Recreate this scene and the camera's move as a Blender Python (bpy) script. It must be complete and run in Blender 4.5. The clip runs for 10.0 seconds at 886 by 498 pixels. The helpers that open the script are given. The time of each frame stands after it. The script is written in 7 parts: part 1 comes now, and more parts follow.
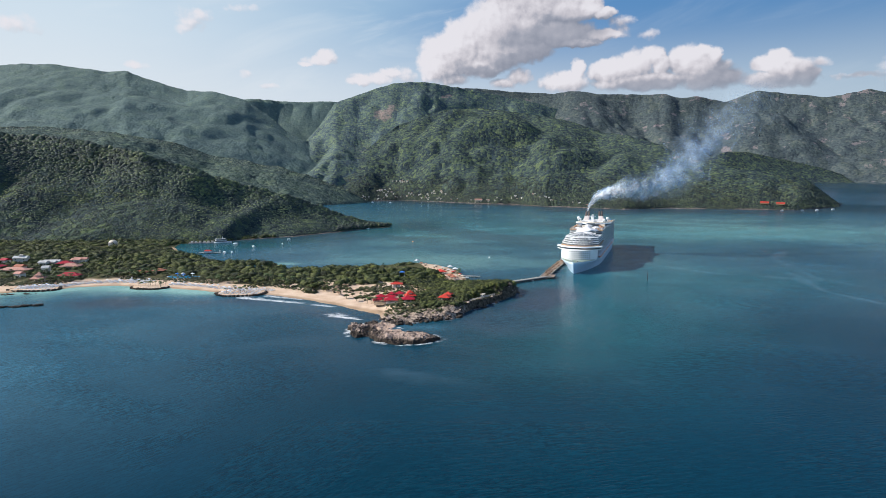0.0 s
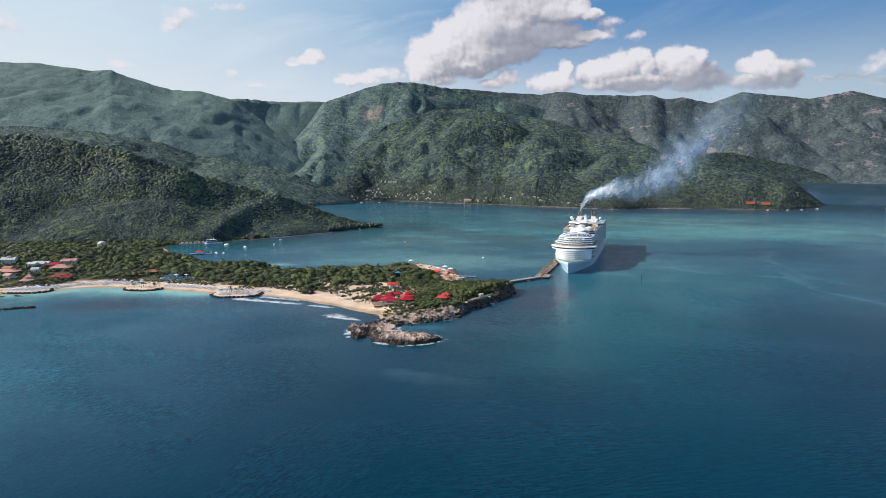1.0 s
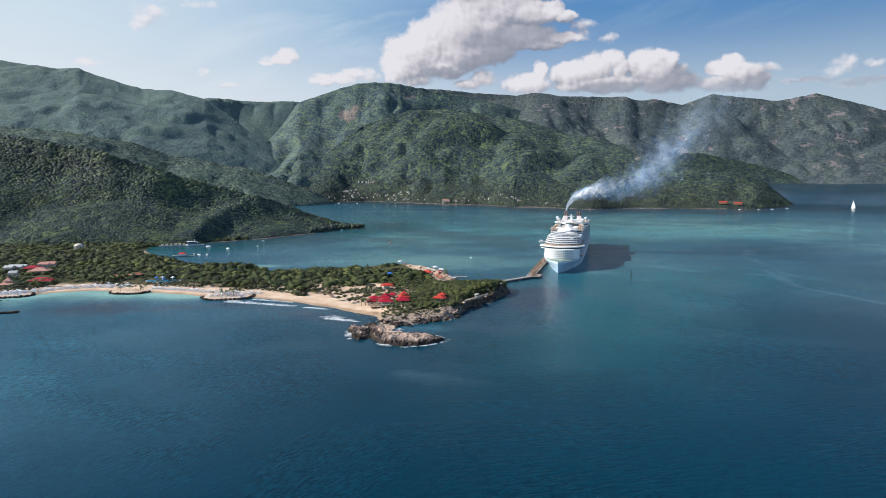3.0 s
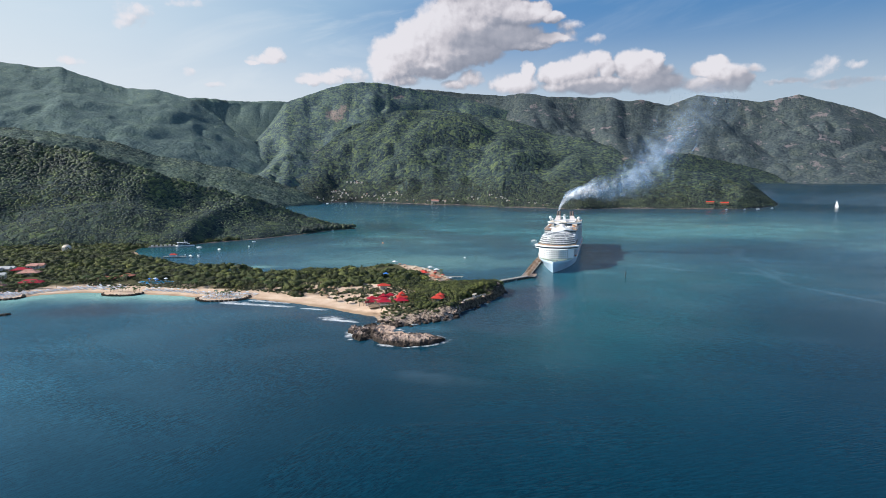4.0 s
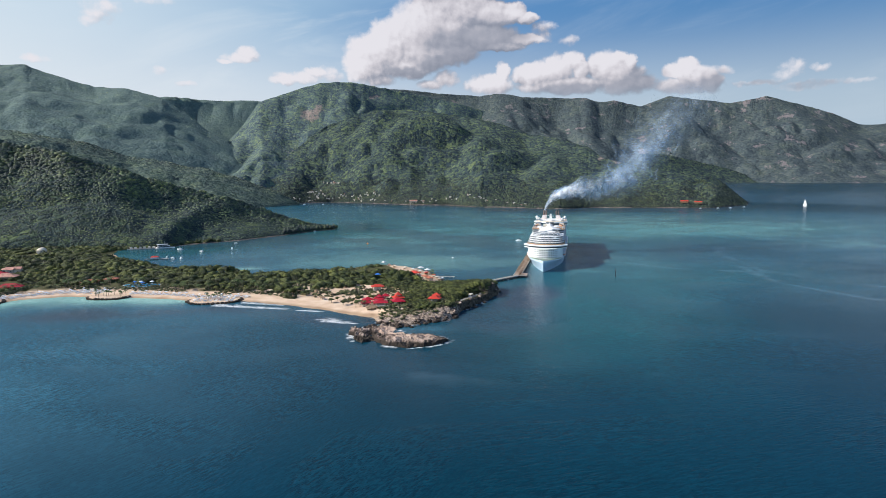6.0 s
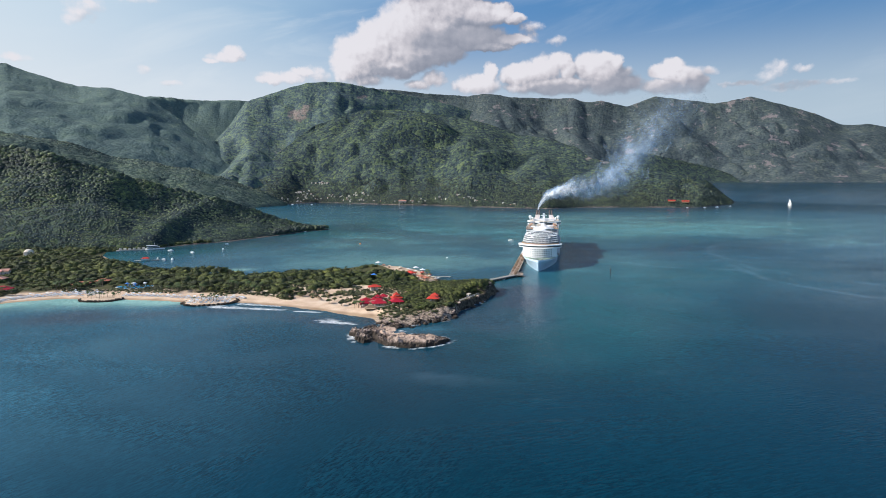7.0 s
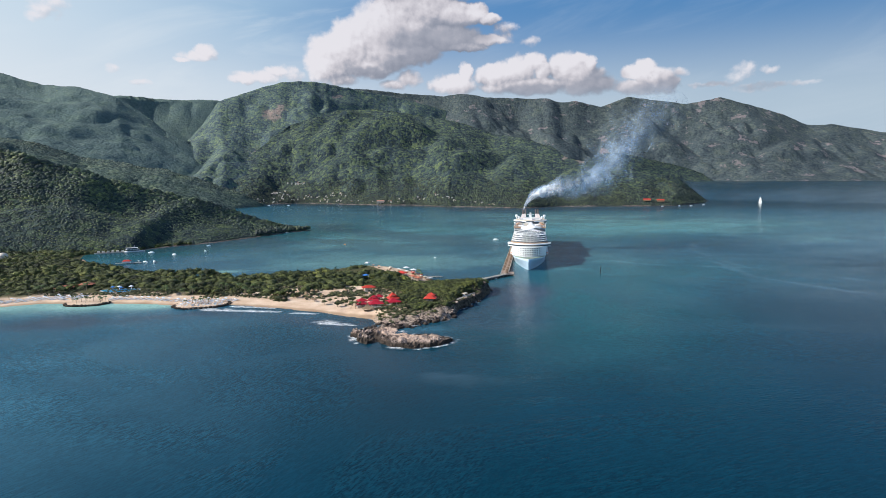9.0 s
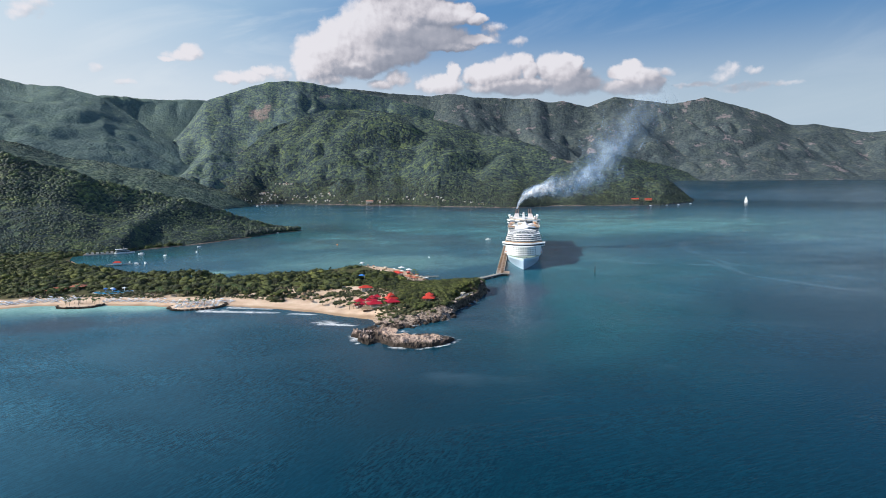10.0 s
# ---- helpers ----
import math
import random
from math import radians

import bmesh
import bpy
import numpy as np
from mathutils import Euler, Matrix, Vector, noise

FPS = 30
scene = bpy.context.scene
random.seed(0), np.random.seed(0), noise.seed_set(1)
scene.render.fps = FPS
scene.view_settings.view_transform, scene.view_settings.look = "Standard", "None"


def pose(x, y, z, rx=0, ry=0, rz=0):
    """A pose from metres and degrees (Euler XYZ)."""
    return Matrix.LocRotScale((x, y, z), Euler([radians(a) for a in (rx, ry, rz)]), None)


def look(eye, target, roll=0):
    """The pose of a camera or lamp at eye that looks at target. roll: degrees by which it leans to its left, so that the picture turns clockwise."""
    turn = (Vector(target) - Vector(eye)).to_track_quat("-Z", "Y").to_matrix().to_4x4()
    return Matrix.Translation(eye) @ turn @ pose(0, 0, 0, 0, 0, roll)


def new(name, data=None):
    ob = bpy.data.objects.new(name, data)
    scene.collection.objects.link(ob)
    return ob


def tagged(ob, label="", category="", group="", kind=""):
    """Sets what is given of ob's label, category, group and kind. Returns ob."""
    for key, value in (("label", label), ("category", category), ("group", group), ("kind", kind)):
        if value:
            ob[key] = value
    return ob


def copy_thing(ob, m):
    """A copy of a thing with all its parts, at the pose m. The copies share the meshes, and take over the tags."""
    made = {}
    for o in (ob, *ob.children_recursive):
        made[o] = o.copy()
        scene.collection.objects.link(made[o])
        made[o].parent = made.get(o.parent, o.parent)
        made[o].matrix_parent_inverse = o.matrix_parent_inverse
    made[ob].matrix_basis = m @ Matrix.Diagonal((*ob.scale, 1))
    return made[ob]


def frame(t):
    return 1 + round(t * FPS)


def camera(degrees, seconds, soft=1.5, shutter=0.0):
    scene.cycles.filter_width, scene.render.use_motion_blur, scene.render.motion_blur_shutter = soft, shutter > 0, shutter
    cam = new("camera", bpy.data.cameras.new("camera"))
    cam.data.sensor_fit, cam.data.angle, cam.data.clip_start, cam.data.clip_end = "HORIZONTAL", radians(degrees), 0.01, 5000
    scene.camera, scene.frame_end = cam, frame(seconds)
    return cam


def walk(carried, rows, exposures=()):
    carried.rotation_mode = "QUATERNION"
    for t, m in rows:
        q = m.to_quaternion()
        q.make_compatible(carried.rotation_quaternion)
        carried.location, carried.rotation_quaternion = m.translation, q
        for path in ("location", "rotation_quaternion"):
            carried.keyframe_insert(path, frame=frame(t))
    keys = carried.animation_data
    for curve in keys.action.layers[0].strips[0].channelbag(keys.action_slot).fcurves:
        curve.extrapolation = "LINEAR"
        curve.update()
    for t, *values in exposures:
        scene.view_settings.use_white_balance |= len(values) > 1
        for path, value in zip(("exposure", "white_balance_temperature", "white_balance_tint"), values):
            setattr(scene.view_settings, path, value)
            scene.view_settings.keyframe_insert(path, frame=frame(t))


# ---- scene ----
cam = camera(73.9, 10.0, soft=0.75)
PATH = [
    (0, (0.37, 0.09, 121.53), (-25.27, 992.43, 1.16), 0.20),
    (1, (-10.05, -0.19, 121.36), (-13.83, 992.62, 1.69), 0.20),
    (2.5, (-25.80, 0.70, 121.05), (3.32, 993.24, 2.21), 0.17),
    (4, (-41.60, 2.86, 120.67), (20.48, 993.95, 2.43), 0.12),
    (5, (-52.10, 4.80, 120.40), (31.90, 994.29, 2.43), 0.06),
    (6, (-62.57, 7.03, 120.10), (43.28, 994.40, 2.34), -0.00),
    (7, (-72.96, 9.42, 119.80), (54.63, 994.18, 2.15), -0.09),
    (8.5, (-88.35, 13.06, 119.34), (71.58, 993.01, 1.73), -0.24),
    (10, (-103.43, 16.45, 118.88), (88.39, 990.51, 1.17), -0.43),
]
walk(cam, [(t, look(eye, target, roll)) for t, eye, target, roll in PATH], exposures=[(0, 0.39, 6300, 10)])

# ---- light ----
SUN_AZ, SUN_EL = -92.0, 33.0      # degrees from +y towards +x, and above the horizon
sun_to = Vector((math.sin(radians(SUN_AZ)) * math.cos(radians(SUN_EL)), math.cos(radians(SUN_AZ)) * math.cos(radians(SUN_EL)), math.sin(radians(SUN_EL))))
sun_data = bpy.data.lights.new("sun", "SUN")
sun_data.energy, sun_data.angle, sun_data.color = 5.0, radians(0.53), (1.0, 0.93, 0.82)
sun = new("sun", sun_data)
sun.matrix_world = look(sun_to * 100, (0, 0, 0))

world = bpy.data.worlds.new("sky")
scene.world = world
world.use_nodes = True
wn = world.node_tree.nodes
sky = wn.new("ShaderNodeTexSky")
sky.sky_type, sky.sun_disc = "NISHITA", False
sky.sun_elevation, sky.sun_rotation = radians(SUN_EL), radians(SUN_AZ)
sky.altitude, sky.air_density, sky.dust_density, sky.ozone_density = 2200, 1.1, 0.4, 2.6
wn["Background"].inputs[1].default_value = 0.12
world.node_tree.links.new(sky.outputs[0], wn["Background"].inputs[0])


# ---- materials ----
class Nodes:
    """A small builder of node materials."""

    def __init__(self, name, rough=0.7, metal=0.0, spec=0.3):
        self.mat = bpy.data.materials.new(name)
        self.mat.use_nodes = True
        self.t = self.mat.node_tree
        self.b = self.t.nodes["Principled BSDF"]
        self.out = self.t.nodes["Material Output"]
        self.b.inputs["Roughness"].default_value = rough
        self.b.inputs["Metallic"].default_value = metal
        self.b.inputs["Specular IOR Level"].default_value = spec

    def n(self, kind):
        return self.t.nodes.new("ShaderNode" + kind)

    def link(self, a, b):
        self.t.links.new(a, b)

    def put(self, socket, v):
        if isinstance(v, bpy.types.NodeSocket):
            self.link(v, socket)
        else:
            socket.default_value = (*v, 1) if isinstance(v, tuple) and len(v) == 3 and socket.type == "RGBA" else v

    def place(self):
        return self.n("NewGeometry").outputs["Position"]

    def noise(self, scale, detail=4, rough=0.55, vec=None, stretch=None, dist=0.0):
        nd = self.n("TexNoise")
        v = vec or self.place()
        if stretch:
            mp = self.n("Mapping")
            mp.inputs["Scale"].default_value = stretch
            self.link(v, mp.inputs[0])
            v = mp.outputs[0]
        self.link(v, nd.inputs["Vector"])
        nd.inputs["Scale"].default_value, nd.inputs["Detail"].default_value = scale, detail
        nd.inputs["Roughness"].default_value, nd.inputs["Distortion"].default_value = rough, dist
        return nd.outputs["Fac"]

    def ramp(self, fac, stops):
        r = self.n("ValToRGB")
        e = r.color_ramp.elements
        while len(e) < len(stops):
            e.new(0.5)
        for el, (p, c) in zip(e, stops):
            el.position, el.color = p, (*c, 1) if len(c) == 3 else c
        self.link(fac, r.inputs[0])
        return r.outputs["Color"]

    def span(self, fac, a, b, lo=0.0, hi=1.0):
        m = self.n("MapRange")
        m.interpolation_type = "SMOOTHSTEP"
        for s, v in zip(m.inputs, (fac, a, b, lo, hi)):
            self.put(s, v)
        return m.outputs[0]

    def mix(self, fac, a, b, how="MIX"):
        m = self.n("Mix")
        m.data_type, m.blend_type = "RGBA", how
        self.put(m.inputs[0], fac), self.put(m.inputs[6], a), self.put(m.inputs[7], b)
        return m.outputs[2]

    def math(self, how, a, b=0.0, clamp=False):
        m = self.n("Math")
        m.operation, m.use_clamp = how, clamp
        self.put(m.inputs[0], a), self.put(m.inputs[1], b)
        return m.outputs[0]

    def attr(self, name):
        node = self.n("Attribute")
        node.attribute_name = name
        return node.outputs["Fac"]

    def bump(self, height, dist=0.1, strength=1.0, after=None):
        bp = self.n("Bump")
        bp.inputs["Strength"].default_value, bp.inputs["Distance"].default_value = strength, dist
        self.link(height, bp.inputs["Height"])
        if after:
            self.link(after, bp.inputs["Normal"])
        self.link(bp.outputs[0], self.b.inputs["Normal"])
        return bp.outputs[0]

    def colour(self, v):
        self.put(self.b.inputs["Base Color"], v)
        return self


def paint(name, colour, rough=0.5, metal=0.0, grime=0.15, scale=0.3):
    """Paint or plain material with soft stains and grain."""
    m = Nodes(name, rough, metal)
    dark = tuple(c * (1 - grime * 1.6) for c in colour)
    light = tuple(min(1, c * (1 + grime * 0.5)) for c in colour)
    coarse = m.noise(scale, 5)
    fine = m.noise(scale * 9, 3)
    both = m.math("ADD", m.math("MULTIPLY", coarse, 0.65), m.math("MULTIPLY", fine, 0.35))
    m.colour(m.ramp(both, [(0.3, dark), (0.5, colour), (0.72, light)]))
    m.link(m.span(fine, 0.2, 0.8, max(0.05, rough - 0.12), min(1, rough + 0.12)), m.b.inputs["Roughness"])
    return m.mat


def leaves(name, dark, mid, light, tall=6.0):
    m = Nodes(name, 0.65, 0, 0.25)
    rnd = m.n("NewGeometry").outputs["Random Per Island"]
    base = m.ramp(rnd, [(0.0, dark), (0.45, mid), (0.8, light), (1.0, tuple(c * 1.25 for c in light))])
    broad = m.span(m.noise(1 / 90 if tall < 8 else 1 / 260, 4), 0.35, 0.65)
    base = m.mix(m.math("MULTIPLY", broad, 0.3 if tall < 8 else 0.55), base, m.mix(0.5, base, (0.045, 0.042, 0.022)))
    # stands of paler and darker trees
    stand = m.noise(1 / 22 if tall < 8 else 1 / 42, 4, 0.62)
    base = m.mix(1.0, base, m.ramp(stand, [(0.30, (0.48, 0.50, 0.48) if tall < 8 else (0.52, 0.56, 0.66)), (0.5, (0.95, 0.95, 0.95)), (0.68, (1.55, 1.45, 1.12))]), "MULTIPLY")
    glade = m.span(m.noise(1 / 150, 5, 0.6), 0.52, 0.70, 0.0, 0.55)
    base = m.mix(glade, base, m.mix(1.0, base, (1.45, 1.35, 0.80), "MULTIPLY"))
    grain = m.noise(1.1 * 6 / tall, 4, 0.7)
    base = m.mix(m.span(grain, 0.35, 0.7, 0.0, 0.65), m.mix(1.0, base, (0.58, 0.58, 0.55) if tall < 8 else (0.78, 0.78, 0.76), "MULTIPLY"), base)
    m.colour(base)
    m.bump(grain, 0.34 * tall if tall < 8 else 0.25 * tall, 1.0 if tall < 8 else 0.45)
    return m.mat


FOLIAGE = leaves("foliage", (0.037, 0.050, 0.015), (0.092, 0.118, 0.033), (0.168, 0.194, 0.059))
SCRUB = leaves("scrub_leaves", (0.061, 0.079, 0.030), (0.110, 0.126, 0.053), (0.176, 0.179, 0.090), 3)
# hill and mountain greens below are blued and lifted: haze put into the colour
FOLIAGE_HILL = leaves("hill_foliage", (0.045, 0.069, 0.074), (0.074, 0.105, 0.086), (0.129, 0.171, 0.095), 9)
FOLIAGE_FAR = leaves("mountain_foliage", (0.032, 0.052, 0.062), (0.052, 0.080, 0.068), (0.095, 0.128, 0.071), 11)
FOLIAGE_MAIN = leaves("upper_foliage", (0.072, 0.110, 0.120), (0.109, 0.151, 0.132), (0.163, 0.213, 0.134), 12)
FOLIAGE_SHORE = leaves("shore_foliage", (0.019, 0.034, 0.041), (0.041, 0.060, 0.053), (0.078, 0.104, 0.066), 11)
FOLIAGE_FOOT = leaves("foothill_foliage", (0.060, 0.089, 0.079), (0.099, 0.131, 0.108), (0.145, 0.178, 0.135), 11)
FOLIAGE_HAZED = leaves("hazed_foliage", (0.095, 0.145, 0.142), (0.129, 0.185, 0.168), (0.166, 0.224, 0.191), 12)
FOLIAGE_DRY_HAZED = leaves("dry_hazed_foliage", (0.076, 0.104, 0.098), (0.104, 0.132, 0.116), (0.134, 0.158, 0.128), 14)


def slope_ground(name, low, mid, high, bare, amount, scars=False, patchy=260, varied=1.0):
    """Wooded slope seen between the crowns, with bare patches."""
    m = Nodes(name, 0.9, 0, 0.1)
    n1, n2, n3 = m.noise(1 / patchy, 6, 0.6), m.noise(1 / 24, 6, 0.7), m.noise(1 / 8, 3, 0.7)
    # closed canopy: every crown a dome with a green of its own
    vor = m.n("TexVoronoi")
    vor.inputs["Scale"].default_value, vor.inputs["Randomness"].default_value = 1 / 13, 1.0
    m.link(m.place(), vor.inputs["Vector"])
    own = m.n("SeparateColor")
    m.link(vor.outputs["Color"], own.inputs[0])
    tone = m.math("ADD", m.math("MULTIPLY", own.outputs[0], 0.42), m.math("MULTIPLY", n2, 0.58))
    c = m.ramp(m.math("ADD", m.math("MULTIPLY", tone, varied), 0.53 * (1 - varied)), [(0.24, tuple(x * 0.62 for x in low)), (0.42, low), (0.52, mid), (0.64, high), (0.82, (high[0] * 1.5, high[1] * 1.4, high[2] * 1.15))])
    stand = m.noise(1 / 75, 5, 0.62)
    c = m.mix(varied, c, m.ramp(stand, [(0.32, (0.66, 0.70, 0.78)), (0.5, (0.98, 0.98, 0.96)), (0.68, (1.36, 1.30, 1.02))]), "MULTIPLY")
    patch = m.span(m.math("ADD", m.math("MULTIPLY", n1, 0.72), m.math("MULTIPLY", n2, 0.28)), 0.66 - amount, 0.70 - amount)
    c = m.mix(m.math("MULTIPLY", patch, 0.8), c, m.ramp(n3, [(0.3, tuple(x * 0.6 for x in bare)), (0.7, bare)]))
    if scars:
        worn = m.math("MULTIPLY", m.attr("scar"), m.span(n2, 0.35, 0.6))
        c = m.mix(worn, c, m.ramp(n3, [(0.3, (0.20, 0.15, 0.13)), (0.7, (0.34, 0.27, 0.24))]))
    m.colour(c)
    dome = m.math("SUBTRACT", 0.8, vor.outputs["Distance"])
    m.bump(m.math("ADD", m.math("MULTIPLY", dome, 0.9), m.math("ADD", m.math("MULTIPLY", n2, 1.3), m.math("MULTIPLY", n3, 0.4))), 8.0, 0.32 + 0.23 * varied)
    return m.mat


# slope colours carry the same painted haze blue as their trees
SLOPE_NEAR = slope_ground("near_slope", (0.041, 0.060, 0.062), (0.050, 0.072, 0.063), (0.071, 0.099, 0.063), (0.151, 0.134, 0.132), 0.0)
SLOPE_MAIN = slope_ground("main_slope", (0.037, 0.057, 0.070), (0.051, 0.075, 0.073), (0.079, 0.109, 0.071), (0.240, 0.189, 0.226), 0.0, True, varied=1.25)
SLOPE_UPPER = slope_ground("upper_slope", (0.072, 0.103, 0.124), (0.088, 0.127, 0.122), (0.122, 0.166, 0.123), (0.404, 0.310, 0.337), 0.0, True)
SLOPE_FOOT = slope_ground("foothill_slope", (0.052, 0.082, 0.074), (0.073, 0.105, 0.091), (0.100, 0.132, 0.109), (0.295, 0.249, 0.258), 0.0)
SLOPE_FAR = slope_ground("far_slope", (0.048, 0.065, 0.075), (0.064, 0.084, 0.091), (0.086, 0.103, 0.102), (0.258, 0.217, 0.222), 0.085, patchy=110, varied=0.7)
SLOPE_HAZED = slope_ground("hazed_slope", (0.085, 0.126, 0.124), (0.103, 0.147, 0.139), (0.123, 0.168, 0.149), (0.212, 0.206, 0.182), 0.0, varied=0.5)


def sand():
    m = Nodes("sand", 0.9, 0, 0.1)
    n1, n2 = m.noise(1 / 14, 5), m.noise(1.2, 4, 0.7)
    c = m.ramp(n1, [(0.3, (0.55, 0.39, 0.27)), (0.55, (0.68, 0.51, 0.37)), (0.75, (0.76, 0.61, 0.47))])
    c = m.mix(m.span(n2, 0.4, 0.7, 0, 0.25), c, (0.36, 0.26, 0.16))
    rock = m.ramp(m.noise(0.35, 6, 0.7), [(0.30, (0.03, 0.025, 0.020)), (0.42, (0.12, 0.094, 0.074)), (0.52, (0.36, 0.28, 0.22)), (0.68, (0.62, 0.50, 0.40))])
    soil = m.ramp(n2, [(0.3, (0.05, 0.055, 0.022)), (0.6, (0.10, 0.095, 0.045)), (0.8, (0.2, 0.16, 0.09))])
    wet = m.mix(m.attr("wet"), c, m.mix(1.0, c, (0.6, 0.56, 0.5), "MULTIPLY"))
    c = m.mix(m.attr("soil"), wet, soil)
    c = m.mix(m.attr("rock"), c, rock)
    # rock of the east cliff darkened in colour, standing in for its shade
    c = m.mix(m.attr("cliff_shade"), c, m.mix(1.0, rock, (0.30, 0.32, 0.30), "MULTIPLY"))
    m.colour(c)
    m.bump(m.math("ADD", n2, m.math("MULTIPLY", m.noise(0.3, 6, 0.75), m.math("MULTIPLY", m.attr("rock"), 5.0))), 0.5, 0.8)
    return m.mat


SAND = sand()


def bank():
    """Pale stony bank at the waterline."""
    m = Nodes("shore_bank", 0.9, 0, 0.1)
    n1, n2 = m.noise(1 / 30, 5, 0.65), m.noise(1 / 6, 4, 0.7)
    m.colour(m.ramp(m.math("ADD", m.math("MULTIPLY", n1, 0.6), m.math("MULTIPLY", n2, 0.4)), [(0.38, (0.04, 0.04, 0.03)), (0.52, (0.13, 0.105, 0.09)), (0.66, (0.34, 0.28, 0.24))]))
    m.bump(n2, 1.5, 0.8)
    return m.mat


BANK = bank()


def rock():
    m = Nodes("shore_rock", 0.88, 0, 0.2)
    n1, n2 = m.noise(0.16, 6, 0.7), m.noise(1.1, 5, 0.7)
    c = m.ramp(n1, [(0.32, (0.030, 0.024, 0.020)), (0.43, (0.10, 0.074, 0.058)), (0.55, (0.27, 0.195, 0.155)), (0.72, (0.48, 0.36, 0.29))])
    # hollows of the bump noise mixed dark, as painted crevice shade
    c = m.mix(m.span(n2, 0.40, 0.56, 0.85, 0.0), c, (0.035, 0.030, 0.027))
    # light from above put into the colour: up-facing rock pale, steep faces dark
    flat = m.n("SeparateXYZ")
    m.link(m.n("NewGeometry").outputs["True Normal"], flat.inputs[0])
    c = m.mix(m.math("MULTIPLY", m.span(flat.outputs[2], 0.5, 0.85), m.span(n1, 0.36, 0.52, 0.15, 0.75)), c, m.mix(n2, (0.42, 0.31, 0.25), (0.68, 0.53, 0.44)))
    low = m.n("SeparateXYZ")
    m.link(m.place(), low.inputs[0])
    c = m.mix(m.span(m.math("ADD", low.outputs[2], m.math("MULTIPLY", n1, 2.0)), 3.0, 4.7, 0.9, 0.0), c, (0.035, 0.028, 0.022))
    c = m.mix(m.attr("sandy"), c, m.ramp(n2, [(0.3, (0.48, 0.33, 0.24)), (0.7, (0.70, 0.52, 0.40))]))
    m.colour(c)
    m.bump(m.math("ADD", n1, m.math("MULTIPLY", n2, 0.4)), 1.8, 1.0)
    return m.mat


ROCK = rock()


def water():
    """Sea: deep blue, turquoise over the shallows, with swell and ripples; wave shading and sheen lie in the colour."""
    m = Nodes("sea_water", 0.12, 0, 0.11)
    m.b.inputs["IOR"].default_value = 1.333
    streak = m.noise(1 / 150, 5, 0.6, stretch=(0.7, 1.0, 1.0), dist=0.9)
    gust = m.span(m.noise(1 / 130, 4, 0.6, stretch=(0.8, 1.1, 1), dist=1.2), 0.40, 0.66)
    n2 = m.noise(1 / 380, 4, 0.5)

    def turned(angle):
        turn = m.n("Mapping")
        turn.inputs["Rotation"].default_value = (0, 0, radians(angle))
        m.link(m.place(), turn.inputs[0])
        return turn.outputs[0]
    # two trains of wavelets: slanting in the west, along the shore in the east
    spot = m.n("SeparateXYZ")
    m.link(m.place(), spot.inputs[0])
    east = m.span(m.math("ADD", spot.outputs[0], m.math("MULTIPLY", n2, 160)), -60, 120)

    def wavelets(angle, scale, long):
        return m.noise(scale, 2, 0.55, vec=turned(angle), stretch=(long, 1.2, 1), dist=0.35)
    waves = m.mix(east, wavelets(-52, 0.55, 0.34), wavelets(-12, 0.50, 0.26))
    chop = m.mix(east, wavelets(-40, 1.15, 0.45), wavelets(-18, 1.1, 0.40))
    deep = m.mix(m.span(n2, 0.35, 0.65), (0.001, 0.025, 0.046), (0.001, 0.032, 0.060))
    deep = m.mix(m.span(streak, 0.42, 0.68, 0, 0.6), deep, (0.001, 0.022, 0.038))
    mid = m.mix(m.span(streak, 0.42, 0.62), (0.024, 0.103, 0.154), (0.017, 0.084, 0.131))
    light = m.mix(m.span(streak, 0.45, 0.65, 0, 0.4), (0.22, 0.43, 0.39), (0.12, 0.27, 0.28))
    sh = m.attr("shallow_and_glare")
    c = m.mix(m.span(sh, 0.0, 0.5), deep, mid)
    c = m.mix(m.span(sh, 0.5, 1.0), c, light)
    c = m.mix(m.math("MULTIPLY", m.attr("green"), 0.65), c, m.mix(m.span(sh, 0.40, 0.85), (0.007, 0.090, 0.100), (0.030, 0.172, 0.222)))
    # dark reefs, and the hills' reflection painted along the shores
    c = m.mix(m.attr("reef_and_dark"), c, (0.027, 0.053, 0.083))
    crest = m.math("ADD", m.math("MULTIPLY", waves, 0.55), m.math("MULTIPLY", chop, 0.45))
    # wavelets shaded in the colour: troughs darkened, crests brightened
    ripple_shading = m.span(crest, 0.41, 0.60, 0.0, 1.0)
    c = m.mix(m.math("MULTIPLY", m.span(gust, 0, 1, 0.35, 1.0), m.span(east, 0, 1, 0.95, 0.85)), c, m.mix(ripple_shading, m.mix(1.0, c, (0.56, 0.61, 0.65), "MULTIPLY"), m.mix(1.0, c, (1.65, 1.50, 1.45), "MULTIPLY")))
    # broad patches of the colour lightened as a painted sheen
    painted_sheen = m.span(m.noise(1 / 120, 4, 0.55, vec=turned(-25), stretch=(0.6, 1.2, 1), dist=0.8), 0.46, 0.74)
    c = m.mix(m.math("MULTIPLY", painted_sheen, 0.5), c, m.mix(1.0, c, (1.45, 1.29, 1.26), "MULTIPLY"))
    foam = m.math("MULTIPLY", m.attr("foam"), m.span(m.noise(0.30, 6, 0.75, stretch=(0.6, 1.3, 1)), 0.36, 0.58))
    # slick lines are lightened in the colour
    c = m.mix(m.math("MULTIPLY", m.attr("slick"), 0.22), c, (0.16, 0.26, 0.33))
    c = m.mix(foam, c, (0.80, 0.82, 0.82))
    m.colour(c)
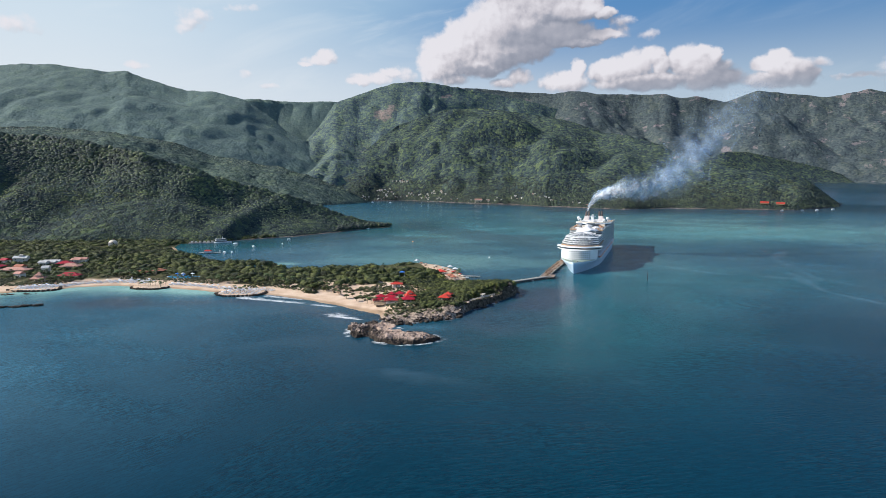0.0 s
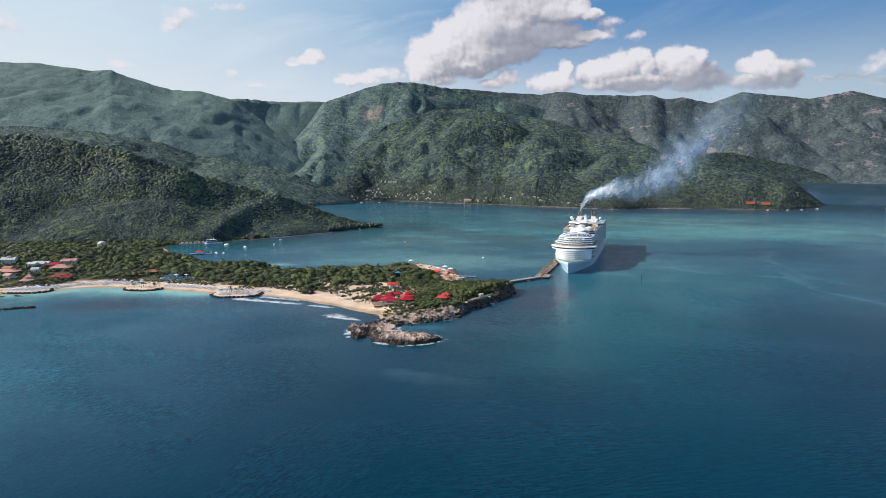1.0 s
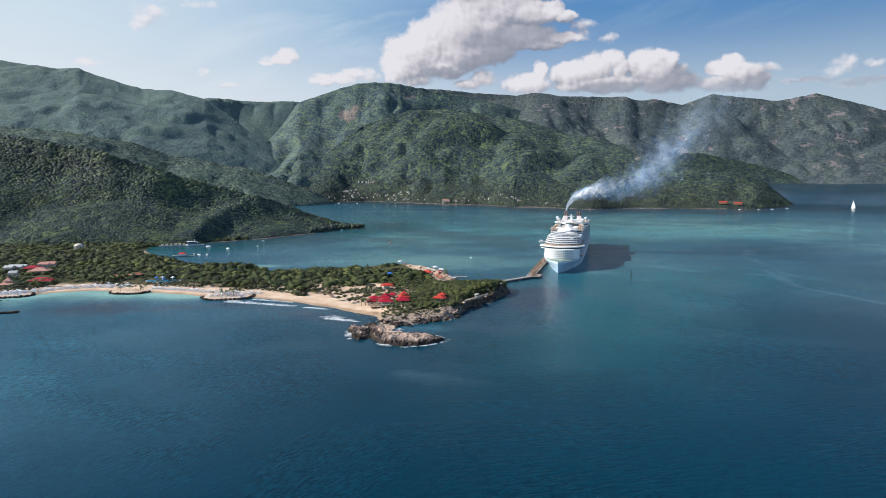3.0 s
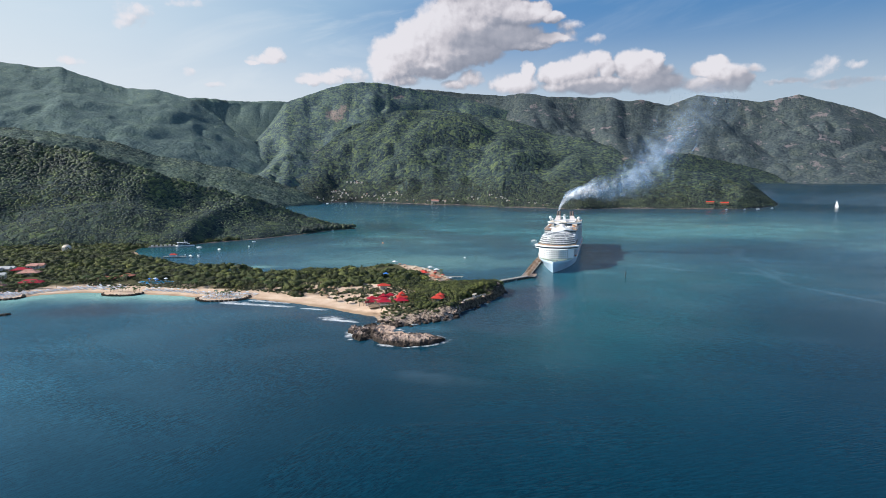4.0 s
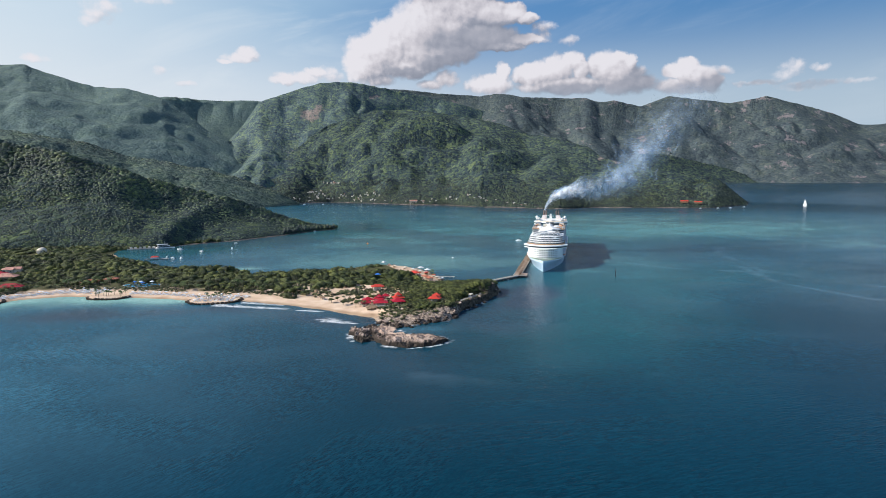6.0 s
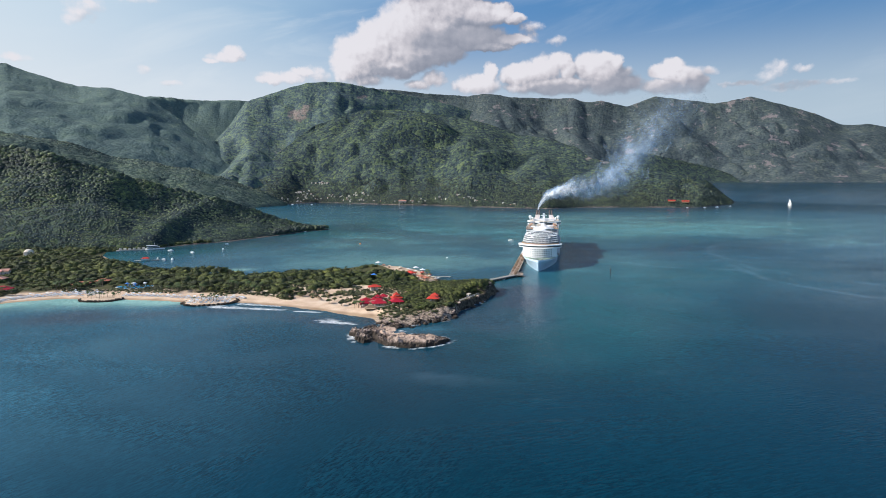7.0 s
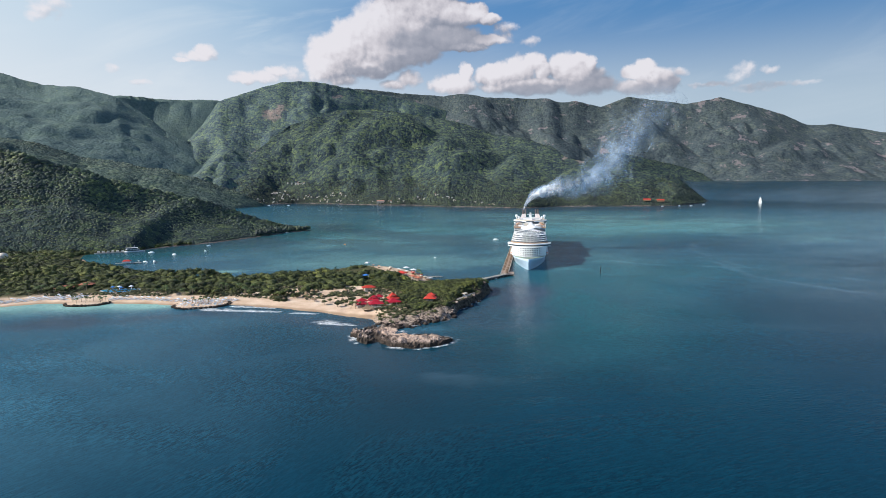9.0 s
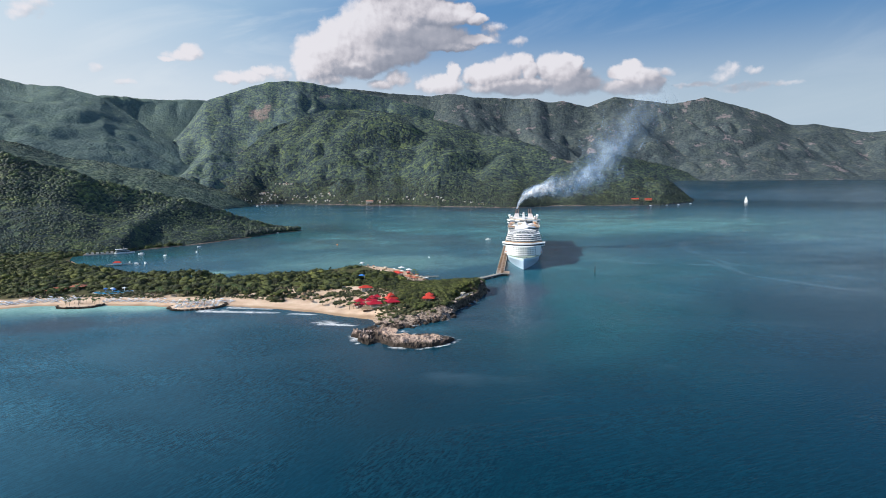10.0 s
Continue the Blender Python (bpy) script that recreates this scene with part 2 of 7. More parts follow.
    m.put(m.b.inputs["Roughness"], m.math("ADD", m.span(streak, 0.3, 0.7, 0.13, 0.23), m.math("MULTIPLY", foam, 0.5)))
    height = m.math("MULTIPLY", crest, m.span(gust, 0, 1, 0.55, 1.0))
    m.bump(height, 0.75, 0.6)
    return m.mat


WATER = water()


# ---- mesh helpers ----
def mesh_of(name, verts, faces, material, smooth=False, attrs=None):
    """A mesh from arrays; faces is an (n, 3) or (n, 4) array."""
    me = bpy.data.meshes.new(name)
    verts, faces = np.asarray(verts, np.float32), np.asarray(faces, np.int32)
    k = faces.shape[1]
    me.vertices.add(len(verts)), me.loops.add(faces.size), me.polygons.add(len(faces))
    me.vertices.foreach_set("co", verts.ravel())
    me.loops.foreach_set("vertex_index", faces.ravel())
    me.polygons.foreach_set("loop_start", np.arange(0, faces.size, k, dtype=np.int32))
    me.polygons.foreach_set("use_smooth", np.full(len(faces), smooth))
    for key, values in (attrs or {}).items():
        me.attributes.new(key, "FLOAT", "POINT").data.foreach_set("value", np.asarray(values, np.float32))
    me.update(calc_edges=True)
    me.materials.append(material)
    return me


def grid_faces(rows, cols):
    i = np.arange(rows - 1)[:, None] * cols + np.arange(cols - 1)[None, :]
    return np.stack([i, i + 1, i + cols + 1, i + cols], -1).reshape(-1, 4)


def lattice(ix, iy, seed):
    h = (ix * 374761393 + iy * 668265263 + seed * 974711) & 0xFFFFFFFF
    h = ((h ^ (h >> 13)) * 1274126177) & 0xFFFFFFFF
    return ((h ^ (h >> 16)) & 0xFFFF) / 65535.0


def vnoise(x, y, seed=0):
    """Smooth value noise, 0 to 1, on arrays."""
    fx, fy = np.floor(x), np.floor(y)
    ix, iy = fx.astype(np.int64), fy.astype(np.int64)
    u, v = x - fx, y - fy
    u, v = u * u * (3 - 2 * u), v * v * (3 - 2 * v)
    a, b = lattice(ix, iy, seed), lattice(ix + 1, iy, seed)
    c, d = lattice(ix, iy + 1, seed), lattice(ix + 1, iy + 1, seed)
    return (a * (1 - u) + b * u) * (1 - v) + (c * (1 - u) + d * u) * v


def fbm(x, y, octaves=5, seed=0, gain=0.5):
    s, amp, tot = 0, 1.0, 0
    for o in range(octaves):
        s, tot = s + amp * vnoise(x * 2 ** o, y * 2 ** o, seed + o), tot + amp
        amp *= gain
    return s / tot


def ridged(x, y, octaves=5, seed=0):
    s, amp, tot = 0, 1.0, 0
    for o in range(octaves):
        s, tot = s + amp * (1 - abs(2 * vnoise(x * 2 ** o, y * 2 ** o, seed + o) - 1)), tot + amp
        amp *= 0.5
    return s / tot


def smoothstep(x, a, b):
    t = np.clip((x - a) / (b - a), 0, 1)
    return t * t * (3 - 2 * t)


def part(name, bm, material, parent=None, label="", smooth=False):
    """Links a bmesh as one mesh object, under parent where there is one."""
    me = bpy.data.meshes.new(name)
    if smooth:
        for f in bm.faces:
            f.smooth = True
    bm.to_mesh(me)
    bm.free()
    me.materials.append(material)
    ob = new(name, me)
    ob.parent = parent
    return tagged(ob, label)


def thing(name, m, label, category, group="", kind=""):
    ob = new(name)
    ob.empty_display_size = 1
    ob.matrix_world = m
    return tagged(ob, label, category, group, kind)


def box(bm, x0, x1, y0, y1, z0, z1, bevel=0.0):
    """Adds a box; bevel rounds its edges."""
    r = bmesh.ops.create_cube(bm, size=1, matrix=Matrix.LocRotScale(((x0 + x1) / 2, (y0 + y1) / 2, (z0 + z1) / 2), None, (x1 - x0, y1 - y0, z1 - z0)))
    if bevel:
        bmesh.ops.bevel(bm, geom=list({e for v in r["verts"] for e in v.link_edges}), offset=bevel, segments=2, affect="EDGES", profile=0.5)
    return bm


def tube(bm, a, b, r0, r1=None, seg=10):
    """Adds a tapered cylinder from a to b."""
    a, b = Vector(a), Vector(b)
    m = Matrix.Translation((a + b) / 2) @ (b - a).to_track_quat("Z", "Y").to_matrix().to_4x4()
    bmesh.ops.create_cone(bm, cap_ends=True, segments=seg, radius1=r0, radius2=r0 if r1 is None else r1, depth=(b - a).length, matrix=m)
    return bm


def ball(bm, c, r, sub=2, squash=(1, 1, 1)):
    bmesh.ops.create_icosphere(bm, subdivisions=sub, radius=r, matrix=Matrix.LocRotScale(c, None, squash))
    return bm


def prism(bm, outline, z0, z1):
    """Adds a closed solid over an outline of (x, y)."""
    lo = [bm.verts.new((x, y, z0)) for x, y in outline]
    hi = [bm.verts.new((x, y, z1)) for x, y in outline]
    bm.faces.new(lo[::-1]), bm.faces.new(hi)
    n = len(lo)
    for i in range(n):
        bm.faces.new((lo[i], lo[(i + 1) % n], hi[(i + 1) % n], hi[i]))
    return bm


def loft(bm, rings, cap=True, closed=True):
    """Adds a skin over rings of equal length."""
    rows = [[bm.verts.new(p) for p in ring] for ring in rings]
    n = len(rows[0])
    for a, b in zip(rows, rows[1:]):
        for i in range(n if closed else n - 1):
            j = (i + 1) % n
            bm.faces.new((a[i], a[j], b[j], b[i]))
    if cap:
        bm.faces.new(rows[0][::-1]), bm.faces.new(rows[-1])
    return bm


# ---- ground plan ----
HUB = np.array((-52.0, 5.0))       # centre of the polar grids of sea and hills
EYE_Z = 120.0


def polar(az, r):
    a = np.radians(az)
    return HUB[0] + r * np.sin(a), HUB[1] + r * np.cos(a)


def rim(az):
    """How far the distance reaches, by azimuth."""
    return 4870 / np.cos(np.radians(np.maximum(0, np.abs(az - 4.8) - 7.0)))


FRONT = [(-1100, 560), (-700, 585), (-475, 593), (-460, 602), (-435, 614), (-420, 629), (-384, 640), (-315, 628), (-280, 618), (-248, 604), (-206, 601), (-178, 588), (-150, 573), (-123, 556), (-98, 536), (-80, 521), (-69, 516)]
KNOLL = [(-65, 497), (-57, 484), (-48, 478), (-37, 484), (-26, 492), (-4, 497), (2, 510), (12, 535), (28, 555), (47, 584), (58, 608), (66, 627), (62, 646), (54, 664), (44, 684), (24, 690)]
BACK = [(14, 684), (8, 719), (-1, 763), (-13, 792), (-30, 817), (-58, 835), (-80, 826), (-105, 806), (-140, 792), (-180, 782), (-215, 764), (-230, 768), (-244, 788), (-268, 794), (-292, 780), (-315, 776), (-335, 790), (-318, 803), (-292, 806), (-287, 818), (-315, 828), (-345, 830), (-372, 850), (-395, 885), (-420, 905), (-457, 945), (-490, 1000), (-505, 1046), (-485, 1070), (-441, 1091), (-413, 1133), (-333, 1203), (-261, 1309), (-211, 1400), (-300, 1500), (-1100, 1500)]
COAST = np.array(FRONT + KNOLL + BACK, float)
ISLET = np.array([(-82, 446), (-77, 435), (-68, 437), (-58, 424), (-45, 419), (-28, 421), (-17, 427), (-12, 436), (-17, 444), (-30, 450), (-42, 456), (-49, 466), (-53, 478), (-62, 484), (-76, 480), (-84, 473), (-86, 460)], float)


def gap_to(px, py, line, closed=True):
    """Distance of points to a polyline."""
    best = np.full(px.shape, 1e9)
    n = len(line)
    for i in range(n if closed else n - 1):
        (x0, y0), (x1, y1) = line[i], line[(i + 1) % n]
        dx, dy = x1 - x0, y1 - y0
        t = np.clip(((px - x0) * dx + (py - y0) * dy) / (dx * dx + dy * dy), 0, 1)
        best = np.minimum(best, np.hypot(px - x0 - t * dx, py - y0 - t * dy))
    return best


def within(px, py, poly):
    inside = np.zeros(px.shape, bool)
    n = len(poly)
    for i in range(n):
        (x0, y0), (x1, y1) = poly[i], poly[(i + 1) % n]
        if y0 != y1:
            inside ^= ((y0 > py) != (y1 > py)) & (px < (x1 - x0) * (py - y0) / (y1 - y0) + x0)
    return inside


def inland(px, py, poly=COAST):
    """Signed distance from the shore, positive on land."""
    d = gap_to(px, py, poly)
    return np.where(within(px, py, poly), d, -d)


def bell(px, py, x, y, rx, ry, turn=0.0):
    c, s = math.cos(radians(turn)), math.sin(radians(turn))
    u, v = ((px - x) * c + (py - y) * s) / rx, (-(px - x) * s + (py - y) * c) / ry
    return np.exp(-(u * u + v * v))


WALKWAY = [(8, 547), (37, 582)]


def land_height(px, py):
    """Height of the peninsula and the flat behind the beach."""
    d = inland(px, py) + 5 * (fbm(px / 14, py / 14, 3, 5) - 0.5)
    z = np.where(d < 0, d * 0.12, 2.6 * (1 - np.exp(-np.maximum(d, 0) / 16)))
    up = smoothstep(d, 6, 40)
    z = z + up * (2.0 * bell(px, py, -130, 722, 100, 30, 0) + 1.5 * bell(px, py, -50, 690, 40, 40) + 1.5 * bell(px, py, -560, 860, 140, 50))
    z = z + smoothstep(d, 1, 16) * (5.0 * bell(px, py, 18, 605, 40, 55, -28) + 5 * bell(px, py, -30, 522, 40, 26))
    crag = bell(px, py, -15, 510, 75, 34) + bell(px, py, 50, 605, 30, 70, -20)
    z = z + np.clip(crag, 0, 1) * smoothstep(d, -1, 2.5) * (6.5 * ridged(px / 15, py / 15, 4, 3) - 2.2) * (1 - smoothstep(d, 9, 24))
    z = z + (6.0 * bell(px, py, 44, 600, 20, 60, -24) + 4.5 * bell(px, py, 14, 545, 14, 30, -30)) * smoothstep(d, 0, 2.5)
    walk_gap = gap_to(px, py, WALKWAY, False)
    z = z + (np.minimum(z, 5.2) - z) * smoothstep(walk_gap, 9, 4)
    return z


# ---- sea ----
def sea_level(az, r):
    """Sea level; beyond the bay the distance is drawn together, and the water is lifted to fit the camera's view of the
    horizon.
    """
    s = np.clip((r - 3300) / (rim(np.clip(az, -45, 52)) - 1200 - 3300), 0, 1)
    return np.where(s > 0, EYE_Z - EYE_Z * r / (3300 * (22000 / 3300) ** s), 0.0)


SHORE = [(-18, 2850, 2), (-11.9, 2943, 1), (-10.3, 3004, 1), (-4.9, 3146, 1), (-1.6, 3006, 1), (2.9, 2770, 1), (6.2, 2738, 1), (9.5, 2560, 1), (11.6, 2532, 1), (16.8, 2430, 1), (20.6, 2590, 1), (23.9, 2618, 1), (27.4, 2665, 1), (30.3, 2720, 1), (32.3, 2950, 1), (33.3, 3165, 1)]
FOOT_NEAR = [(-46, 1400, 4), (-38, 1300, 4), (-34, 1255, 4), (-30, 1215, 4), (-27, 1195, 4), (-24, 1160, 3), (-22.3, 1155, 1), (-19.9, 1158, 1), (-17.9, 1187, 1), (-13.3, 1234, 1), (-9.2, 1324, 1), (-6.6, 1405, 1), (-4.5, 1445, 1)]
SURF = ((-110, 507, -84, 494, 4.4), (-218, 580, -150, 557, 3.8), (-138, 551, -117, 543, 2.0), (-196, 590, -156, 575, 1.8), (-44, 417, -38, 415, 0.5), (-88, 452, -84, 440, 0.7))

SLICKS = ([(560, 1010), (488, 916), (442, 731), (470, 652), (516, 581)], [(430, 760), (400, 640), (430, 540), (520, 470)], [(300, 980), (260, 860), (330, 760), (470, 700)], [(-60, 360), (20, 330), (110, 345)])


def build_sea():
    az = np.concatenate([np.arange(-180, -50, 3.0), np.arange(-50, 58, 0.32), np.arange(58, 179, 3.0), [180.0]])
    rr = np.concatenate([np.linspace(1, 250, 10), np.geomspace(270, 400, 25)[:-1], np.linspace(400, 640, 150)[:-1], np.linspace(640, 900, 70)[:-1], np.geomspace(900, 5000, 110)])
    A, R = np.meshgrid(az, rr)
    far = rim(np.clip(A, -45, 52)) + 60
    R = np.where(R > 3300, 3300 + (R - 3300) / 1700 * (far - 3300), R)
    X, Y = polar(A, R)
    Z = sea_level(A, R)
    d = -inland(X, Y)
    di = -inland(X, Y, ISLET)
    n = fbm(X / 60, Y / 60, 4, 11)
    near = np.maximum(d, 0)
    lee = smoothstep(X, -205, -290) * (Y < 720)
    cove = bell(X, Y, -470, 980, 60, 70) + bell(X, Y, -250, 815, 30, 14)
    shallow_and_glare = lee * (0.75 * np.exp(-near / 12) + 0.26 * np.exp(-near / 45)) + 0.30 * np.clip(cove, 0, 1)
    shallow_and_glare = shallow_and_glare + 0.34 * np.exp(-gap_to(X, Y, [(-42, 472), (-18, 470)], False) / 10)
    bay = smoothstep(Y, 640, 860) * smoothstep(R, 2900, 2100)
    shallow_and_glare = shallow_and_glare + bay * (0.46 + 0.05 * smoothstep(Y, 1100, 1700)) + 0.30 * bell(X, Y, 330, 660, 300, 160) + 0.13 * bell(X, Y, 620, 1500, 480, 500) * smoothstep(R, 2600, 1900)
    # west, bay and water off the point lightened in colour for reflected sky
    shallow_and_glare = shallow_and_glare + (0.30 * smoothstep(X, 60, -330) * smoothstep(Y, 60, 300) + 0.18 * smoothstep(X, 0, -420) * smoothstep(Y, 250, 420)) * (Y < 700) + 0.02 * bell(X, Y, 180, 400, 160, 160) + 0.10 * bell(X, Y, 90, 540, 150, 120) + 0.14 * bell(X, Y, 200, 620, 90, 150, -30) + 0.06 * smoothstep(R, 350, 900) + 0.16 * bell(X, Y, -40, 820, 220, 130)
    shallow_and_glare = shallow_and_glare + 0.26 * bell(X, Y, 620, 1330, 420, 150, 3) + 0.16 * bell(X, Y, 760, 1010, 130, 75) - 0.26 * bell(X, Y, 560, 920, 150, 190, -30) - 0.16 * bell(X, Y, 800, 760, 260, 140)
    # water by the near hill darkened and greened, a painted reflection of it
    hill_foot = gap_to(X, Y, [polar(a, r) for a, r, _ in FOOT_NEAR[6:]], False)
    shallow_and_glare = shallow_and_glare - 0.34 * smoothstep(hill_foot, 210, 30) * (Y > 820)
    shallow_and_glare = shallow_and_glare + 0.28 * bell(X, Y, -350, 2650, 210, 260) + 0.22 * bell(X, Y, -60, 1250, 170, 260)
    shallow_and_glare = np.clip(shallow_and_glare * (1 + np.where(R > 800, 0.3, 0.6) * (n - 0.5)), 0, 1)
    reef_and_dark = 0.9 * smoothstep(bell(X, Y, -330, 549, 56, 36) + 0.8 * (n - 0.5), 0.15, 0.85) + 0.7 * bell(X, Y, -262, 560, 45, 14) * smoothstep(n, 0.3, 0.6)
    reef_and_dark = reef_and_dark + 0.5 * smoothstep(Y, 900, 1200) * smoothstep(R, 3300, 2600) * smoothstep(X, 500, 250) * smoothstep(fbm((X + 0.5 * Y) / 170 + 3, (Y - 0.4 * X) / 330, 4, 21), 0.60, 0.70)
    reef_and_dark = reef_and_dark + 0.6 * smoothstep(np.abs(gap_to(X, Y, FRONT[-7:], False) - 32), 22, 4) * smoothstep(n, 0.35, 0.6) * (d > 0)
    reef_and_dark = reef_and_dark + 0.95 * smoothstep(bell(X, Y, 92, 600, 36, 70, -25) + 0.5 * (n - 0.5), 0.25, 0.8)
    reef_and_dark = reef_and_dark + 0.12 * smoothstep(hill_foot, 110, 10) * (Y > 850)
    reef_and_dark = reef_and_dark + 0.55 * smoothstep(bell(X, Y, 46, 520, 55, 75, -20) + 0.6 * (n - 0.5), 0.25, 0.8) * (d > 2)
    # dark band along the bay shore: the hills' reflection put into the colour
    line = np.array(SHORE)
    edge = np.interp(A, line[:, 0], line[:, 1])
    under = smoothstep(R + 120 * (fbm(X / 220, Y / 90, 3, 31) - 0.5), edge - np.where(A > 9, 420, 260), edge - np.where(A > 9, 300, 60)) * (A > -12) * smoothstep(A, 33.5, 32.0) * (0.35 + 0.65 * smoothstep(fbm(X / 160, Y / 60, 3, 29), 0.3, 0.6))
    reef_and_dark = reef_and_dark + np.where(A > 9, 1.0, 0.75) * under
    # surf along the open beach and round the rocks
    foam = np.zeros(X.shape)
    for x0, y0, x1, y1, wide in SURF:
        ux, uy = x1 - x0, y1 - y0
        f = np.clip(((X - x0) * ux + (Y - y0) * uy) / (ux * ux + uy * uy), 0, 1)
        g = np.hypot(X - x0 - f * ux, Y - y0 - f * uy) + 2.2 * (fbm(X / 6, Y / 6, 3, 23) - 0.5)
        w = wide * (1 - 0.7 * f)
        foam = np.maximum(foam, 1.1 * smoothstep(g, w + 0.9, w * 0.5))
        behind = (X - x0) * -uy + (Y - y0) * ux > 0
        foam = np.maximum(foam, 0.7 * smoothstep(g, w * 3.2, w) * smoothstep(fbm(X / 8, Y / 8, 4, 41), 0.42, 0.62) * behind)
    foam = np.maximum(foam, 0.9 * smoothstep(di, 4, 1.5) * smoothstep(fbm(X / 9, Y / 9, 3, 15), 0.5, 0.62))
    foam = np.maximum(foam, 0.7 * smoothstep(d, 4, 0.5) * smoothstep(fbm(X / 9, Y / 9, 3, 15), 0.55, 0.66) * (X > -75) * (Y < 660))
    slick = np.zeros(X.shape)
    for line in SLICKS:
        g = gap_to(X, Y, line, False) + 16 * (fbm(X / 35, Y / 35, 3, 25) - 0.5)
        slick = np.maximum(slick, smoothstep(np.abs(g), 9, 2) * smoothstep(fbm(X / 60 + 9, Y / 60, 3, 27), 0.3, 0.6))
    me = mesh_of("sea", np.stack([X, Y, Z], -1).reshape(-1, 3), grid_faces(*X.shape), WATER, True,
                 {"shallow_and_glare": shallow_and_glare.ravel(), "reef_and_dark": np.clip(reef_and_dark, 0, 1).ravel(), "foam": np.clip(foam, 0, 1).ravel(), "slick": slick.ravel(), "green": np.clip(bell(X, Y, 150, 560, 110, 220, -25) * (0.5 + n) + 0.7 * bell(X, Y, 330, 720, 160, 110) + 1.1 * bell(X, Y, 560, 1330, 520, 210, 3) + 0.7 * bell(X, Y, -60, 1450, 300, 400) + 1.3 * smoothstep(hill_foot, 190, 60) * (Y > 850), 0, 1).ravel()})
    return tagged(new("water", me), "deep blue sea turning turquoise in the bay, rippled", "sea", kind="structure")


build_sea()


# ---- hills and mountains ----
def ridge_grid(crest, foot, step, rows, spur, seed, bend=0.9, drift=4.0, gap=5.0, wave=0.0):
    """A mountain side as a polar grid. crest: (azimuth, distance, height); foot: (azimuth, distance, height)."""
    crest, foot = np.array(crest, float), np.array(foot, float)
    az = np.arange(crest[0, 0], crest[-1, 0] + step, step)
    rc, zc = np.interp(az, crest[:, 0], crest[:, 1]), np.interp(az, crest[:, 0], crest[:, 2])
    k = max(1, int(0.45 / step))
    ker = np.ones(k) / k
    zc = np.convolve(np.pad(zc, k, "edge"), ker, "same")[k:-k]
    rf, zf = np.interp(az, foot[:, 0], foot[:, 1]), np.interp(az, foot[:, 0], foot[:, 2])
    s = np.concatenate([[-0.04], np.linspace(0, 1, rows), [1.06, 1.25]])
    S, A = np.meshgrid(s, az, indexing="ij")
    R = rf + S * (rc - rf)
    up = np.clip(S, 0, 1)
    rise = zc - zf
    X, Y = polar(A, R)
    w1, w2 = fbm(X / 700, Y / 700, 3, seed + 9) - 0.5, fbm(X / 160, Y / 160, 3, seed + 13) - 0.5
    U = (A - drift * (1 - S)) / gap + 1.5 * w1 + 0.25 * w2
    big = ridged(U, S * 0.5 + 3, 1, seed)
    big = 1 - ((1 - big) ** 2 + 0.03) ** 0.5
    env = up ** 0.6 * np.clip(1 - up, 0, 1) ** 0.55 * 1.45
    # rounded ridges and dells across the slope, in three sizes
    Xw, Yw = X + 190 * w1 + 60 * w2, Y + 190 * (fbm(X / 700 + 5, Y / 700, 3, seed + 10) - 0.5) + 60 * w2
    dell = 0
    for reach, deep, k in ((520, 0.9, 1), (250, 0.62, 2), (120, 0.34, 3)):
        v = 2 * vnoise(Xw / reach, Yw / reach, seed + 30 + k) - 1
        dell = dell + deep * (v * v + 0.012) ** 0.5
    cut = 0.85 * (1 - big) + 1.25 * (0.75 - dell)
    Z = zf + rise * up ** bend - np.minimum(rise, 560) * spur * env * cut
    knoll = smoothstep(up, 0.0, 0.25) * np.minimum(1, rise / 200)
    Z = Z + knoll * 13 * (fbm(X / 52, Y / 52, 3, seed + 22) - 0.5) * np.clip(1.3 - up, 0, 1)
    Z = np.maximum(Z, zf + 0.12 * rise * up)
    Z = Z + 9 * np.minimum(1, rise / 300) * (fbm(A / 0.5, S * 9, 3, seed + 2) - 0.5) * smoothstep(up, 0.6, 1.0)
    Z = Z + wave * (fbm(A / 1.6, S * 3 + 2, 4, seed + 6) - 0.5) * up * smoothstep(rise, 20, 90)
    Z = np.where(S < 0, zf - 12, Z)
    Z = np.where(S > 1, zc - wave - (S - 1) * 4 * np.maximum(rise, 30), Z)
    return X, Y, Z


def crown(seed, sub, clumps, flat=0.75):
    """One tree crown of unit radius: a lumpy body with leaf clumps standing out of it."""
    rnd = np.random.RandomState(seed)
    bm = bmesh.new()
    bmesh.ops.create_icosphere(bm, subdivisions=sub, radius=1)
    v = np.array([p.co[:] for p in bm.verts])
    f = np.array([[p.index for p in q.verts] for q in bm.faces])
    bm.free()
    lumps = rnd.normal(size=(7, 3))
    lumps /= np.linalg.norm(lumps, axis=1)[:, None]
    swell = np.maximum(0, (v @ lumps.T) - 0.55).max(1)
    v = v * (0.74 + 0.75 * swell + rnd.uniform(-0.08, 0.08, len(v)))[:, None]
    v[:, 2] = np.where(v[:, 2] < 0, v[:, 2] * 0.55, v[:, 2]) * flat
    f = f[v[f].mean(1)[:, 2] > -0.16 * flat]
    if clumps:
        pick = v[rnd.randint(0, len(v), clumps)] * rnd.uniform(0.9, 1.18, (clumps, 1))
        tri = rnd.normal(size=(clumps, 3, 3)) * (0.15 if clumps < 40 else 0.105)
        cv = (pick[:, None, :] + tri).reshape(-1, 3)
        f = np.concatenate([f, len(v) + np.arange(clumps * 3).reshape(-1, 3)])
        v = np.concatenate([v, cv])
    return v, f


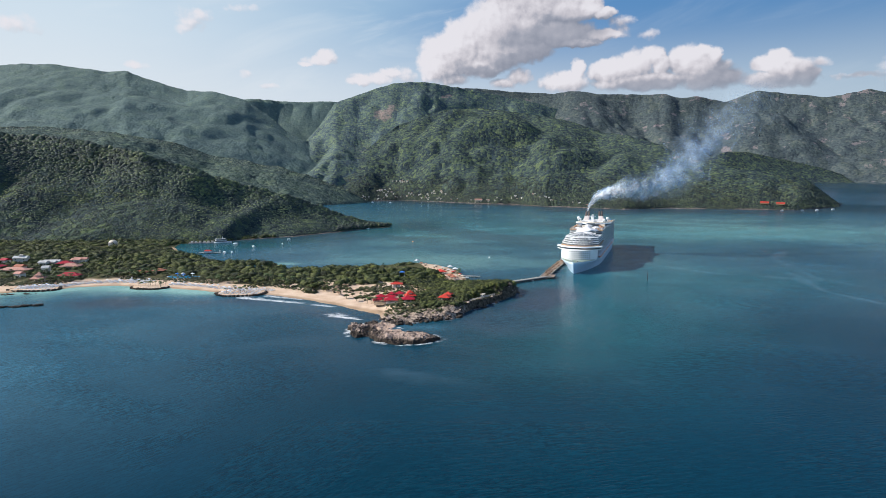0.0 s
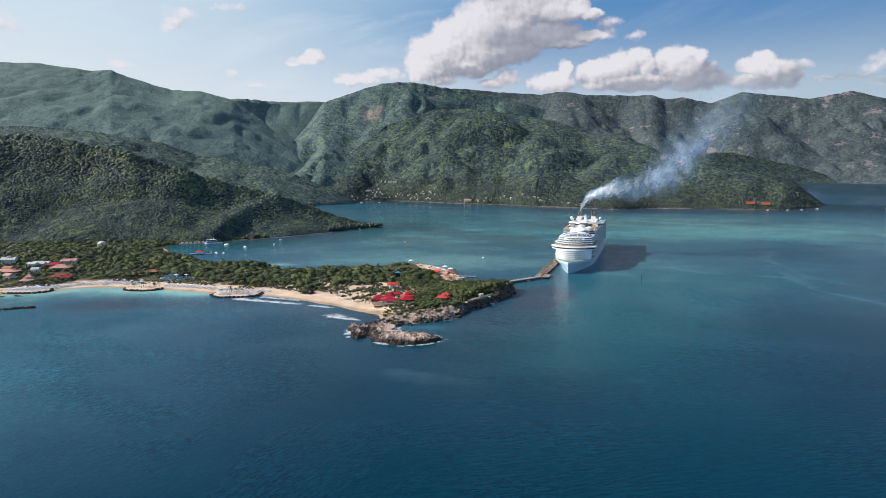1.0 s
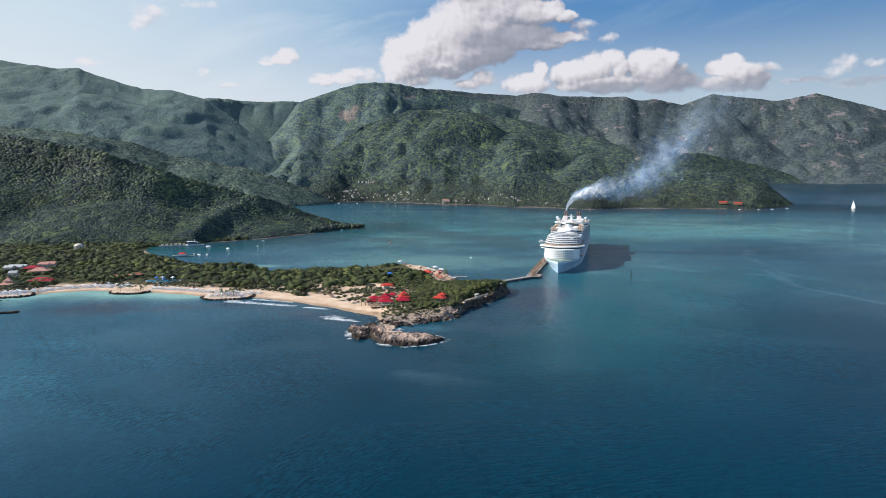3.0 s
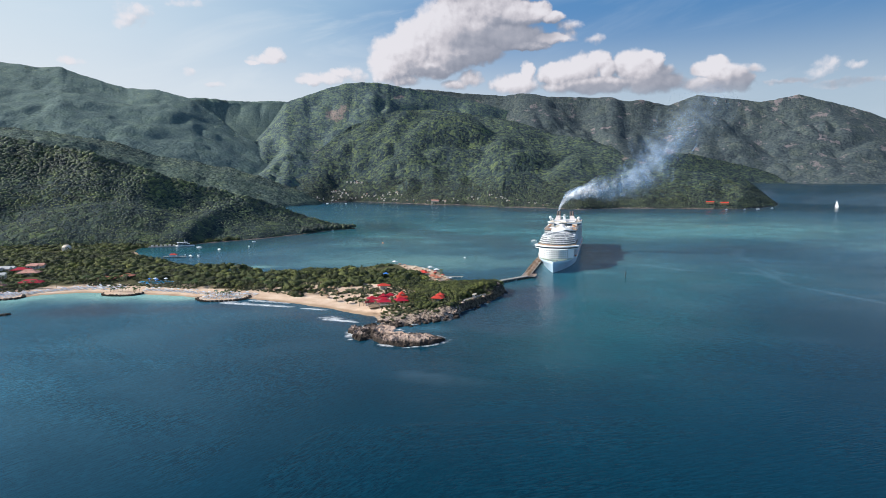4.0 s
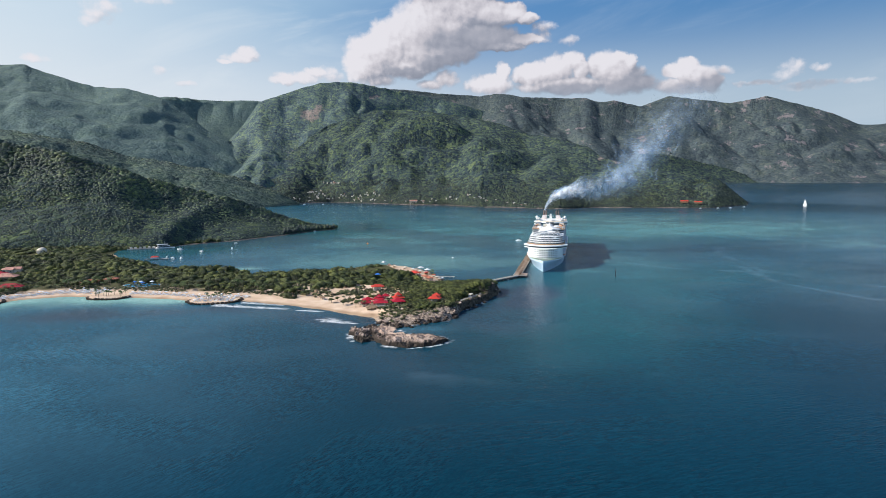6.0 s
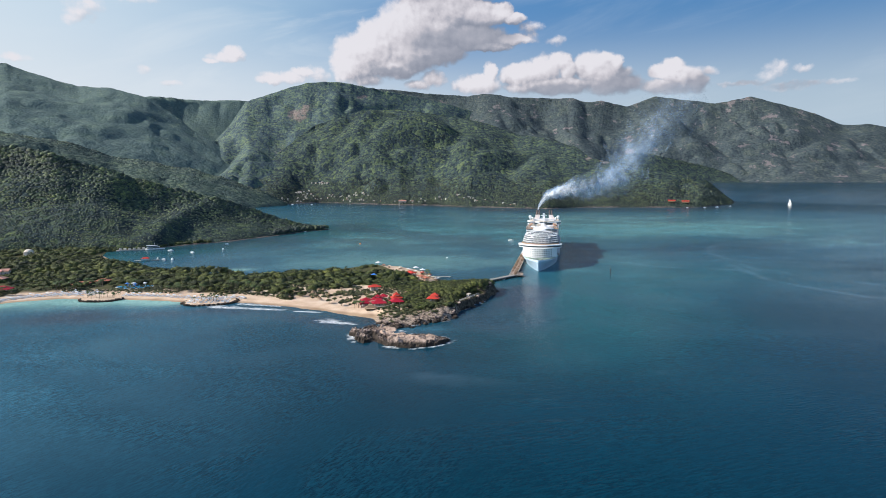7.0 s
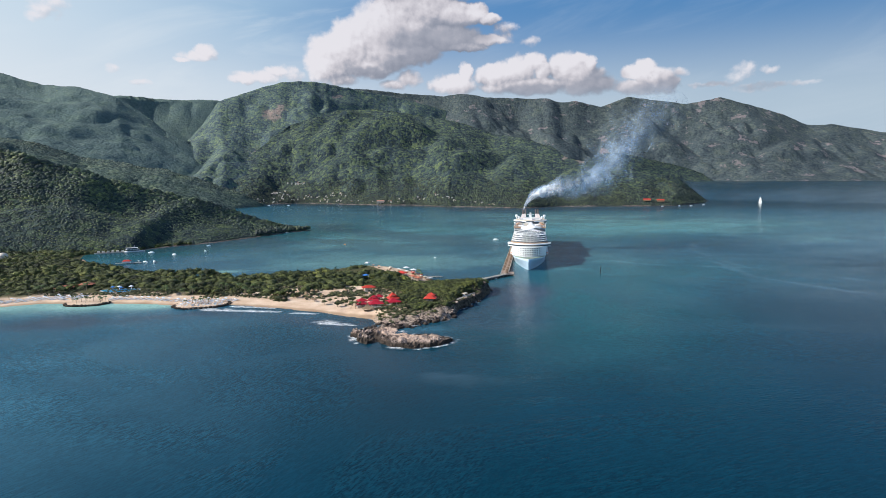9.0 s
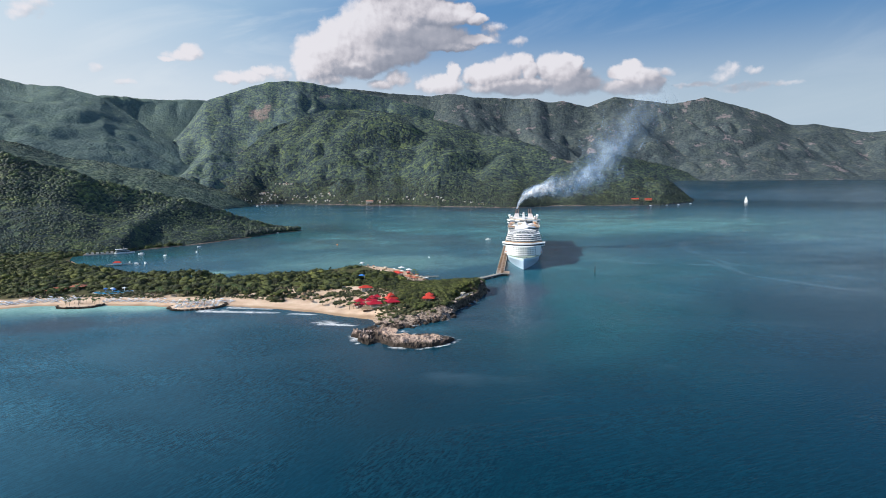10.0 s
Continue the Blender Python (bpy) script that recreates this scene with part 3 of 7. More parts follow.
def far_crown(seed, flat=0.9):
    """A tree crown seen from kilometres away: an uneven dome of few faces."""
    rnd = np.random.RandomState(seed)
    n = 7
    b = np.arange(n) * 2 * np.pi / n + rnd.uniform(-0.2, 0.2, n)
    r0, r1 = rnd.uniform(0.8, 1.1, n), rnd.uniform(0.5, 0.9, n)
    low = np.stack([r0 * np.cos(b), r0 * np.sin(b), rnd.uniform(-0.35, -0.1, n)], -1)
    mid = np.stack([r1 * np.cos(b + 0.4), r1 * np.sin(b + 0.4), rnd.uniform(0.3, 0.72, n) * flat], -1)
    v = np.concatenate([low, mid, [(rnd.uniform(-0.2, 0.2), rnd.uniform(-0.2, 0.2), 0.95 * flat)]])
    i = np.arange(n)
    j = (i + 1) % n
    f = np.concatenate([np.stack([i, j, n + i], -1), np.stack([j, n + j, n + i], -1), np.stack([n + i, n + j, np.full(n, 2 * n)], -1)])
    return v, f


def scatter(templates, places, sizes, seed):
    """Joins turned and scaled copies of the templates into arrays."""
    rnd = np.random.RandomState(seed)
    kind = rnd.randint(0, len(templates), len(places))
    turn = rnd.uniform(0, 2 * np.pi, len(places))
    tall = rnd.uniform(0.8, 1.25, len(places))
    V, F, base = [], [], 0
    for k, (v, f) in enumerate(templates):
        at = np.nonzero(kind == k)[0]
        if not len(at):
            continue
        c, s = np.cos(turn[at])[:, None], np.sin(turn[at])[:, None]
        x = (v[None, :, 0] * c - v[None, :, 1] * s) * sizes[at, None] + places[at, 0, None]
        y = (v[None, :, 0] * s + v[None, :, 1] * c) * sizes[at, None] + places[at, 1, None]
        z = v[None, :, 2] * (sizes * tall)[at, None] + places[at, 2, None]
        V.append(np.stack([x, y, z], -1).reshape(-1, 3))
        F.append((f[None] + (base + np.arange(len(at)) * len(v))[:, None, None]).reshape(-1, 3))
        base += len(at) * len(v)
    return np.concatenate(V), np.concatenate(F)


def spread(X, Y, Z, count, seed, keep=None):
    """Places on a grid surface, as dense as the surface faces the hub."""
    rnd = np.random.RandomState(seed)
    P = np.stack([X, Y, Z], -1)[1:-1]
    e1, e2 = P[1:, :-1] - P[:-1, :-1], P[:-1, 1:] - P[:-1, :-1]
    nrm = np.cross(e2, e1)
    mid = (P[1:, 1:] + P[:-1, :-1]) / 2
    view = np.array([HUB[0], HUB[1], EYE_Z]) - mid
    dist = np.linalg.norm(view, axis=-1)
    w = np.maximum(0.0, (nrm * view).sum(-1) / dist) / dist ** 2 + 0.12 * np.linalg.norm(nrm, axis=-1) / dist ** 2
    w = w * (mid[..., 2] > 1)
    if keep is not None:
        w = w * keep(mid[..., 0], mid[..., 1], mid[..., 2])
    flat = np.cumsum(w.ravel())
    pick = np.searchsorted(flat, rnd.uniform(0, flat[-1], count))
    i, j = np.unravel_index(np.minimum(pick, w.size - 1), w.shape)
    a, b = rnd.uniform(size=(2, count, 1))
    return P[i, j] + a * e1[i, j] + b * e2[i, j]


SMALL = [far_crown(s, 0.5) for s in range(9)]
MIDDLE = [crown(20 + s, 1, 12, 0.66) for s in range(8)]
LARGE = [crown(40 + s, 1, 48, 0.66) for s in range(10)]


def above(crest):
    """Keeps to what stands higher than a nearer crest."""
    c = np.array(crest, float)
    tip = (c[:, 2] - EYE_Z) / c[:, 1]

    def test(x, y, z):
        a = np.degrees(np.arctan2(x - HUB[0], y - HUB[1]))
        return (z - EYE_Z) / np.hypot(x - HUB[0], y - HUB[1]) > np.interp(a, c[:, 0], tip, left=-1, right=-1) - 0.008
    return test


def tall_crest(rows, dist):
    """Crest rows from (azimuth, elevation in degrees) at a distance, fixed or by azimuth."""
    return [(a, float(dist(a) if callable(dist) else dist), EYE_Z + float(dist(a) if callable(dist) else dist) * math.tan(radians(e))) for a, e in rows]


def mountain(name, label, grid, ground, leaf, count, size, seed, keep=None, wood="dense dark green forest covering the slope", scars=()):
    X, Y, Z = grid
    a_, e_ = np.degrees(np.arctan2(X - HUB[0], Y - HUB[1])), np.degrees(np.arctan2(Z - EYE_Z, np.hypot(X - HUB[0], Y - HUB[1])))

    def worn(a, e):
        """Bare ground: ragged patches leaning up to the right."""
        rough = 1.5 * (fbm(a * 2.2, e * 3.4, 4, 77) - 0.5)
        return sum((smoothstep(np.hypot((a - p) / w, (e - q - 0.45 * h / w * (a - p)) / h) + rough, 1.0, 0.7) for p, q, w, h in scars), np.zeros(np.shape(a)))
    scar = worn(a_, e_)
    me = mesh_of(name, np.stack([X, Y, Z], -1).reshape(-1, 3), grid_faces(*X.shape), ground, True, {"scar": scar.ravel()})
    tagged(new(name, me), label, "mountain", kind="structure")
    if count:
        p = spread(X, Y, Z, count, seed, keep)
        pa, pe = np.degrees(np.arctan2(p[:, 0] - HUB[0], p[:, 1] - HUB[1])), np.degrees(np.arctan2(p[:, 2] - EYE_Z, np.hypot(p[:, 0] - HUB[0], p[:, 1] - HUB[1])))
        p = p[worn(pa, pe) < 0.35]
        count = len(p)
        r = np.hypot(p[:, 0] - HUB[0], p[:, 1] - HUB[1])
        size_at = np.random.RandomState(seed).uniform(0.0, 1.0, count)
        size_at = (0.5 + 1.6 * size_at ** 3.0) * size * (0.75 + 0.5 * fbm(p[:, 0] / 70, p[:, 1] / 70, 3, seed + 3)) * np.interp(r, [900, 2000, 4800], [0.9, 1.0, 1.15])
        p[:, 2] -= 0.1 * size_at
        v, f = scatter(MIDDLE if name == "hill_near" else SMALL, p, size_at, seed)
        tagged(new(name + "_forest", mesh_of(name + "_forest", v, f, leaf, True)), wood, "forest", kind="stuff")


CREST_NEAR = [(-46, 1500, 215), (-41.58, 1500, 217), (-38.36, 1500, 218), (-36.29, 1500, 215), (-34.47, 1500, 215), (-32.57, 1490, 207), (-29.38, 1480, 191), (-26.4, 1470, 177), (-22.81, 1460, 150), (-19.51, 1450, 118), (-14.51, 1440, 85), (-11.39, 1440, 60), (-9.28, 1440, 33), (-6.58, 1445, 14), (-4.56, 1458, 2)]
CREST_NEAR = [(a, r * k, 120 + (z - 120) * k) for a, r, z in CREST_NEAR for k in (float(np.interp(a, [-46, -26], [1.2, 1.0])),)]
CREST_SHOULDER = [(-14, 3300, 40), (-10, 3500, 170), (-7.5, 3700, 320), (-5.02, 3850, 455), (-0.7, 3900, 557), (3.06, 3900, 568), (8.39, 3900, 518), (11.02, 3850, 479), (14.15, 3750, 398), (16.68, 3650, 365), (19.66, 3500, 300), (20.94, 3300, 231), (23.07, 3200, 205), (25.81, 3120, 164), (28.4, 3150, 152), (30.87, 3250, 121), (32.1, 3280, 62), (33.22, 3300, 4)]
SKY_FAR = [(0.34, 8.39), (2.75, 8.31), (5.7, 8.01), (9.45, 7.78), (11.04, 7.97), (13.68, 7.62), (19.35, 7.37), (20.61, 6.98), (21.84, 7.13), (24.14, 6.51), (26.6, 7.32), (31.54, 6.45), (34.23, 6.88), (36.78, 6.06), (38.95, 5.28), (40.86, 4.21), (42.65, 4.21), (44.58, 3.75), (46.07, 3.37), (47.41, 3.38), (49.88, 2.76), (54, 2.0)]
far_foot = [(a, rim(a) - w, float(sea_level(a, rim(a) - w)) - 2) for a, w in ((0, 820), (20, 820), (30, 820), (32, 830), (34, 900), (36, 980), (38, 1060), (41, 1150), (44, 1150), (48, 1150), (54, 1150))]
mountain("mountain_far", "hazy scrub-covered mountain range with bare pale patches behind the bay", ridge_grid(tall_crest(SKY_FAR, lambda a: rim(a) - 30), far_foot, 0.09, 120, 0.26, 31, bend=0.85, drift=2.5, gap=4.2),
         SLOPE_FAR, FOLIAGE_DRY_HAZED, 7000, 2.3, 1, above(CREST_SHOULDER), wood="dry grey-green scrub on far slopes, colour paled for haze")
SPUR = [(21.8, 0.9), (23.6, 1.95), (24.8, 2.35), (26.36, 2.25), (30.97, 1.1), (33.16, 0.37), (34.6, -0.45)]
mountain("mountain_spur", "dark wooded spur running down to the sea behind the headland", ridge_grid(tall_crest(SPUR, lambda a: 3700 + 52 * (a - 19)), [(21, 3480, 40), (26, 3690, 8), (35, 4260, float(sea_level(34.6, 4260)) - 3)], 0.08, 50, 0.16, 35, drift=3),
         SLOPE_MAIN, FOLIAGE_FAR, 3000, 2.6, 2)
CREST_FOOTHILL = [(-46, 3450, 330), (-37.0, 3150, 337), (-34.82, 3080, 329), (-32.12, 2990, 325), (-29.06, 2900, 306), (-24.92, 2800, 268), (-22.19, 2760, 212), (-18.82, 2740, 194), (-15.34, 2750, 156), (-12.26, 2780, 111), (-9.64, 2810, 58), (-7.79, 2850, 9)]
CREST_FOOTHILL = [(a, r * k, 120 + (z - 120) * k) for a, r, z in CREST_FOOTHILL for k in (float(np.interp(a, [-46, -22, -7.79], [1.12, 1.14, 1.0])),)]
SKY_LEFT = [(-46, 6.4), (-42.6, 6.99), (-39.41, 7.85), (-37.35, 8.4), (-35.57, 8.68), (-33.72, 8.83), (-31.8, 8.71), (-30.0, 8.6), (-28.75, 8.8), (-27.3, 8.28), (-25.57, 7.84), (-24.02, 7.47), (-21.71, 7.5), (-19.03, 6.87), (-17.1, 5.59), (-15.64, 4.36), (-13.37, 2.95), (-11.5, 1.2)]
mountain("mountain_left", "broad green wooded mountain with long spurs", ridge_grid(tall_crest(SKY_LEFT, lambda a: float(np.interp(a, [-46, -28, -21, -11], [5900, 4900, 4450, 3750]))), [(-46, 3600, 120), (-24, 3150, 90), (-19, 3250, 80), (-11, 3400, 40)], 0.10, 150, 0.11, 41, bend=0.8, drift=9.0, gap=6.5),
         SLOPE_HAZED, FOLIAGE_HAZED, 9000, 2.4, 3, above(CREST_FOOTHILL))
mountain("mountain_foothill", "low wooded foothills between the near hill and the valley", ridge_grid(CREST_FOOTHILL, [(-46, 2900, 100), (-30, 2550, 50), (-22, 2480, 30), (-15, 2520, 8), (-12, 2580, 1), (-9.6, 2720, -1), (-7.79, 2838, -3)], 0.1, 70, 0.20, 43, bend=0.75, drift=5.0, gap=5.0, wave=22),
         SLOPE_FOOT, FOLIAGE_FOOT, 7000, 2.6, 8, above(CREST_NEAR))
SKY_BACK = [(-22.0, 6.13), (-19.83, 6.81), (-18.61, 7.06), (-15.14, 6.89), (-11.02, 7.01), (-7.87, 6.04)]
mountain("mountain_back", "mountain ridge closing the valley, its green blued for haze", ridge_grid(tall_crest(SKY_BACK, 4830), [(-22, 4300, 120), (-7, 4300, 120)], 0.1, 40, 0.25, 47, drift=4, gap=4),
         SLOPE_HAZED, FOLIAGE_HAZED, 1800, 2.3, 4)
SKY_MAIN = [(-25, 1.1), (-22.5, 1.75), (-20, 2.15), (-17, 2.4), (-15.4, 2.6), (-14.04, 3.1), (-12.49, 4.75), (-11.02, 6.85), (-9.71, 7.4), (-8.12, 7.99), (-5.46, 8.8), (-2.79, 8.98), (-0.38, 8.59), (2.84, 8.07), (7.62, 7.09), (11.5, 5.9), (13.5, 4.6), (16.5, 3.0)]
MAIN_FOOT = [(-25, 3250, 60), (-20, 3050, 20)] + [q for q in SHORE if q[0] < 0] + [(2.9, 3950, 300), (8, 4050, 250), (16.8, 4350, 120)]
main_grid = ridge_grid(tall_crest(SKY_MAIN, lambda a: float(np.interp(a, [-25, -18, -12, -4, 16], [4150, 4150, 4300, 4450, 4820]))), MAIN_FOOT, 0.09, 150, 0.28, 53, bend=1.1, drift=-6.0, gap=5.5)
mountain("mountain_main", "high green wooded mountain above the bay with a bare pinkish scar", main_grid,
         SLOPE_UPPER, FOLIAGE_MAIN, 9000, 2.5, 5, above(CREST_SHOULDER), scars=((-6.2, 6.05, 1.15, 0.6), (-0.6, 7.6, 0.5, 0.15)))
shoulder_grid = ridge_grid(CREST_SHOULDER, SHORE, 0.09, 150, 0.33, 59, bend=0.72, drift=-5.0, gap=4.5)
mountain("mountain_shoulder", "wooded lower shoulder falling to the bay shore and headland", shoulder_grid,
         SLOPE_MAIN, FOLIAGE_FAR, 15000, 2.8, 6, scars=((22.6, 1.75, 0.7, 0.3), (20.8, 1.9, 0.3, 0.15)))


def shore_wood():
    """Tall dark trees on the lowest slopes round the bay."""
    low = [spread(*g, n, seed, lambda x, y, z: np.clip(1 - z / top, 0, 1) ** 1.5) for g, n, seed, top in ((shoulder_grid, 11000, 61, 150.0), (main_grid, 2500, 62, 90.0))]
    p = np.concatenate(low)
    rs = np.random.RandomState(63)
    size = rs.uniform(2.6, 5.6, len(p)) * (0.75 + 0.5 * fbm(p[:, 0] / 60, p[:, 1] / 60, 3, 64))
    p[:, 2] += 0.1 * size
    v, f = scatter([far_crown(30 + k, 0.95) for k in range(9)], p, size, 65)
    tagged(new("shore_wood", mesh_of("shore_wood", v, f, FOLIAGE_SHORE)), "dark green trees crowding the bay shore", "forest", kind="stuff")


shore_wood()


def point_wood():
    """Tall trees along the low tip of the near hill."""
    rs = np.random.RandomState(73)
    line = np.array(FOOT_NEAR)
    a = rs.uniform(-9.5, -4.55, 260)
    r = np.interp(a, line[:, 0], line[:, 1]) + rs.uniform(4, 44, len(a)) * np.clip((-4.2 - a) / 2.0, 0.25, 1)
    size = rs.uniform(3.0, 6.0, len(a))
    p = np.stack([*polar(a, r), 1.5 + 0.7 * size + 0.10 * (r - np.interp(a, line[:, 0], line[:, 1]))], -1)
    v, f = scatter([far_crown(50 + k, 0.95) for k in range(6)], p, size, 75)
    tagged(new("point_wood", mesh_of("point_wood", v, f, FOLIAGE_SHORE)), "dark green trees on the low tip of the hill", "forest", kind="stuff")


point_wood()
near_grid = ridge_grid([(a, r, z - 7 if z > 40 else z - 3) for a, r, z in CREST_NEAR], FOOT_NEAR, 0.12, 130, 0.40, 67, bend=0.72, drift=-6.0, gap=5.5, wave=10)
mountain("hill_near", "steep hill covered in dense dark green trees beside the cove", near_grid, SLOPE_NEAR, FOLIAGE_HILL, 13000, 4.2, 7, wood="dense dark green trees covering the near hill")



def build_bank(name, label, line, low, high, seed):
    """A stony strip along a far shore."""
    line = np.array(line, float)
    a = np.arange(line[0, 0], line[-1, 0], 0.06)
    r = np.interp(a, line[:, 0], line[:, 1])
    h = low + (high - low) * smoothstep(fbm(a / 0.8, a * 0 + 1, 3, seed), 0.35, 0.62)
    rows = [(-14, -2.0, 0), (-9, 0.0, 0.1), (-4, 0.6, 0.5), (3, 0.8, 1.0), (16, -3.0, 0.6)]
    P = np.stack([np.stack([*polar(a, r + dr), base + k * h + 0.5 * k * (vnoise(a / 0.1, a * 0 + i, seed + 3) - 0.5)], -1) for i, (dr, base, k) in enumerate(rows)])
    tagged(new(name, mesh_of(name, P.reshape(-1, 3), grid_faces(len(rows), len(a)), BANK, True)), label, "shore", kind="structure")


build_bank("shore_bay", "narrow pale stony beach along the far bay shore", SHORE[2:], 0.4, 3.6, 301)
build_bank("shore_near", "dark stony waterline below the near hill", FOOT_NEAR[6:], 0.0, 0.4, 311)

# ---- peninsula ----
def build_peninsula():
    xs = np.concatenate([np.arange(-1050, -110, 3.0), np.arange(-110, 84, 1.6)])
    ys = np.concatenate([np.arange(468, 690, 1.6), np.arange(690, 1260, 3.0)])
    X, Y = np.meshgrid(xs, ys)
    Z = land_height(X, Y)
    d = inland(X, Y)
    df = gap_to(X, Y, FRONT, False)
    dk = gap_to(X, Y, KNOLL, False)
    n = fbm(X / 18, Y / 18, 4, 3)
    rocky = smoothstep(dk + 14 * (n - 0.5) - 8 * smoothstep(Y, 530, 515), 13, 5) * smoothstep(X, -72, -62)
    landing = (Y > 664) & (X > -15 - (Y - 680) * 0.28)
    clearing = smoothstep(bell(X, Y, -112, 620, 80, 48, -15), 0.2, 0.4)
    soil = smoothstep(df + 40 * (n - 0.5), 34, 52) * (1 - rocky) * (1 - landing) * (1 - clearing) * (1 - smoothstep(bell(X, Y, -470, 975, 26, 40), 0.3, 0.6))
    front = smoothstep(X, -62, -55) * smoothstep(Y, 545, 530) + smoothstep(X, -36, -28)
    soil = np.maximum(soil, np.clip(front, 0, 1) * (Y < 664) * (1 - rocky) * smoothstep(n, 0.3, 0.42))
    # mask of the cliff turned from the sun, for its painted shade
    cliff_shade = np.clip(smoothstep(X, 0, 14) * smoothstep(d, 13, 7) * (Y < 690), 0, 1)
    wet = smoothstep(d, 7, 2)
    faces = grid_faces(*X.shape)
    keep = (Z.ravel()[faces] > -1.5).any(1)
    me = mesh_of("ground", np.stack([X, Y, Z], -1).reshape(-1, 3), faces[keep], SAND, True,
                 {"rock": np.clip(rocky, 0, 1).ravel(), "soil": np.clip(soil, 0, 1).ravel(), "wet": wet.ravel(), "cliff_shade": cliff_shade.ravel()})
    tagged(new("ground", me), "sandy peninsula with pale beach and rocky point", "ground", kind="structure")


build_peninsula()


def build_islet():
    xs, ys = np.arange(-98, -4, 0.7), np.arange(412, 500, 0.7)
    X, Y = np.meshgrid(xs, ys)
    n = ridged(X / 13, Y / 13, 4, 71)
    d = inland(X, Y, ISLET) + 8 * (fbm(X / 8, Y / 8, 4, 72) - 0.5)
    crag = ridged(X / 5, Y / 5, 3, 75)
    pits = ridged(X / 2.2, Y / 2.2, 2, 79)
    top = 1.4 + 1.6 * bell(X, Y, -34, 434, 22, 9) + 0.8 * bell(X, Y, -60, 434, 10, 8) + 1.2 * bell(X, Y, -80, 466, 8, 12) - 1.6 * bell(X, Y, -50, 464, 13, 12) + 1.6 * bell(X, Y, -40, 432, 30, 9)
    west = smoothstep(X, -56, -66)
    flat = np.maximum(bell(X, Y, -50, 466, 13, 14), 0.7 * bell(X, Y, -36, 438, 18, 6))
    top = top + (1 - 0.8 * flat) * ((3.4 + 2.6 * west) * (n - 0.60) + (2.6 + 2.0 * west) * (crag - 0.6) + 2.2 * (pits - 0.6))
    top = top * (1 - 0.6 * smoothstep(X, -32, -10))
    Z = np.where(d < 0, d * 0.9, np.minimum(d * 4.0 * (0.35 + crag), top))
    Z -= 2.6 * bell(X, Y, -70, 450, 4, 7) + 1.2 * bell(X, Y, -46, 430, 3, 6)
    sandy = smoothstep(bell(X, Y, -50, 466, 14, 15) + 0.4 * (n - 0.6), 0.2, 0.5) + 0.7 * smoothstep(bell(X, Y, -36, 440, 22, 6) + 0.5 * (n - 0.6), 0.35, 0.6) * smoothstep(d, 4, 7) + 0.25 * smoothstep(d, 5, 8) * smoothstep(X, -66, -56) * smoothstep(crag, 0.4, 0.7)
    faces = grid_faces(*X.shape)
    keep = (Z.ravel()[faces] > -1.0).any(1)
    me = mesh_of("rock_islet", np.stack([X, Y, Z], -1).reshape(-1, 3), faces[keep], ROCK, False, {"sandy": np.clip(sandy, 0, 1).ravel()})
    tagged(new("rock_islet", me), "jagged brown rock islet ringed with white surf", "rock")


build_islet()


def clear_of_things(x, y):
    """Where no trees stand: beach, village, landing, pool, town."""
    n = fbm(x / 25, y / 25, 3, 91)
    d = inland(x, y)
    df = gap_to(x, y, FRONT, False)
    wide = np.interp(x, [-600, -430, -300, -200, -120, -60], [70, 62, 58, 42, 40, 40])
    ok = (d > 5) & ((df + 62 * (n - 0.5) > wide) | (x > -62))
    ok &= ~((x > -100) & (x < -34) & (y > 505) & (y < 590) & ~((x > -52) & (y > 548)))
    ok &= ~((x < -430) & (x > -520) & (y > 940) & (y < 1030) & (d < 13 + 16 * (n - 0.5)))
    ok &= ~((y > 664) & (x > -15 - (y - 680) * 0.28 - 14 * smoothstep(y, 742, 775)) & (y < 850))
    ok &= ~(bell(x, y, -600, 975, 22, 30) > 0.4)
    ok &= ~((x > -128) & (x < -62) & (y < 650) & (df > 30) & (n < 0.66))
    ok &= ~((x > -24) & (x < 0) & (y > 528) & (y < 568)) & ~(bell(x, y, -110, 612, 42, 34) > 0.35)
    ok &= ~(bell(x, y, -328, 676, 34, 28) > 0.35) & ~(bell(x, y, -598, 990, 16, 22) > 0.4) & ~(bell(x, y, -66, 690, 7, 9) > 0.4) & (gap_to(x, y, WALKWAY, False) > 4.5) & ~((bell(x, y, -112, 620, 74, 44, -15) > 0.3) & (n < 0.68)) & ~(bell(x, y, -66, 616, 12, 14) > 0.35)
    ok &= ~((x < -470) & (y < 800) & (n < 0.43)) & ~((x > -62) & (gap_to(x, y, KNOLL, False) + 16 * (n - 0.5) < np.where(x > 8, 3.0, 7) + 14 * (y < 522)) & (y < 660))
    return ok


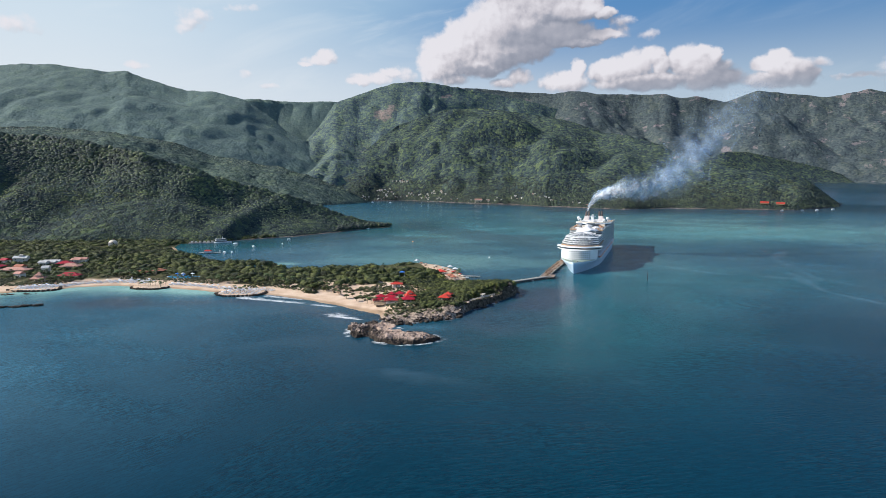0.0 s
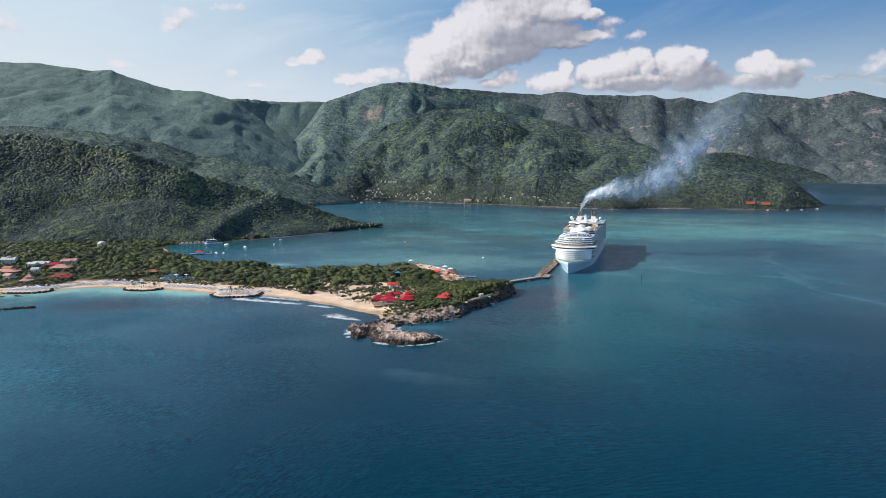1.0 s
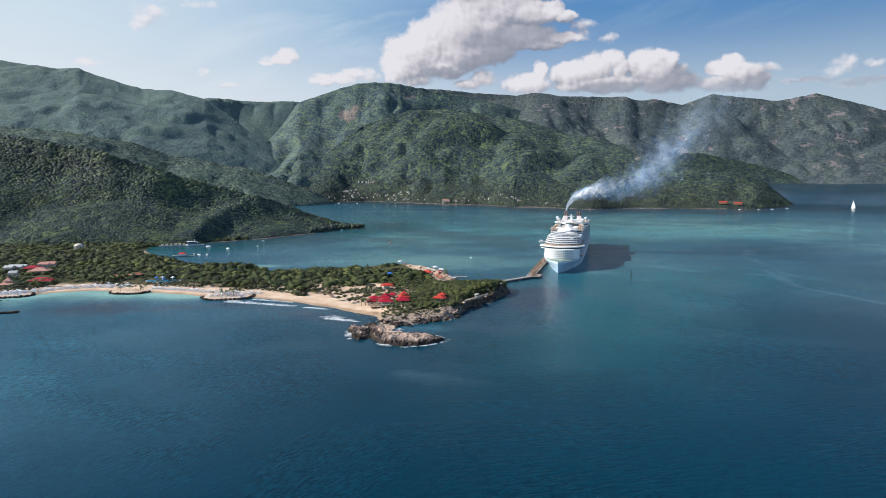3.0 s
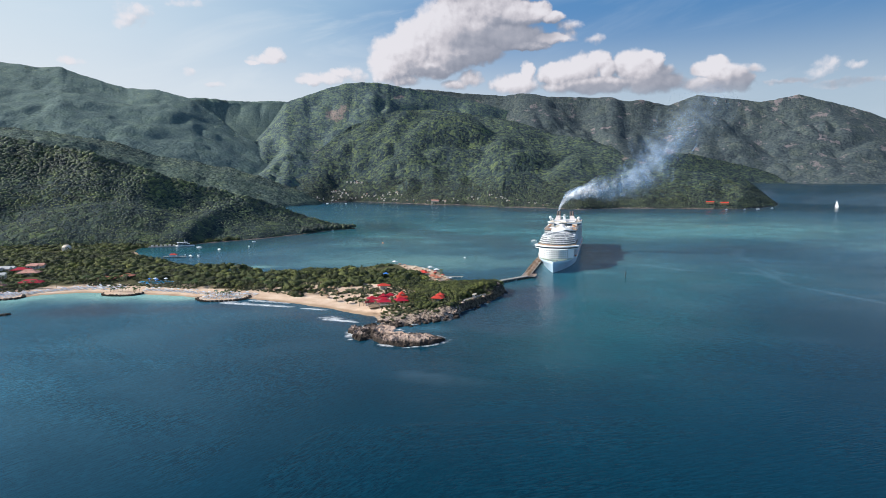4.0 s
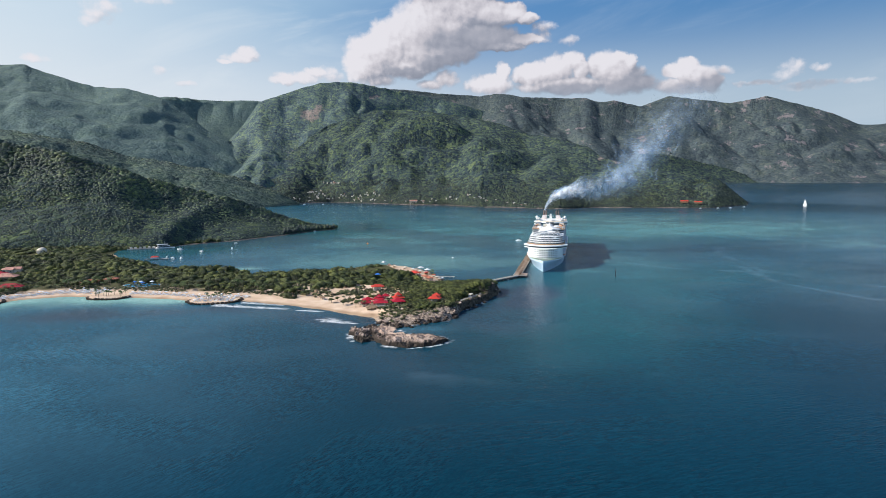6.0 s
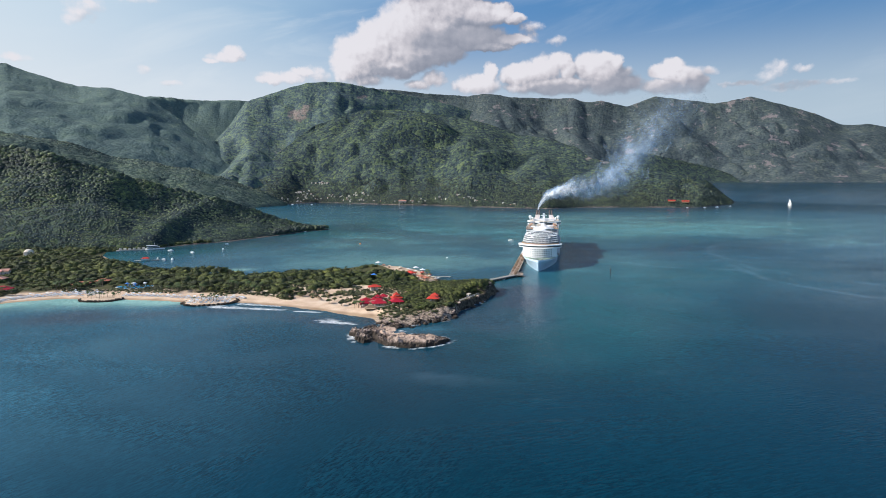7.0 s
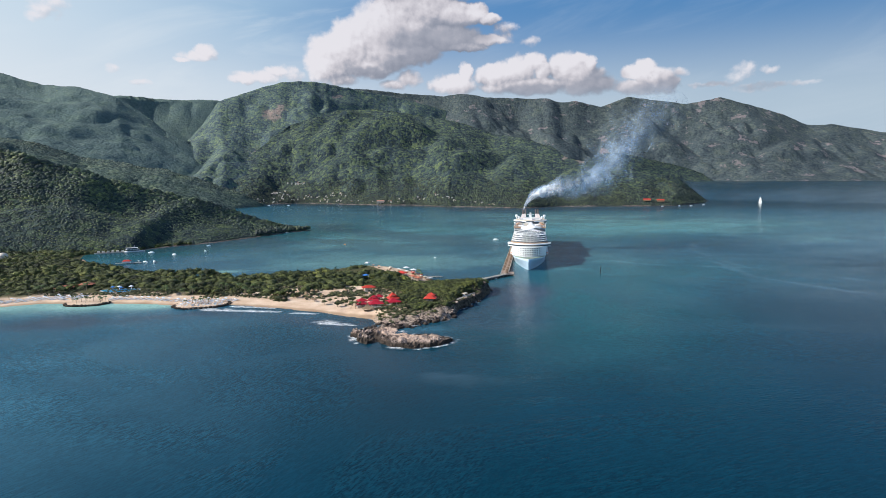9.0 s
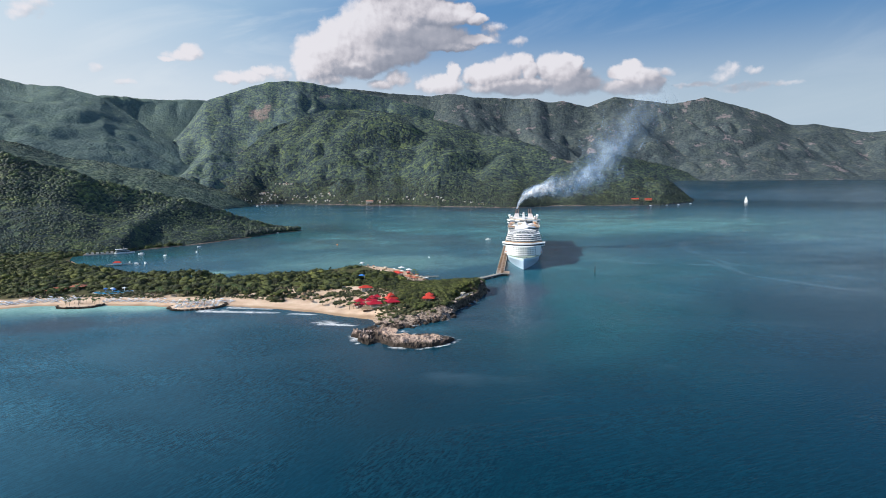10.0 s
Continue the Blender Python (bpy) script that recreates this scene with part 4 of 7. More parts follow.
def build_woods():
    rnd = np.random.RandomState(5)
    gx, gy = np.meshgrid(np.arange(-1000, 70, 4.7), np.arange(480, 1180, 4.7))
    x, y = gx.ravel() + rnd.uniform(-2.5, 2.5, gx.size), gy.ravel() + rnd.uniform(-2.5, 2.5, gx.size)
    ok = clear_of_things(x, y)
    ok &= (np.degrees(np.arctan2(x - HUB[0], y - HUB[1])) > -44) & ~((y > 1060) & (x < -650))
    x, y = x[ok], y[ok]
    low = ((x > -66) & (y < 665)) | ((x < -440) & (y < 790))
    size = (2.6 + 5.4 * rnd.uniform(0, 1, len(x)) ** 2.4) * np.where(low, 0.6, 0.95)
    z = land_height(x, y) + size * np.where(low, 0.3, 0.42) + np.where(low, 2.0, 6.0) * (fbm(x / 26, y / 26, 3, 44) - 0.54) + 6.5 * bell(x, y, -264, 768, 24, 18) + 2.5 * bell(x, y, -300, 765, 30, 20) + np.where(low, 0, -1.8) - 3.4 * smoothstep(y, 735, 765) * smoothstep(x, -150, -95)
    # smaller trees that close the canopy on the windswept point
    hx, hy = np.meshgrid(np.arange(-60, 64, 3.1), np.arange(505, 664, 3.1))
    hx, hy = hx.ravel() + rnd.uniform(-1.4, 1.4, hx.size), hy.ravel() + rnd.uniform(-1.4, 1.4, hx.size)
    ok = clear_of_things(hx, hy)
    hx, hy = hx[ok], hy[ok]
    small = rnd.uniform(1.8, 2.9, len(hx))
    x, y, size = np.append(x, hx), np.append(y, hy), np.append(size, small)
    z = np.append(z, land_height(hx, hy) + 0.55 * small + 1.2 * (fbm(hx / 20, hy / 20, 3, 45) - 0.4))
    v, f = scatter(LARGE, np.stack([x, y, z], -1), size, 9)
    tagged(new("woodland", mesh_of("woodland", v, f, FOLIAGE, True)), "dense green coastal trees covering the peninsula", "forest", kind="stuff")


build_woods()


# ---- clouds: a far backdrop of sky ----
def build_clouds():
    az, el = np.arange(-50, 58, 2.0), np.append(np.arange(-1, 16, 1.5), 17.0)
    E_, A_ = np.meshgrid(el, az, indexing="ij")
    R_ = rim(np.clip(A_, -45, 52)) + 40
    X, Y = polar(A_, R_)
    Z = EYE_Z + R_ * np.tan(np.radians(E_))
    me = mesh_of("cloud_bank", np.stack([X, Y, Z], -1).reshape(-1, 3), grid_faces(*X.shape), CLOUD, True, {"az": A_.ravel(), "el": E_.ravel()})
    tagged(new("cloud_bank", me), "heaped white cumulus clouds over the mountains", "clouds", kind="structure")


# heaps of cloud as (azimuth, elevation, half width, half height) in degrees
CUMULUS_GREAT = [(-0.5, 11.2, 2.5, 1.9), (-1.5, 10.3, 1.7, 1.4), (1.2, 12.2, 2.4, 2.3), (2.7, 10.4, 2.4, 1.1), (4.5, 13.8, 3.1, 2.9), (3.8, 11.5, 2.7, 1.8), (7.5, 15.6, 3.2, 2.0), (6.7, 13.2, 2.1, 2.0), (10.4, 14.9, 2.2, 1.2), (12.4, 15.0, 1.3, 0.9), (13.7, 14.5, 1.2, 0.5), (9.6, 13.0, 3.3, 1.2), (6.9, 11.8, 2.4, 1.2), (13.3, 12.7, 2.2, 0.5), (11.2, 12.2, 2.6, 0.5), (5.9, 17.3, 3.9, 1.8), (10.1, 17.5, 2.6, 1.4)]
CUMULUS_LONG = [(11.6, 9.9, 0.6, 0.9), (10.4, 8.8, 2.2, 0.9), (14.6, 9.6, 1.9, 1.0), (16.6, 10.0, 1.8, 1.2), (18.0, 10.6, 1.2, 0.9), (19.0, 9.9, 0.8, 0.8), (21.1, 10.0, 1.8, 1.4), (22.1, 10.8, 1.1, 0.6), (23.2, 10.4, 0.6, 0.7), (17.8, 8.6, 4.8, 0.8), (22.9, 8.5, 2.7, 0.9), (22.6, 9.3, 2.0, 1.0), (27.8, 9.5, 1.3, 0.9), (27.0, 9.4, 1.1, 0.6), (28.8, 8.8, 1.7, 1.0), (27.9, 8.1, 2.8, 0.7), (29.6, 8.2, 1.4, 0.8)]
CUMULUS_SMALL = [(-12.6, 10.6, 1.4, 0.4), (-11.8, 11.0, 1.0, 0.6), (-13.7, 10.3, 0.7, 0.2), (-7.5, 9.2, 2.1, 0.5), (-5.9, 9.7, 1.1, 0.4), (-8.8, 8.9, 1.2, 0.4), (6.2, 9.3, 1.2, 0.7), (4.9, 8.8, 1.2, 0.5), (0.1, 9.2, 1.3, 0.6)]
WISPS = [(35.9, 8.9, 1.0, 0.7), (35.4, 8.5, 0.9, 0.5), (-23.5, 13.3, 1.0, 0.8), (-22.7, 13.8, 1.0, 0.5), (-24.0, 12.6, 0.6, 0.4), (-19.3, 14.6, 1.6, 0.3), (-28.0, 9.3, 0.8, 0.3), (-17.0, 8.2, 0.8, 0.2), (-19.0, 9.2, 0.5, 0.3), (-4.7, 9.5, 1.4, 0.6), (17.7, 12.5, 0.9, 0.4), (15.1, 12.9, 1.0, 0.5), (15.3, 13.7, 1.0, 0.5), (37.5, 7.7, 2.2, 0.3), (33.8, 8.0, 1.7, 0.2), (37.9, 8.9, 0.7, 0.3), (36.7, 7.4, 1.2, 0.3), (30.7, 9.2, 1.0, 0.4), (40.2, 7.6, 1.1, 0.2), (-36.0, 11.5, 1.5, 0.6)]
# patches where shade is greyed into the clouds' glow
UNDERSIDES = [(8.5, 12.5, 4.0, 1.5), (11.2, 13.2, 3.2, 1.0), (5.9, 10.8, 2.4, 0.8), (2.7, 9.9, 2.1, 0.5), (8.0, 11.4, 2.7, 0.9), (18.6, 8.0, 4.6, 0.7), (23.1, 8.2, 2.9, 0.9), (24.3, 8.9, 1.5, 0.8), (28.7, 7.8, 2.7, 0.7), (30.0, 8.2, 1.1, 0.9), (37.1, 7.6, 2.4, 0.4), (33.8, 7.9, 1.7, 0.3)]


def cloud_group():
    """Cloud thickness at a place of the sky, from heaps of puffs broken up by noise."""
    g = bpy.data.node_groups.new("cloud_thickness", "ShaderNodeTree")
    g.interface.new_socket("Vector", in_out="INPUT", socket_type="NodeSocketVector")
    g.interface.new_socket("Thickness", in_out="OUTPUT", socket_type="NodeSocketFloat")
    gi, go = g.nodes.new("NodeGroupInput"), g.nodes.new("NodeGroupOutput")

    def vmath(how, a, b=None):
        v = g.nodes.new("ShaderNodeVectorMath")
        v.operation = how
        for s, x in zip(v.inputs, (a, b)):
            if isinstance(x, bpy.types.NodeSocket):
                g.links.new(x, s)
            elif x is not None:
                s.default_value = x
        return v

    def fmath(how, a, b):
        v = g.nodes.new("ShaderNodeMath")
        v.operation = how
        for s, x in zip(v.inputs, (a, b)):
            if isinstance(x, bpy.types.NodeSocket):
                g.links.new(x, s)
            else:
                s.default_value = x
        return v.outputs[0]

    def fine(scale, detail, rough, off, stretch=1.0):
        mp = vmath("MULTIPLY", gi.outputs[0], (1.0, stretch, 1.0))
        nd = g.nodes.new("ShaderNodeTexNoise")
        g.links.new(vmath("ADD", mp.outputs[0], (off, off, off)).outputs[0], nd.inputs["Vector"])
        nd.inputs["Scale"].default_value, nd.inputs["Detail"].default_value, nd.inputs["Roughness"].default_value = scale, detail, rough
        return nd

    warp = vmath("SUBTRACT", fine(0.8, 4, 0.6, 3.1).outputs["Color"], (0.5, 0.5, 0.5))
    p = vmath("ADD", gi.outputs[0], vmath("MULTIPLY", warp.outputs[0], (1.1, 0.8, 0.0)).outputs[0]).outputs[0]
    total = None
    for x, y, rx, ry, top in [(*q, 1.0) for q in CUMULUS_GREAT] + [(*q, 0.85) for q in CUMULUS_LONG] + [(*q, 0.62) for q in CUMULUS_SMALL] + [(*q, 0.30) for q in WISPS]:
        v = vmath("DIVIDE", vmath("SUBTRACT", p, (x, y, 0)).outputs[0], (rx * 1.22, ry * 1.22, 1.0))
        d = fmath("MULTIPLY", fmath("SUBTRACT", 1.0, vmath("DOT_PRODUCT", v.outputs[0], v.outputs[0]).outputs["Value"]), top)
        d = fmath("MAXIMUM", d, -0.6)
        if total is None:
            total = d
        else:
            total = fmath("SMOOTH_MAX", total, d)
            total.node.inputs[2].default_value = 0.12

    def heads(scale, off):
        vor = g.nodes.new("ShaderNodeTexVoronoi")
        vor.feature = "SMOOTH_F1"
        g.links.new(vmath("ADD", p, (off, off, off)).outputs[0], vor.inputs["Vector"])
        vor.inputs["Scale"].default_value, vor.inputs["Smoothness"].default_value = scale, 0.45
        return fmath("SUBTRACT", 0.45, vor.outputs["Distance"])
    ruf = fmath("SUBTRACT", fine(1.5, 5, 0.6, 8.0).outputs["Fac"], 0.5)
    bil = fmath("ADD", fmath("MULTIPLY", heads(0.75, 0.0), 0.34), fmath("MULTIPLY", heads(1.9, 5.0), 0.17))
    total = fmath("ADD", total, fmath("ADD", bil, fmath("MULTIPLY", ruf, 0.46)))
    g.links.new(total, go.inputs[0])
    return g


def cloud_material():
    m = Nodes("cloud", 1.0)
    group = cloud_group()
    co = m.n("CombineXYZ")
    m.link(m.attr("az"), co.inputs[0]), m.link(m.attr("el"), co.inputs[1])

    def thick(off):
        add = m.n("VectorMath")
        m.link(co.outputs[0], add.inputs[0])
        add.inputs[1].default_value = off
        nd = m.n("Group")
        nd.node_tree = group
        m.link(add.outputs[0], nd.inputs[0])
        return nd.outputs[0]

    here, sunward, wide = thick((0, 0, 0)), thick((-0.35, 0.35, 0)), thick((-1.5, 1.2, 0))
    # sunward and shaded sides of the clouds, put into the glow
    slope = m.math("ADD", m.math("MULTIPLY", m.math("SUBTRACT", here, sunward), 0.62), m.math("MULTIPLY", m.math("SUBTRACT", here, wide), 0.42))
    lit = m.span(slope, -0.72, 0.46)
    under = None
    bent = m.n("VectorMath")
    wob = m.n("TexNoise")
    wob.inputs["Scale"].default_value, wob.inputs["Detail"].default_value = 0.6, 4
    m.link(co.outputs[0], wob.inputs["Vector"])
    bent.operation = "MULTIPLY_ADD"
    m.link(wob.outputs["Color"], bent.inputs[0]), m.link(co.outputs[0], bent.inputs[2])
    bent.inputs[1].default_value = (2.6, 2.0, 0.0)
    for x, y, rx, ry in UNDERSIDES:
        v, q = m.n("VectorMath"), m.n("VectorMath")
        v.operation, q.operation = "SUBTRACT", "DIVIDE"
        m.link(bent.outputs[0], v.inputs[0]), m.link(v.outputs[0], q.inputs[0])
        v.inputs[1].default_value, q.inputs[1].default_value = (x + 1.3, y + 1.0, 0), (rx * 1.25, ry * 1.25, 1)
        long = m.n("VectorMath")
        long.operation = "LENGTH"
        m.link(q.outputs[0], long.inputs[0])
        d = m.math("SUBTRACT", 1.0, long.outputs["Value"])
        under = d if under is None else m.math("MAXIMUM", under, d)
    lit = m.math("MULTIPLY", lit, m.span(under, -0.25, 0.6, 1.0, 0.36))
    body = m.ramp(lit, [(0.0, (0.34, 0.37, 0.44)), (0.30, (0.55, 0.56, 0.62)), (0.55, (0.81, 0.775, 0.80)), (0.8, (1.0, 0.955, 0.965)), (1.0, (1.16, 1.12, 1.12))])
    # clear sky behind the clouds: pale towards the sun, deep blue away from it
    thin = m.noise(0.07, 4, 0.55, vec=co.outputs[0], stretch=(0.4, 1.8, 1))
    across = m.span(m.math("ADD", m.attr("az"), m.math("MULTIPLY", thin, 16.0)), -30.0, 48.0)
    up = m.ramp(across, [(0.0, (0.47, 0.555, 0.62)), (0.35, (0.25, 0.375, 0.51)), (0.65, (0.09, 0.21, 0.40)), (1.0, (0.075, 0.19, 0.37))])
    low = m.ramp(across, [(0.0, (0.56, 0.60, 0.63)), (0.45, (0.45, 0.51, 0.57)), (1.0, (0.34, 0.42, 0.49))])
    air = m.mix(m.span(m.attr("el"), 5.5, 15.5), low, up)
    veil = m.n("Mapping")
    veil.inputs["Rotation"].default_value = (0, 0, radians(-14))
    m.link(co.outputs[0], veil.inputs[0])
    cirrus = m.span(m.noise(0.16, 5, 0.6, vec=veil.outputs[0], stretch=(0.35, 1.6, 1), dist=0.6), 0.46, 0.74)
    air = m.mix(m.math("MULTIPLY", cirrus, m.span(m.attr("az"), -10.0, 25.0, 0.42, 0.12)), air, (0.56, 0.60, 0.63))
    both = m.mix(m.math("MULTIPLY", m.math("MULTIPLY", m.span(here, -0.08, 0.46), m.span(m.attr("el"), 6.4, 8.6, 0.35, 1.0)), 0.96), air, m.mix(1.0, body, (0.54, 0.535, 0.55), "MULTIPLY"))
    em = m.n("Emission")
    m.link(both, em.inputs[0])
    m.link(em.outputs[0], m.out.inputs["Surface"])
    return m.mat


CLOUD = cloud_material()
build_clouds()

# ---- things: paints ----
WHITE = paint("white_paint", (0.80, 0.80, 0.79), 0.4, grime=0.06, scale=0.08)
HULL_BLUE = paint("pale_blue_hull", (0.46, 0.58, 0.68), 0.35, grime=0.06, scale=0.05)
CREAM = paint("cream_paint", (0.66, 0.58, 0.47), 0.6, grime=0.12)
DECK_GREEN = paint("foredeck_green", (0.24, 0.31, 0.24), 0.7, grime=0.3, scale=0.25)
DECK_TAN = paint("teak_deck", (0.42, 0.27, 0.16), 0.75, grime=0.22, scale=0.25)
GLASS_DARK = paint("dark_glass", (0.03, 0.045, 0.06), 0.12, grime=0.3, scale=0.1)
GLASS_GREY = paint("grey_glass", (0.11, 0.135, 0.15), 0.25, grime=0.35, scale=0.12)
STEEL_DARK = paint("dark_steel", (0.06, 0.06, 0.065), 0.5, 0.3)
STEEL = paint("grey_steel", (0.42, 0.43, 0.44), 0.45, 0.4)
FUNNEL = paint("funnel_paint", (0.68, 0.60, 0.57), 0.5)
SLIDE = paint("slide_plastic", (0.62, 0.34, 0.20), 0.45)
PIPE_BROWN = paint("sooty_brown_paint", (0.16, 0.11, 0.095), 0.6, grime=0.3)
ORANGE = paint("orange_plastic", (0.75, 0.22, 0.04), 0.45)
RED_ROOF = paint("red_roof", (0.38, 0.012, 0.030), 0.6, grime=0.25, scale=0.5)
ORANGE_ROOF = paint("orange_roof", (0.50, 0.050, 0.03), 0.6, grime=0.25, scale=0.5)
TILE_ROOF = paint("terracotta_roof", (0.40, 0.15, 0.09), 0.75, grime=0.3, scale=0.5)
PINK_ROOF = paint("faded_roof", (0.50, 0.26, 0.20), 0.75, grime=0.3, scale=0.5)
TIN = paint("tin_roof", (0.52, 0.52, 0.50), 0.55, 0.2, 0.25, 0.5)
BLUE_CLOTH = paint("blue_cloth", (0.05, 0.20, 0.55), 0.7)
POOL_BLUE = paint("pool_water", (0.05, 0.35, 0.62), 0.08)
PLASTER = paint("plaster_wall", (0.62, 0.58, 0.50), 0.85, grime=0.2, scale=0.4)
CONCRETE = paint("concrete", (0.38, 0.35, 0.31), 0.85, grime=0.25, scale=0.3)
PIER_DECK = paint("pier_planks", (0.36, 0.265, 0.205), 0.85, grime=0.35, scale=0.35)
TIMBER = paint("timber", (0.20, 0.13, 0.08), 0.8, grime=0.3)
THATCH = paint("palm_thatch", (0.27, 0.185, 0.115), 0.95, grime=0.35, scale=0.9)
BARK = paint("bark", (0.20, 0.16, 0.12), 0.9, grime=0.3, scale=1)
CLOTH = paint("lounger_cloth", (0.64, 0.70, 0.78), 0.8, grime=0.1)
PALM_LEAF = paint("palm_leaf", (0.075, 0.11, 0.03), 0.55, grime=0.35, scale=0.6)
DARK_OPENING = paint("dark_opening", (0.025, 0.022, 0.02), 0.8)


# ---- cruise ship ----
def mirror_ring(half):
    """A closed ring from one side's (x, z) points, keel first."""
    return [(x, z) for x, z in half] + [(-x, z) for x, z in reversed(half)]


def bow_curve(x, y0, depth, half, power=2.4):
    return y0 + depth * (abs(x) / half) ** power


def curved_block(bm, y0, depth, half, y1, z0, z1, inset=0.0, power=2.4):
    """A deck with a rounded front."""
    xs = np.linspace(-half, half, 23)
    out = [(x, bow_curve(x, y0 + inset, depth, half, power)) for x in xs]
    return prism(bm, out + [(half, y1), (-half, y1)], z0, z1)


def build_ship():
    ship = thing("cruise_ship", pose(146, 741, 0, 0, 0, -18.8), "large white cruise ship with pale blue bow moored at the pier", "ship")
    ys = [0, 3, 7, 13, 21, 31, 43, 58, 75, 95, 120, 200, 300, 340, 352, 361]
    rings = []
    for y in ys:
        wd = 23.4 * (1 - (1 - min(1, (y + 0.4) / 58)) ** 2.0)
        ww = 23.4 * (1 - (1 - min(1, max(0, y - 4 + 0.3) / 125)) ** 1.75) + 0.06
        if y > 335:
            wd, ww = wd - (y - 335) * 0.12, ww - (y - 335) * 0.28
        sheer = 14.0 + 1.2 * max(0, 1 - y / 40)

        def w_at(z):
            return ww + (wd - ww) * max(0, min(1, z / sheer)) ** 1.3
        half = [(w_at(0) * 0.9, -4), (w_at(0), 0), (w_at(2.5), 2.5), (w_at(6), 6), (w_at(9), 9), (w_at(11.5), 11.5), (w_at(sheer), sheer)]
        rings.append([(x, y + (sheer - z) * 0.3 * max(0, 1 - y / 26), z) for x, z in mirror_ring(half)])
    part("hull", loft(bmesh.new(), rings), HULL_BLUE, ship, "pale blue painted hull", True)
    outline = [(23.2 * (1 - (1 - min(1, (y + 0.4) / 58)) ** 2.0) * 0.97, y + 1.0) for y in (0, 3, 7, 13, 21, 31, 43, 54)]
    part("foredeck", prism(bmesh.new(), outline + [(-x, y) for x, y in reversed(outline)], 13.4, 15.1), DECK_GREEN, ship, "grey-green foredeck with mooring gear")
    for x in (-4, 4):
        part("winch", box(bmesh.new(), x - 1.2, x + 1.2, 10, 13, 15.0, 16.6, 0.2), STEEL, ship)

    front = part("front_wall", curved_block(bmesh.new(), 26, 26, 23.3, 66, 14, 28.0, power=2.8), WHITE, ship, "white curved front of cabins")
    pane_mesh = None
    for row in range(5):
        for i in range(15):
            x = -16.1 + i * 2.3
            slope = math.atan(26 * 2.8 * (abs(x) / 23.3) ** 1.8 / 23.3) * (1 if x > 0 else -1)
            m = pose(x, bow_curve(x, 26, 26, 23.3, 2.8) - 0.02, 16.4 + row * 2.45, 0, 0, math.degrees(slope))
            if pane_mesh is None:
                pane_mesh = part("window", box(bmesh.new(), -0.62, 0.62, -0.12, 0.1, -0.62, 0.62, 0.05), GLASS_DARK, front)
                pane_mesh.matrix_basis = m
            else:
                w = new("window", pane_mesh.data)
                w.parent, w.matrix_basis = front, m
    bridge = part("bridge", curved_block(bmesh.new(), 37, 17, 28.3, 62, 28.0, 29.9), GLASS_DARK, ship, "dark band of bridge windows")
    part("bridge_roof", curved_block(bmesh.new(), 35.5, 17.5, 29.6, 65, 29.9, 31.3), WHITE, bridge)
    part("bridge_floor", curved_block(bmesh.new(), 36.4, 17, 28.8, 64, 27.0, 28.0), WHITE, bridge)
    part("terrace", curved_block(bmesh.new(), 42, 17, 25.5, 130, 31.3, 32.2), DECK_TAN, ship, "tan terrace deck")
    for k in range(4):
        t = part("terrace_tier", curved_block(bmesh.new(), 46 + k * 4.5, 17, 24.2 - k * 0.6, 128, 32.2 + k * 2.3, 33.9 + k * 2.3), GLASS_GREY, ship, "glazed terrace tier")
        part("tier_roof", curved_block(bmesh.new(), 45.6 + k * 4.5, 17, 24.6 - k * 0.6, 128, 33.9 + k * 2.3, 34.3 + k * 2.3), WHITE, t)
        bm = bmesh.new()
        for i in range(25):
            x = -23 + k * 0.5 + i * (46 - k) / 24
            yy = bow_curve(x, 46 + k * 4.5, 17, 24.2 - k * 0.6) - 0.25
            box(bm, x - 0.13, x + 0.13, yy - 0.2, yy + 0.2, 32.2 + k * 2.3, 33.9 + k * 2.3)
        tagged(part("mullions", bm, WHITE, t), kind="stuff")
    # glazed solarium with white ribs
    rings = []
    for j in range(7):
        a = min(j / 6 * math.pi / 2, 1.52)
        rings.append([(21 * math.cos(a) * math.cos(b), 92 + 24 * math.cos(a) * math.sin(b), 40.8 + 5.0 * math.sin(a)) for b in np.linspace(0, 2 * math.pi, 33)[:-1]])
    sol = part("solarium", loft(bmesh.new(), rings), GLASS_GREY, ship, "domed glass solarium roof", True)
    for j in range(18):
        b = j / 18 * 2 * math.pi
        bm = bmesh.new()
        for q in range(5):
            a0, a1 = q / 5 * math.pi / 2, (q + 1) / 5 * math.pi / 2
            p = [(21.2 * math.cos(a) * math.cos(b), 92 + 24.2 * math.cos(a) * math.sin(b), 41 + 5.1 * math.sin(a)) for a in (a0, a1)]
            tube(bm, p[0], p[1], 0.26, seg=5)
        part("rib", bm, WHITE, sol)
    for q in (0.25, 0.6, 0.95):
        bm = bmesh.new()
        pts = [(21.3 * math.cos(q) * math.cos(b), 92 + 24.3 * math.cos(q) * math.sin(b), 41 + 5.1 * math.sin(q)) for b in np.linspace(0, 2 * math.pi, 29)]
        for p0, p1 in zip(pts, pts[1:]):
            tube(bm, p0, p1, 0.35, seg=4)
        part("hoop", bm, WHITE, sol)
    # white sail roofs amidships
    for x, y, rx, ry, z in ((-3, 112, 10, 6, 45.5), (7, 124, 11, 4, 46.5), (-12, 136, 5, 5, 48), (12, 150, 5, 3, 48.5), (-3, 176, 7, 3, 49)):
        part("canopy", ball(bmesh.new(), (x, y, z), 1, 3, (rx, ry, 1.7)), WHITE, ship, "white sail-like deck canopy", True)

    # peaked white sail roof behind the solarium
    ring = [(math.cos(b), math.sin(b)) for b in np.linspace(0, 2 * math.pi, 25)[:-1]]
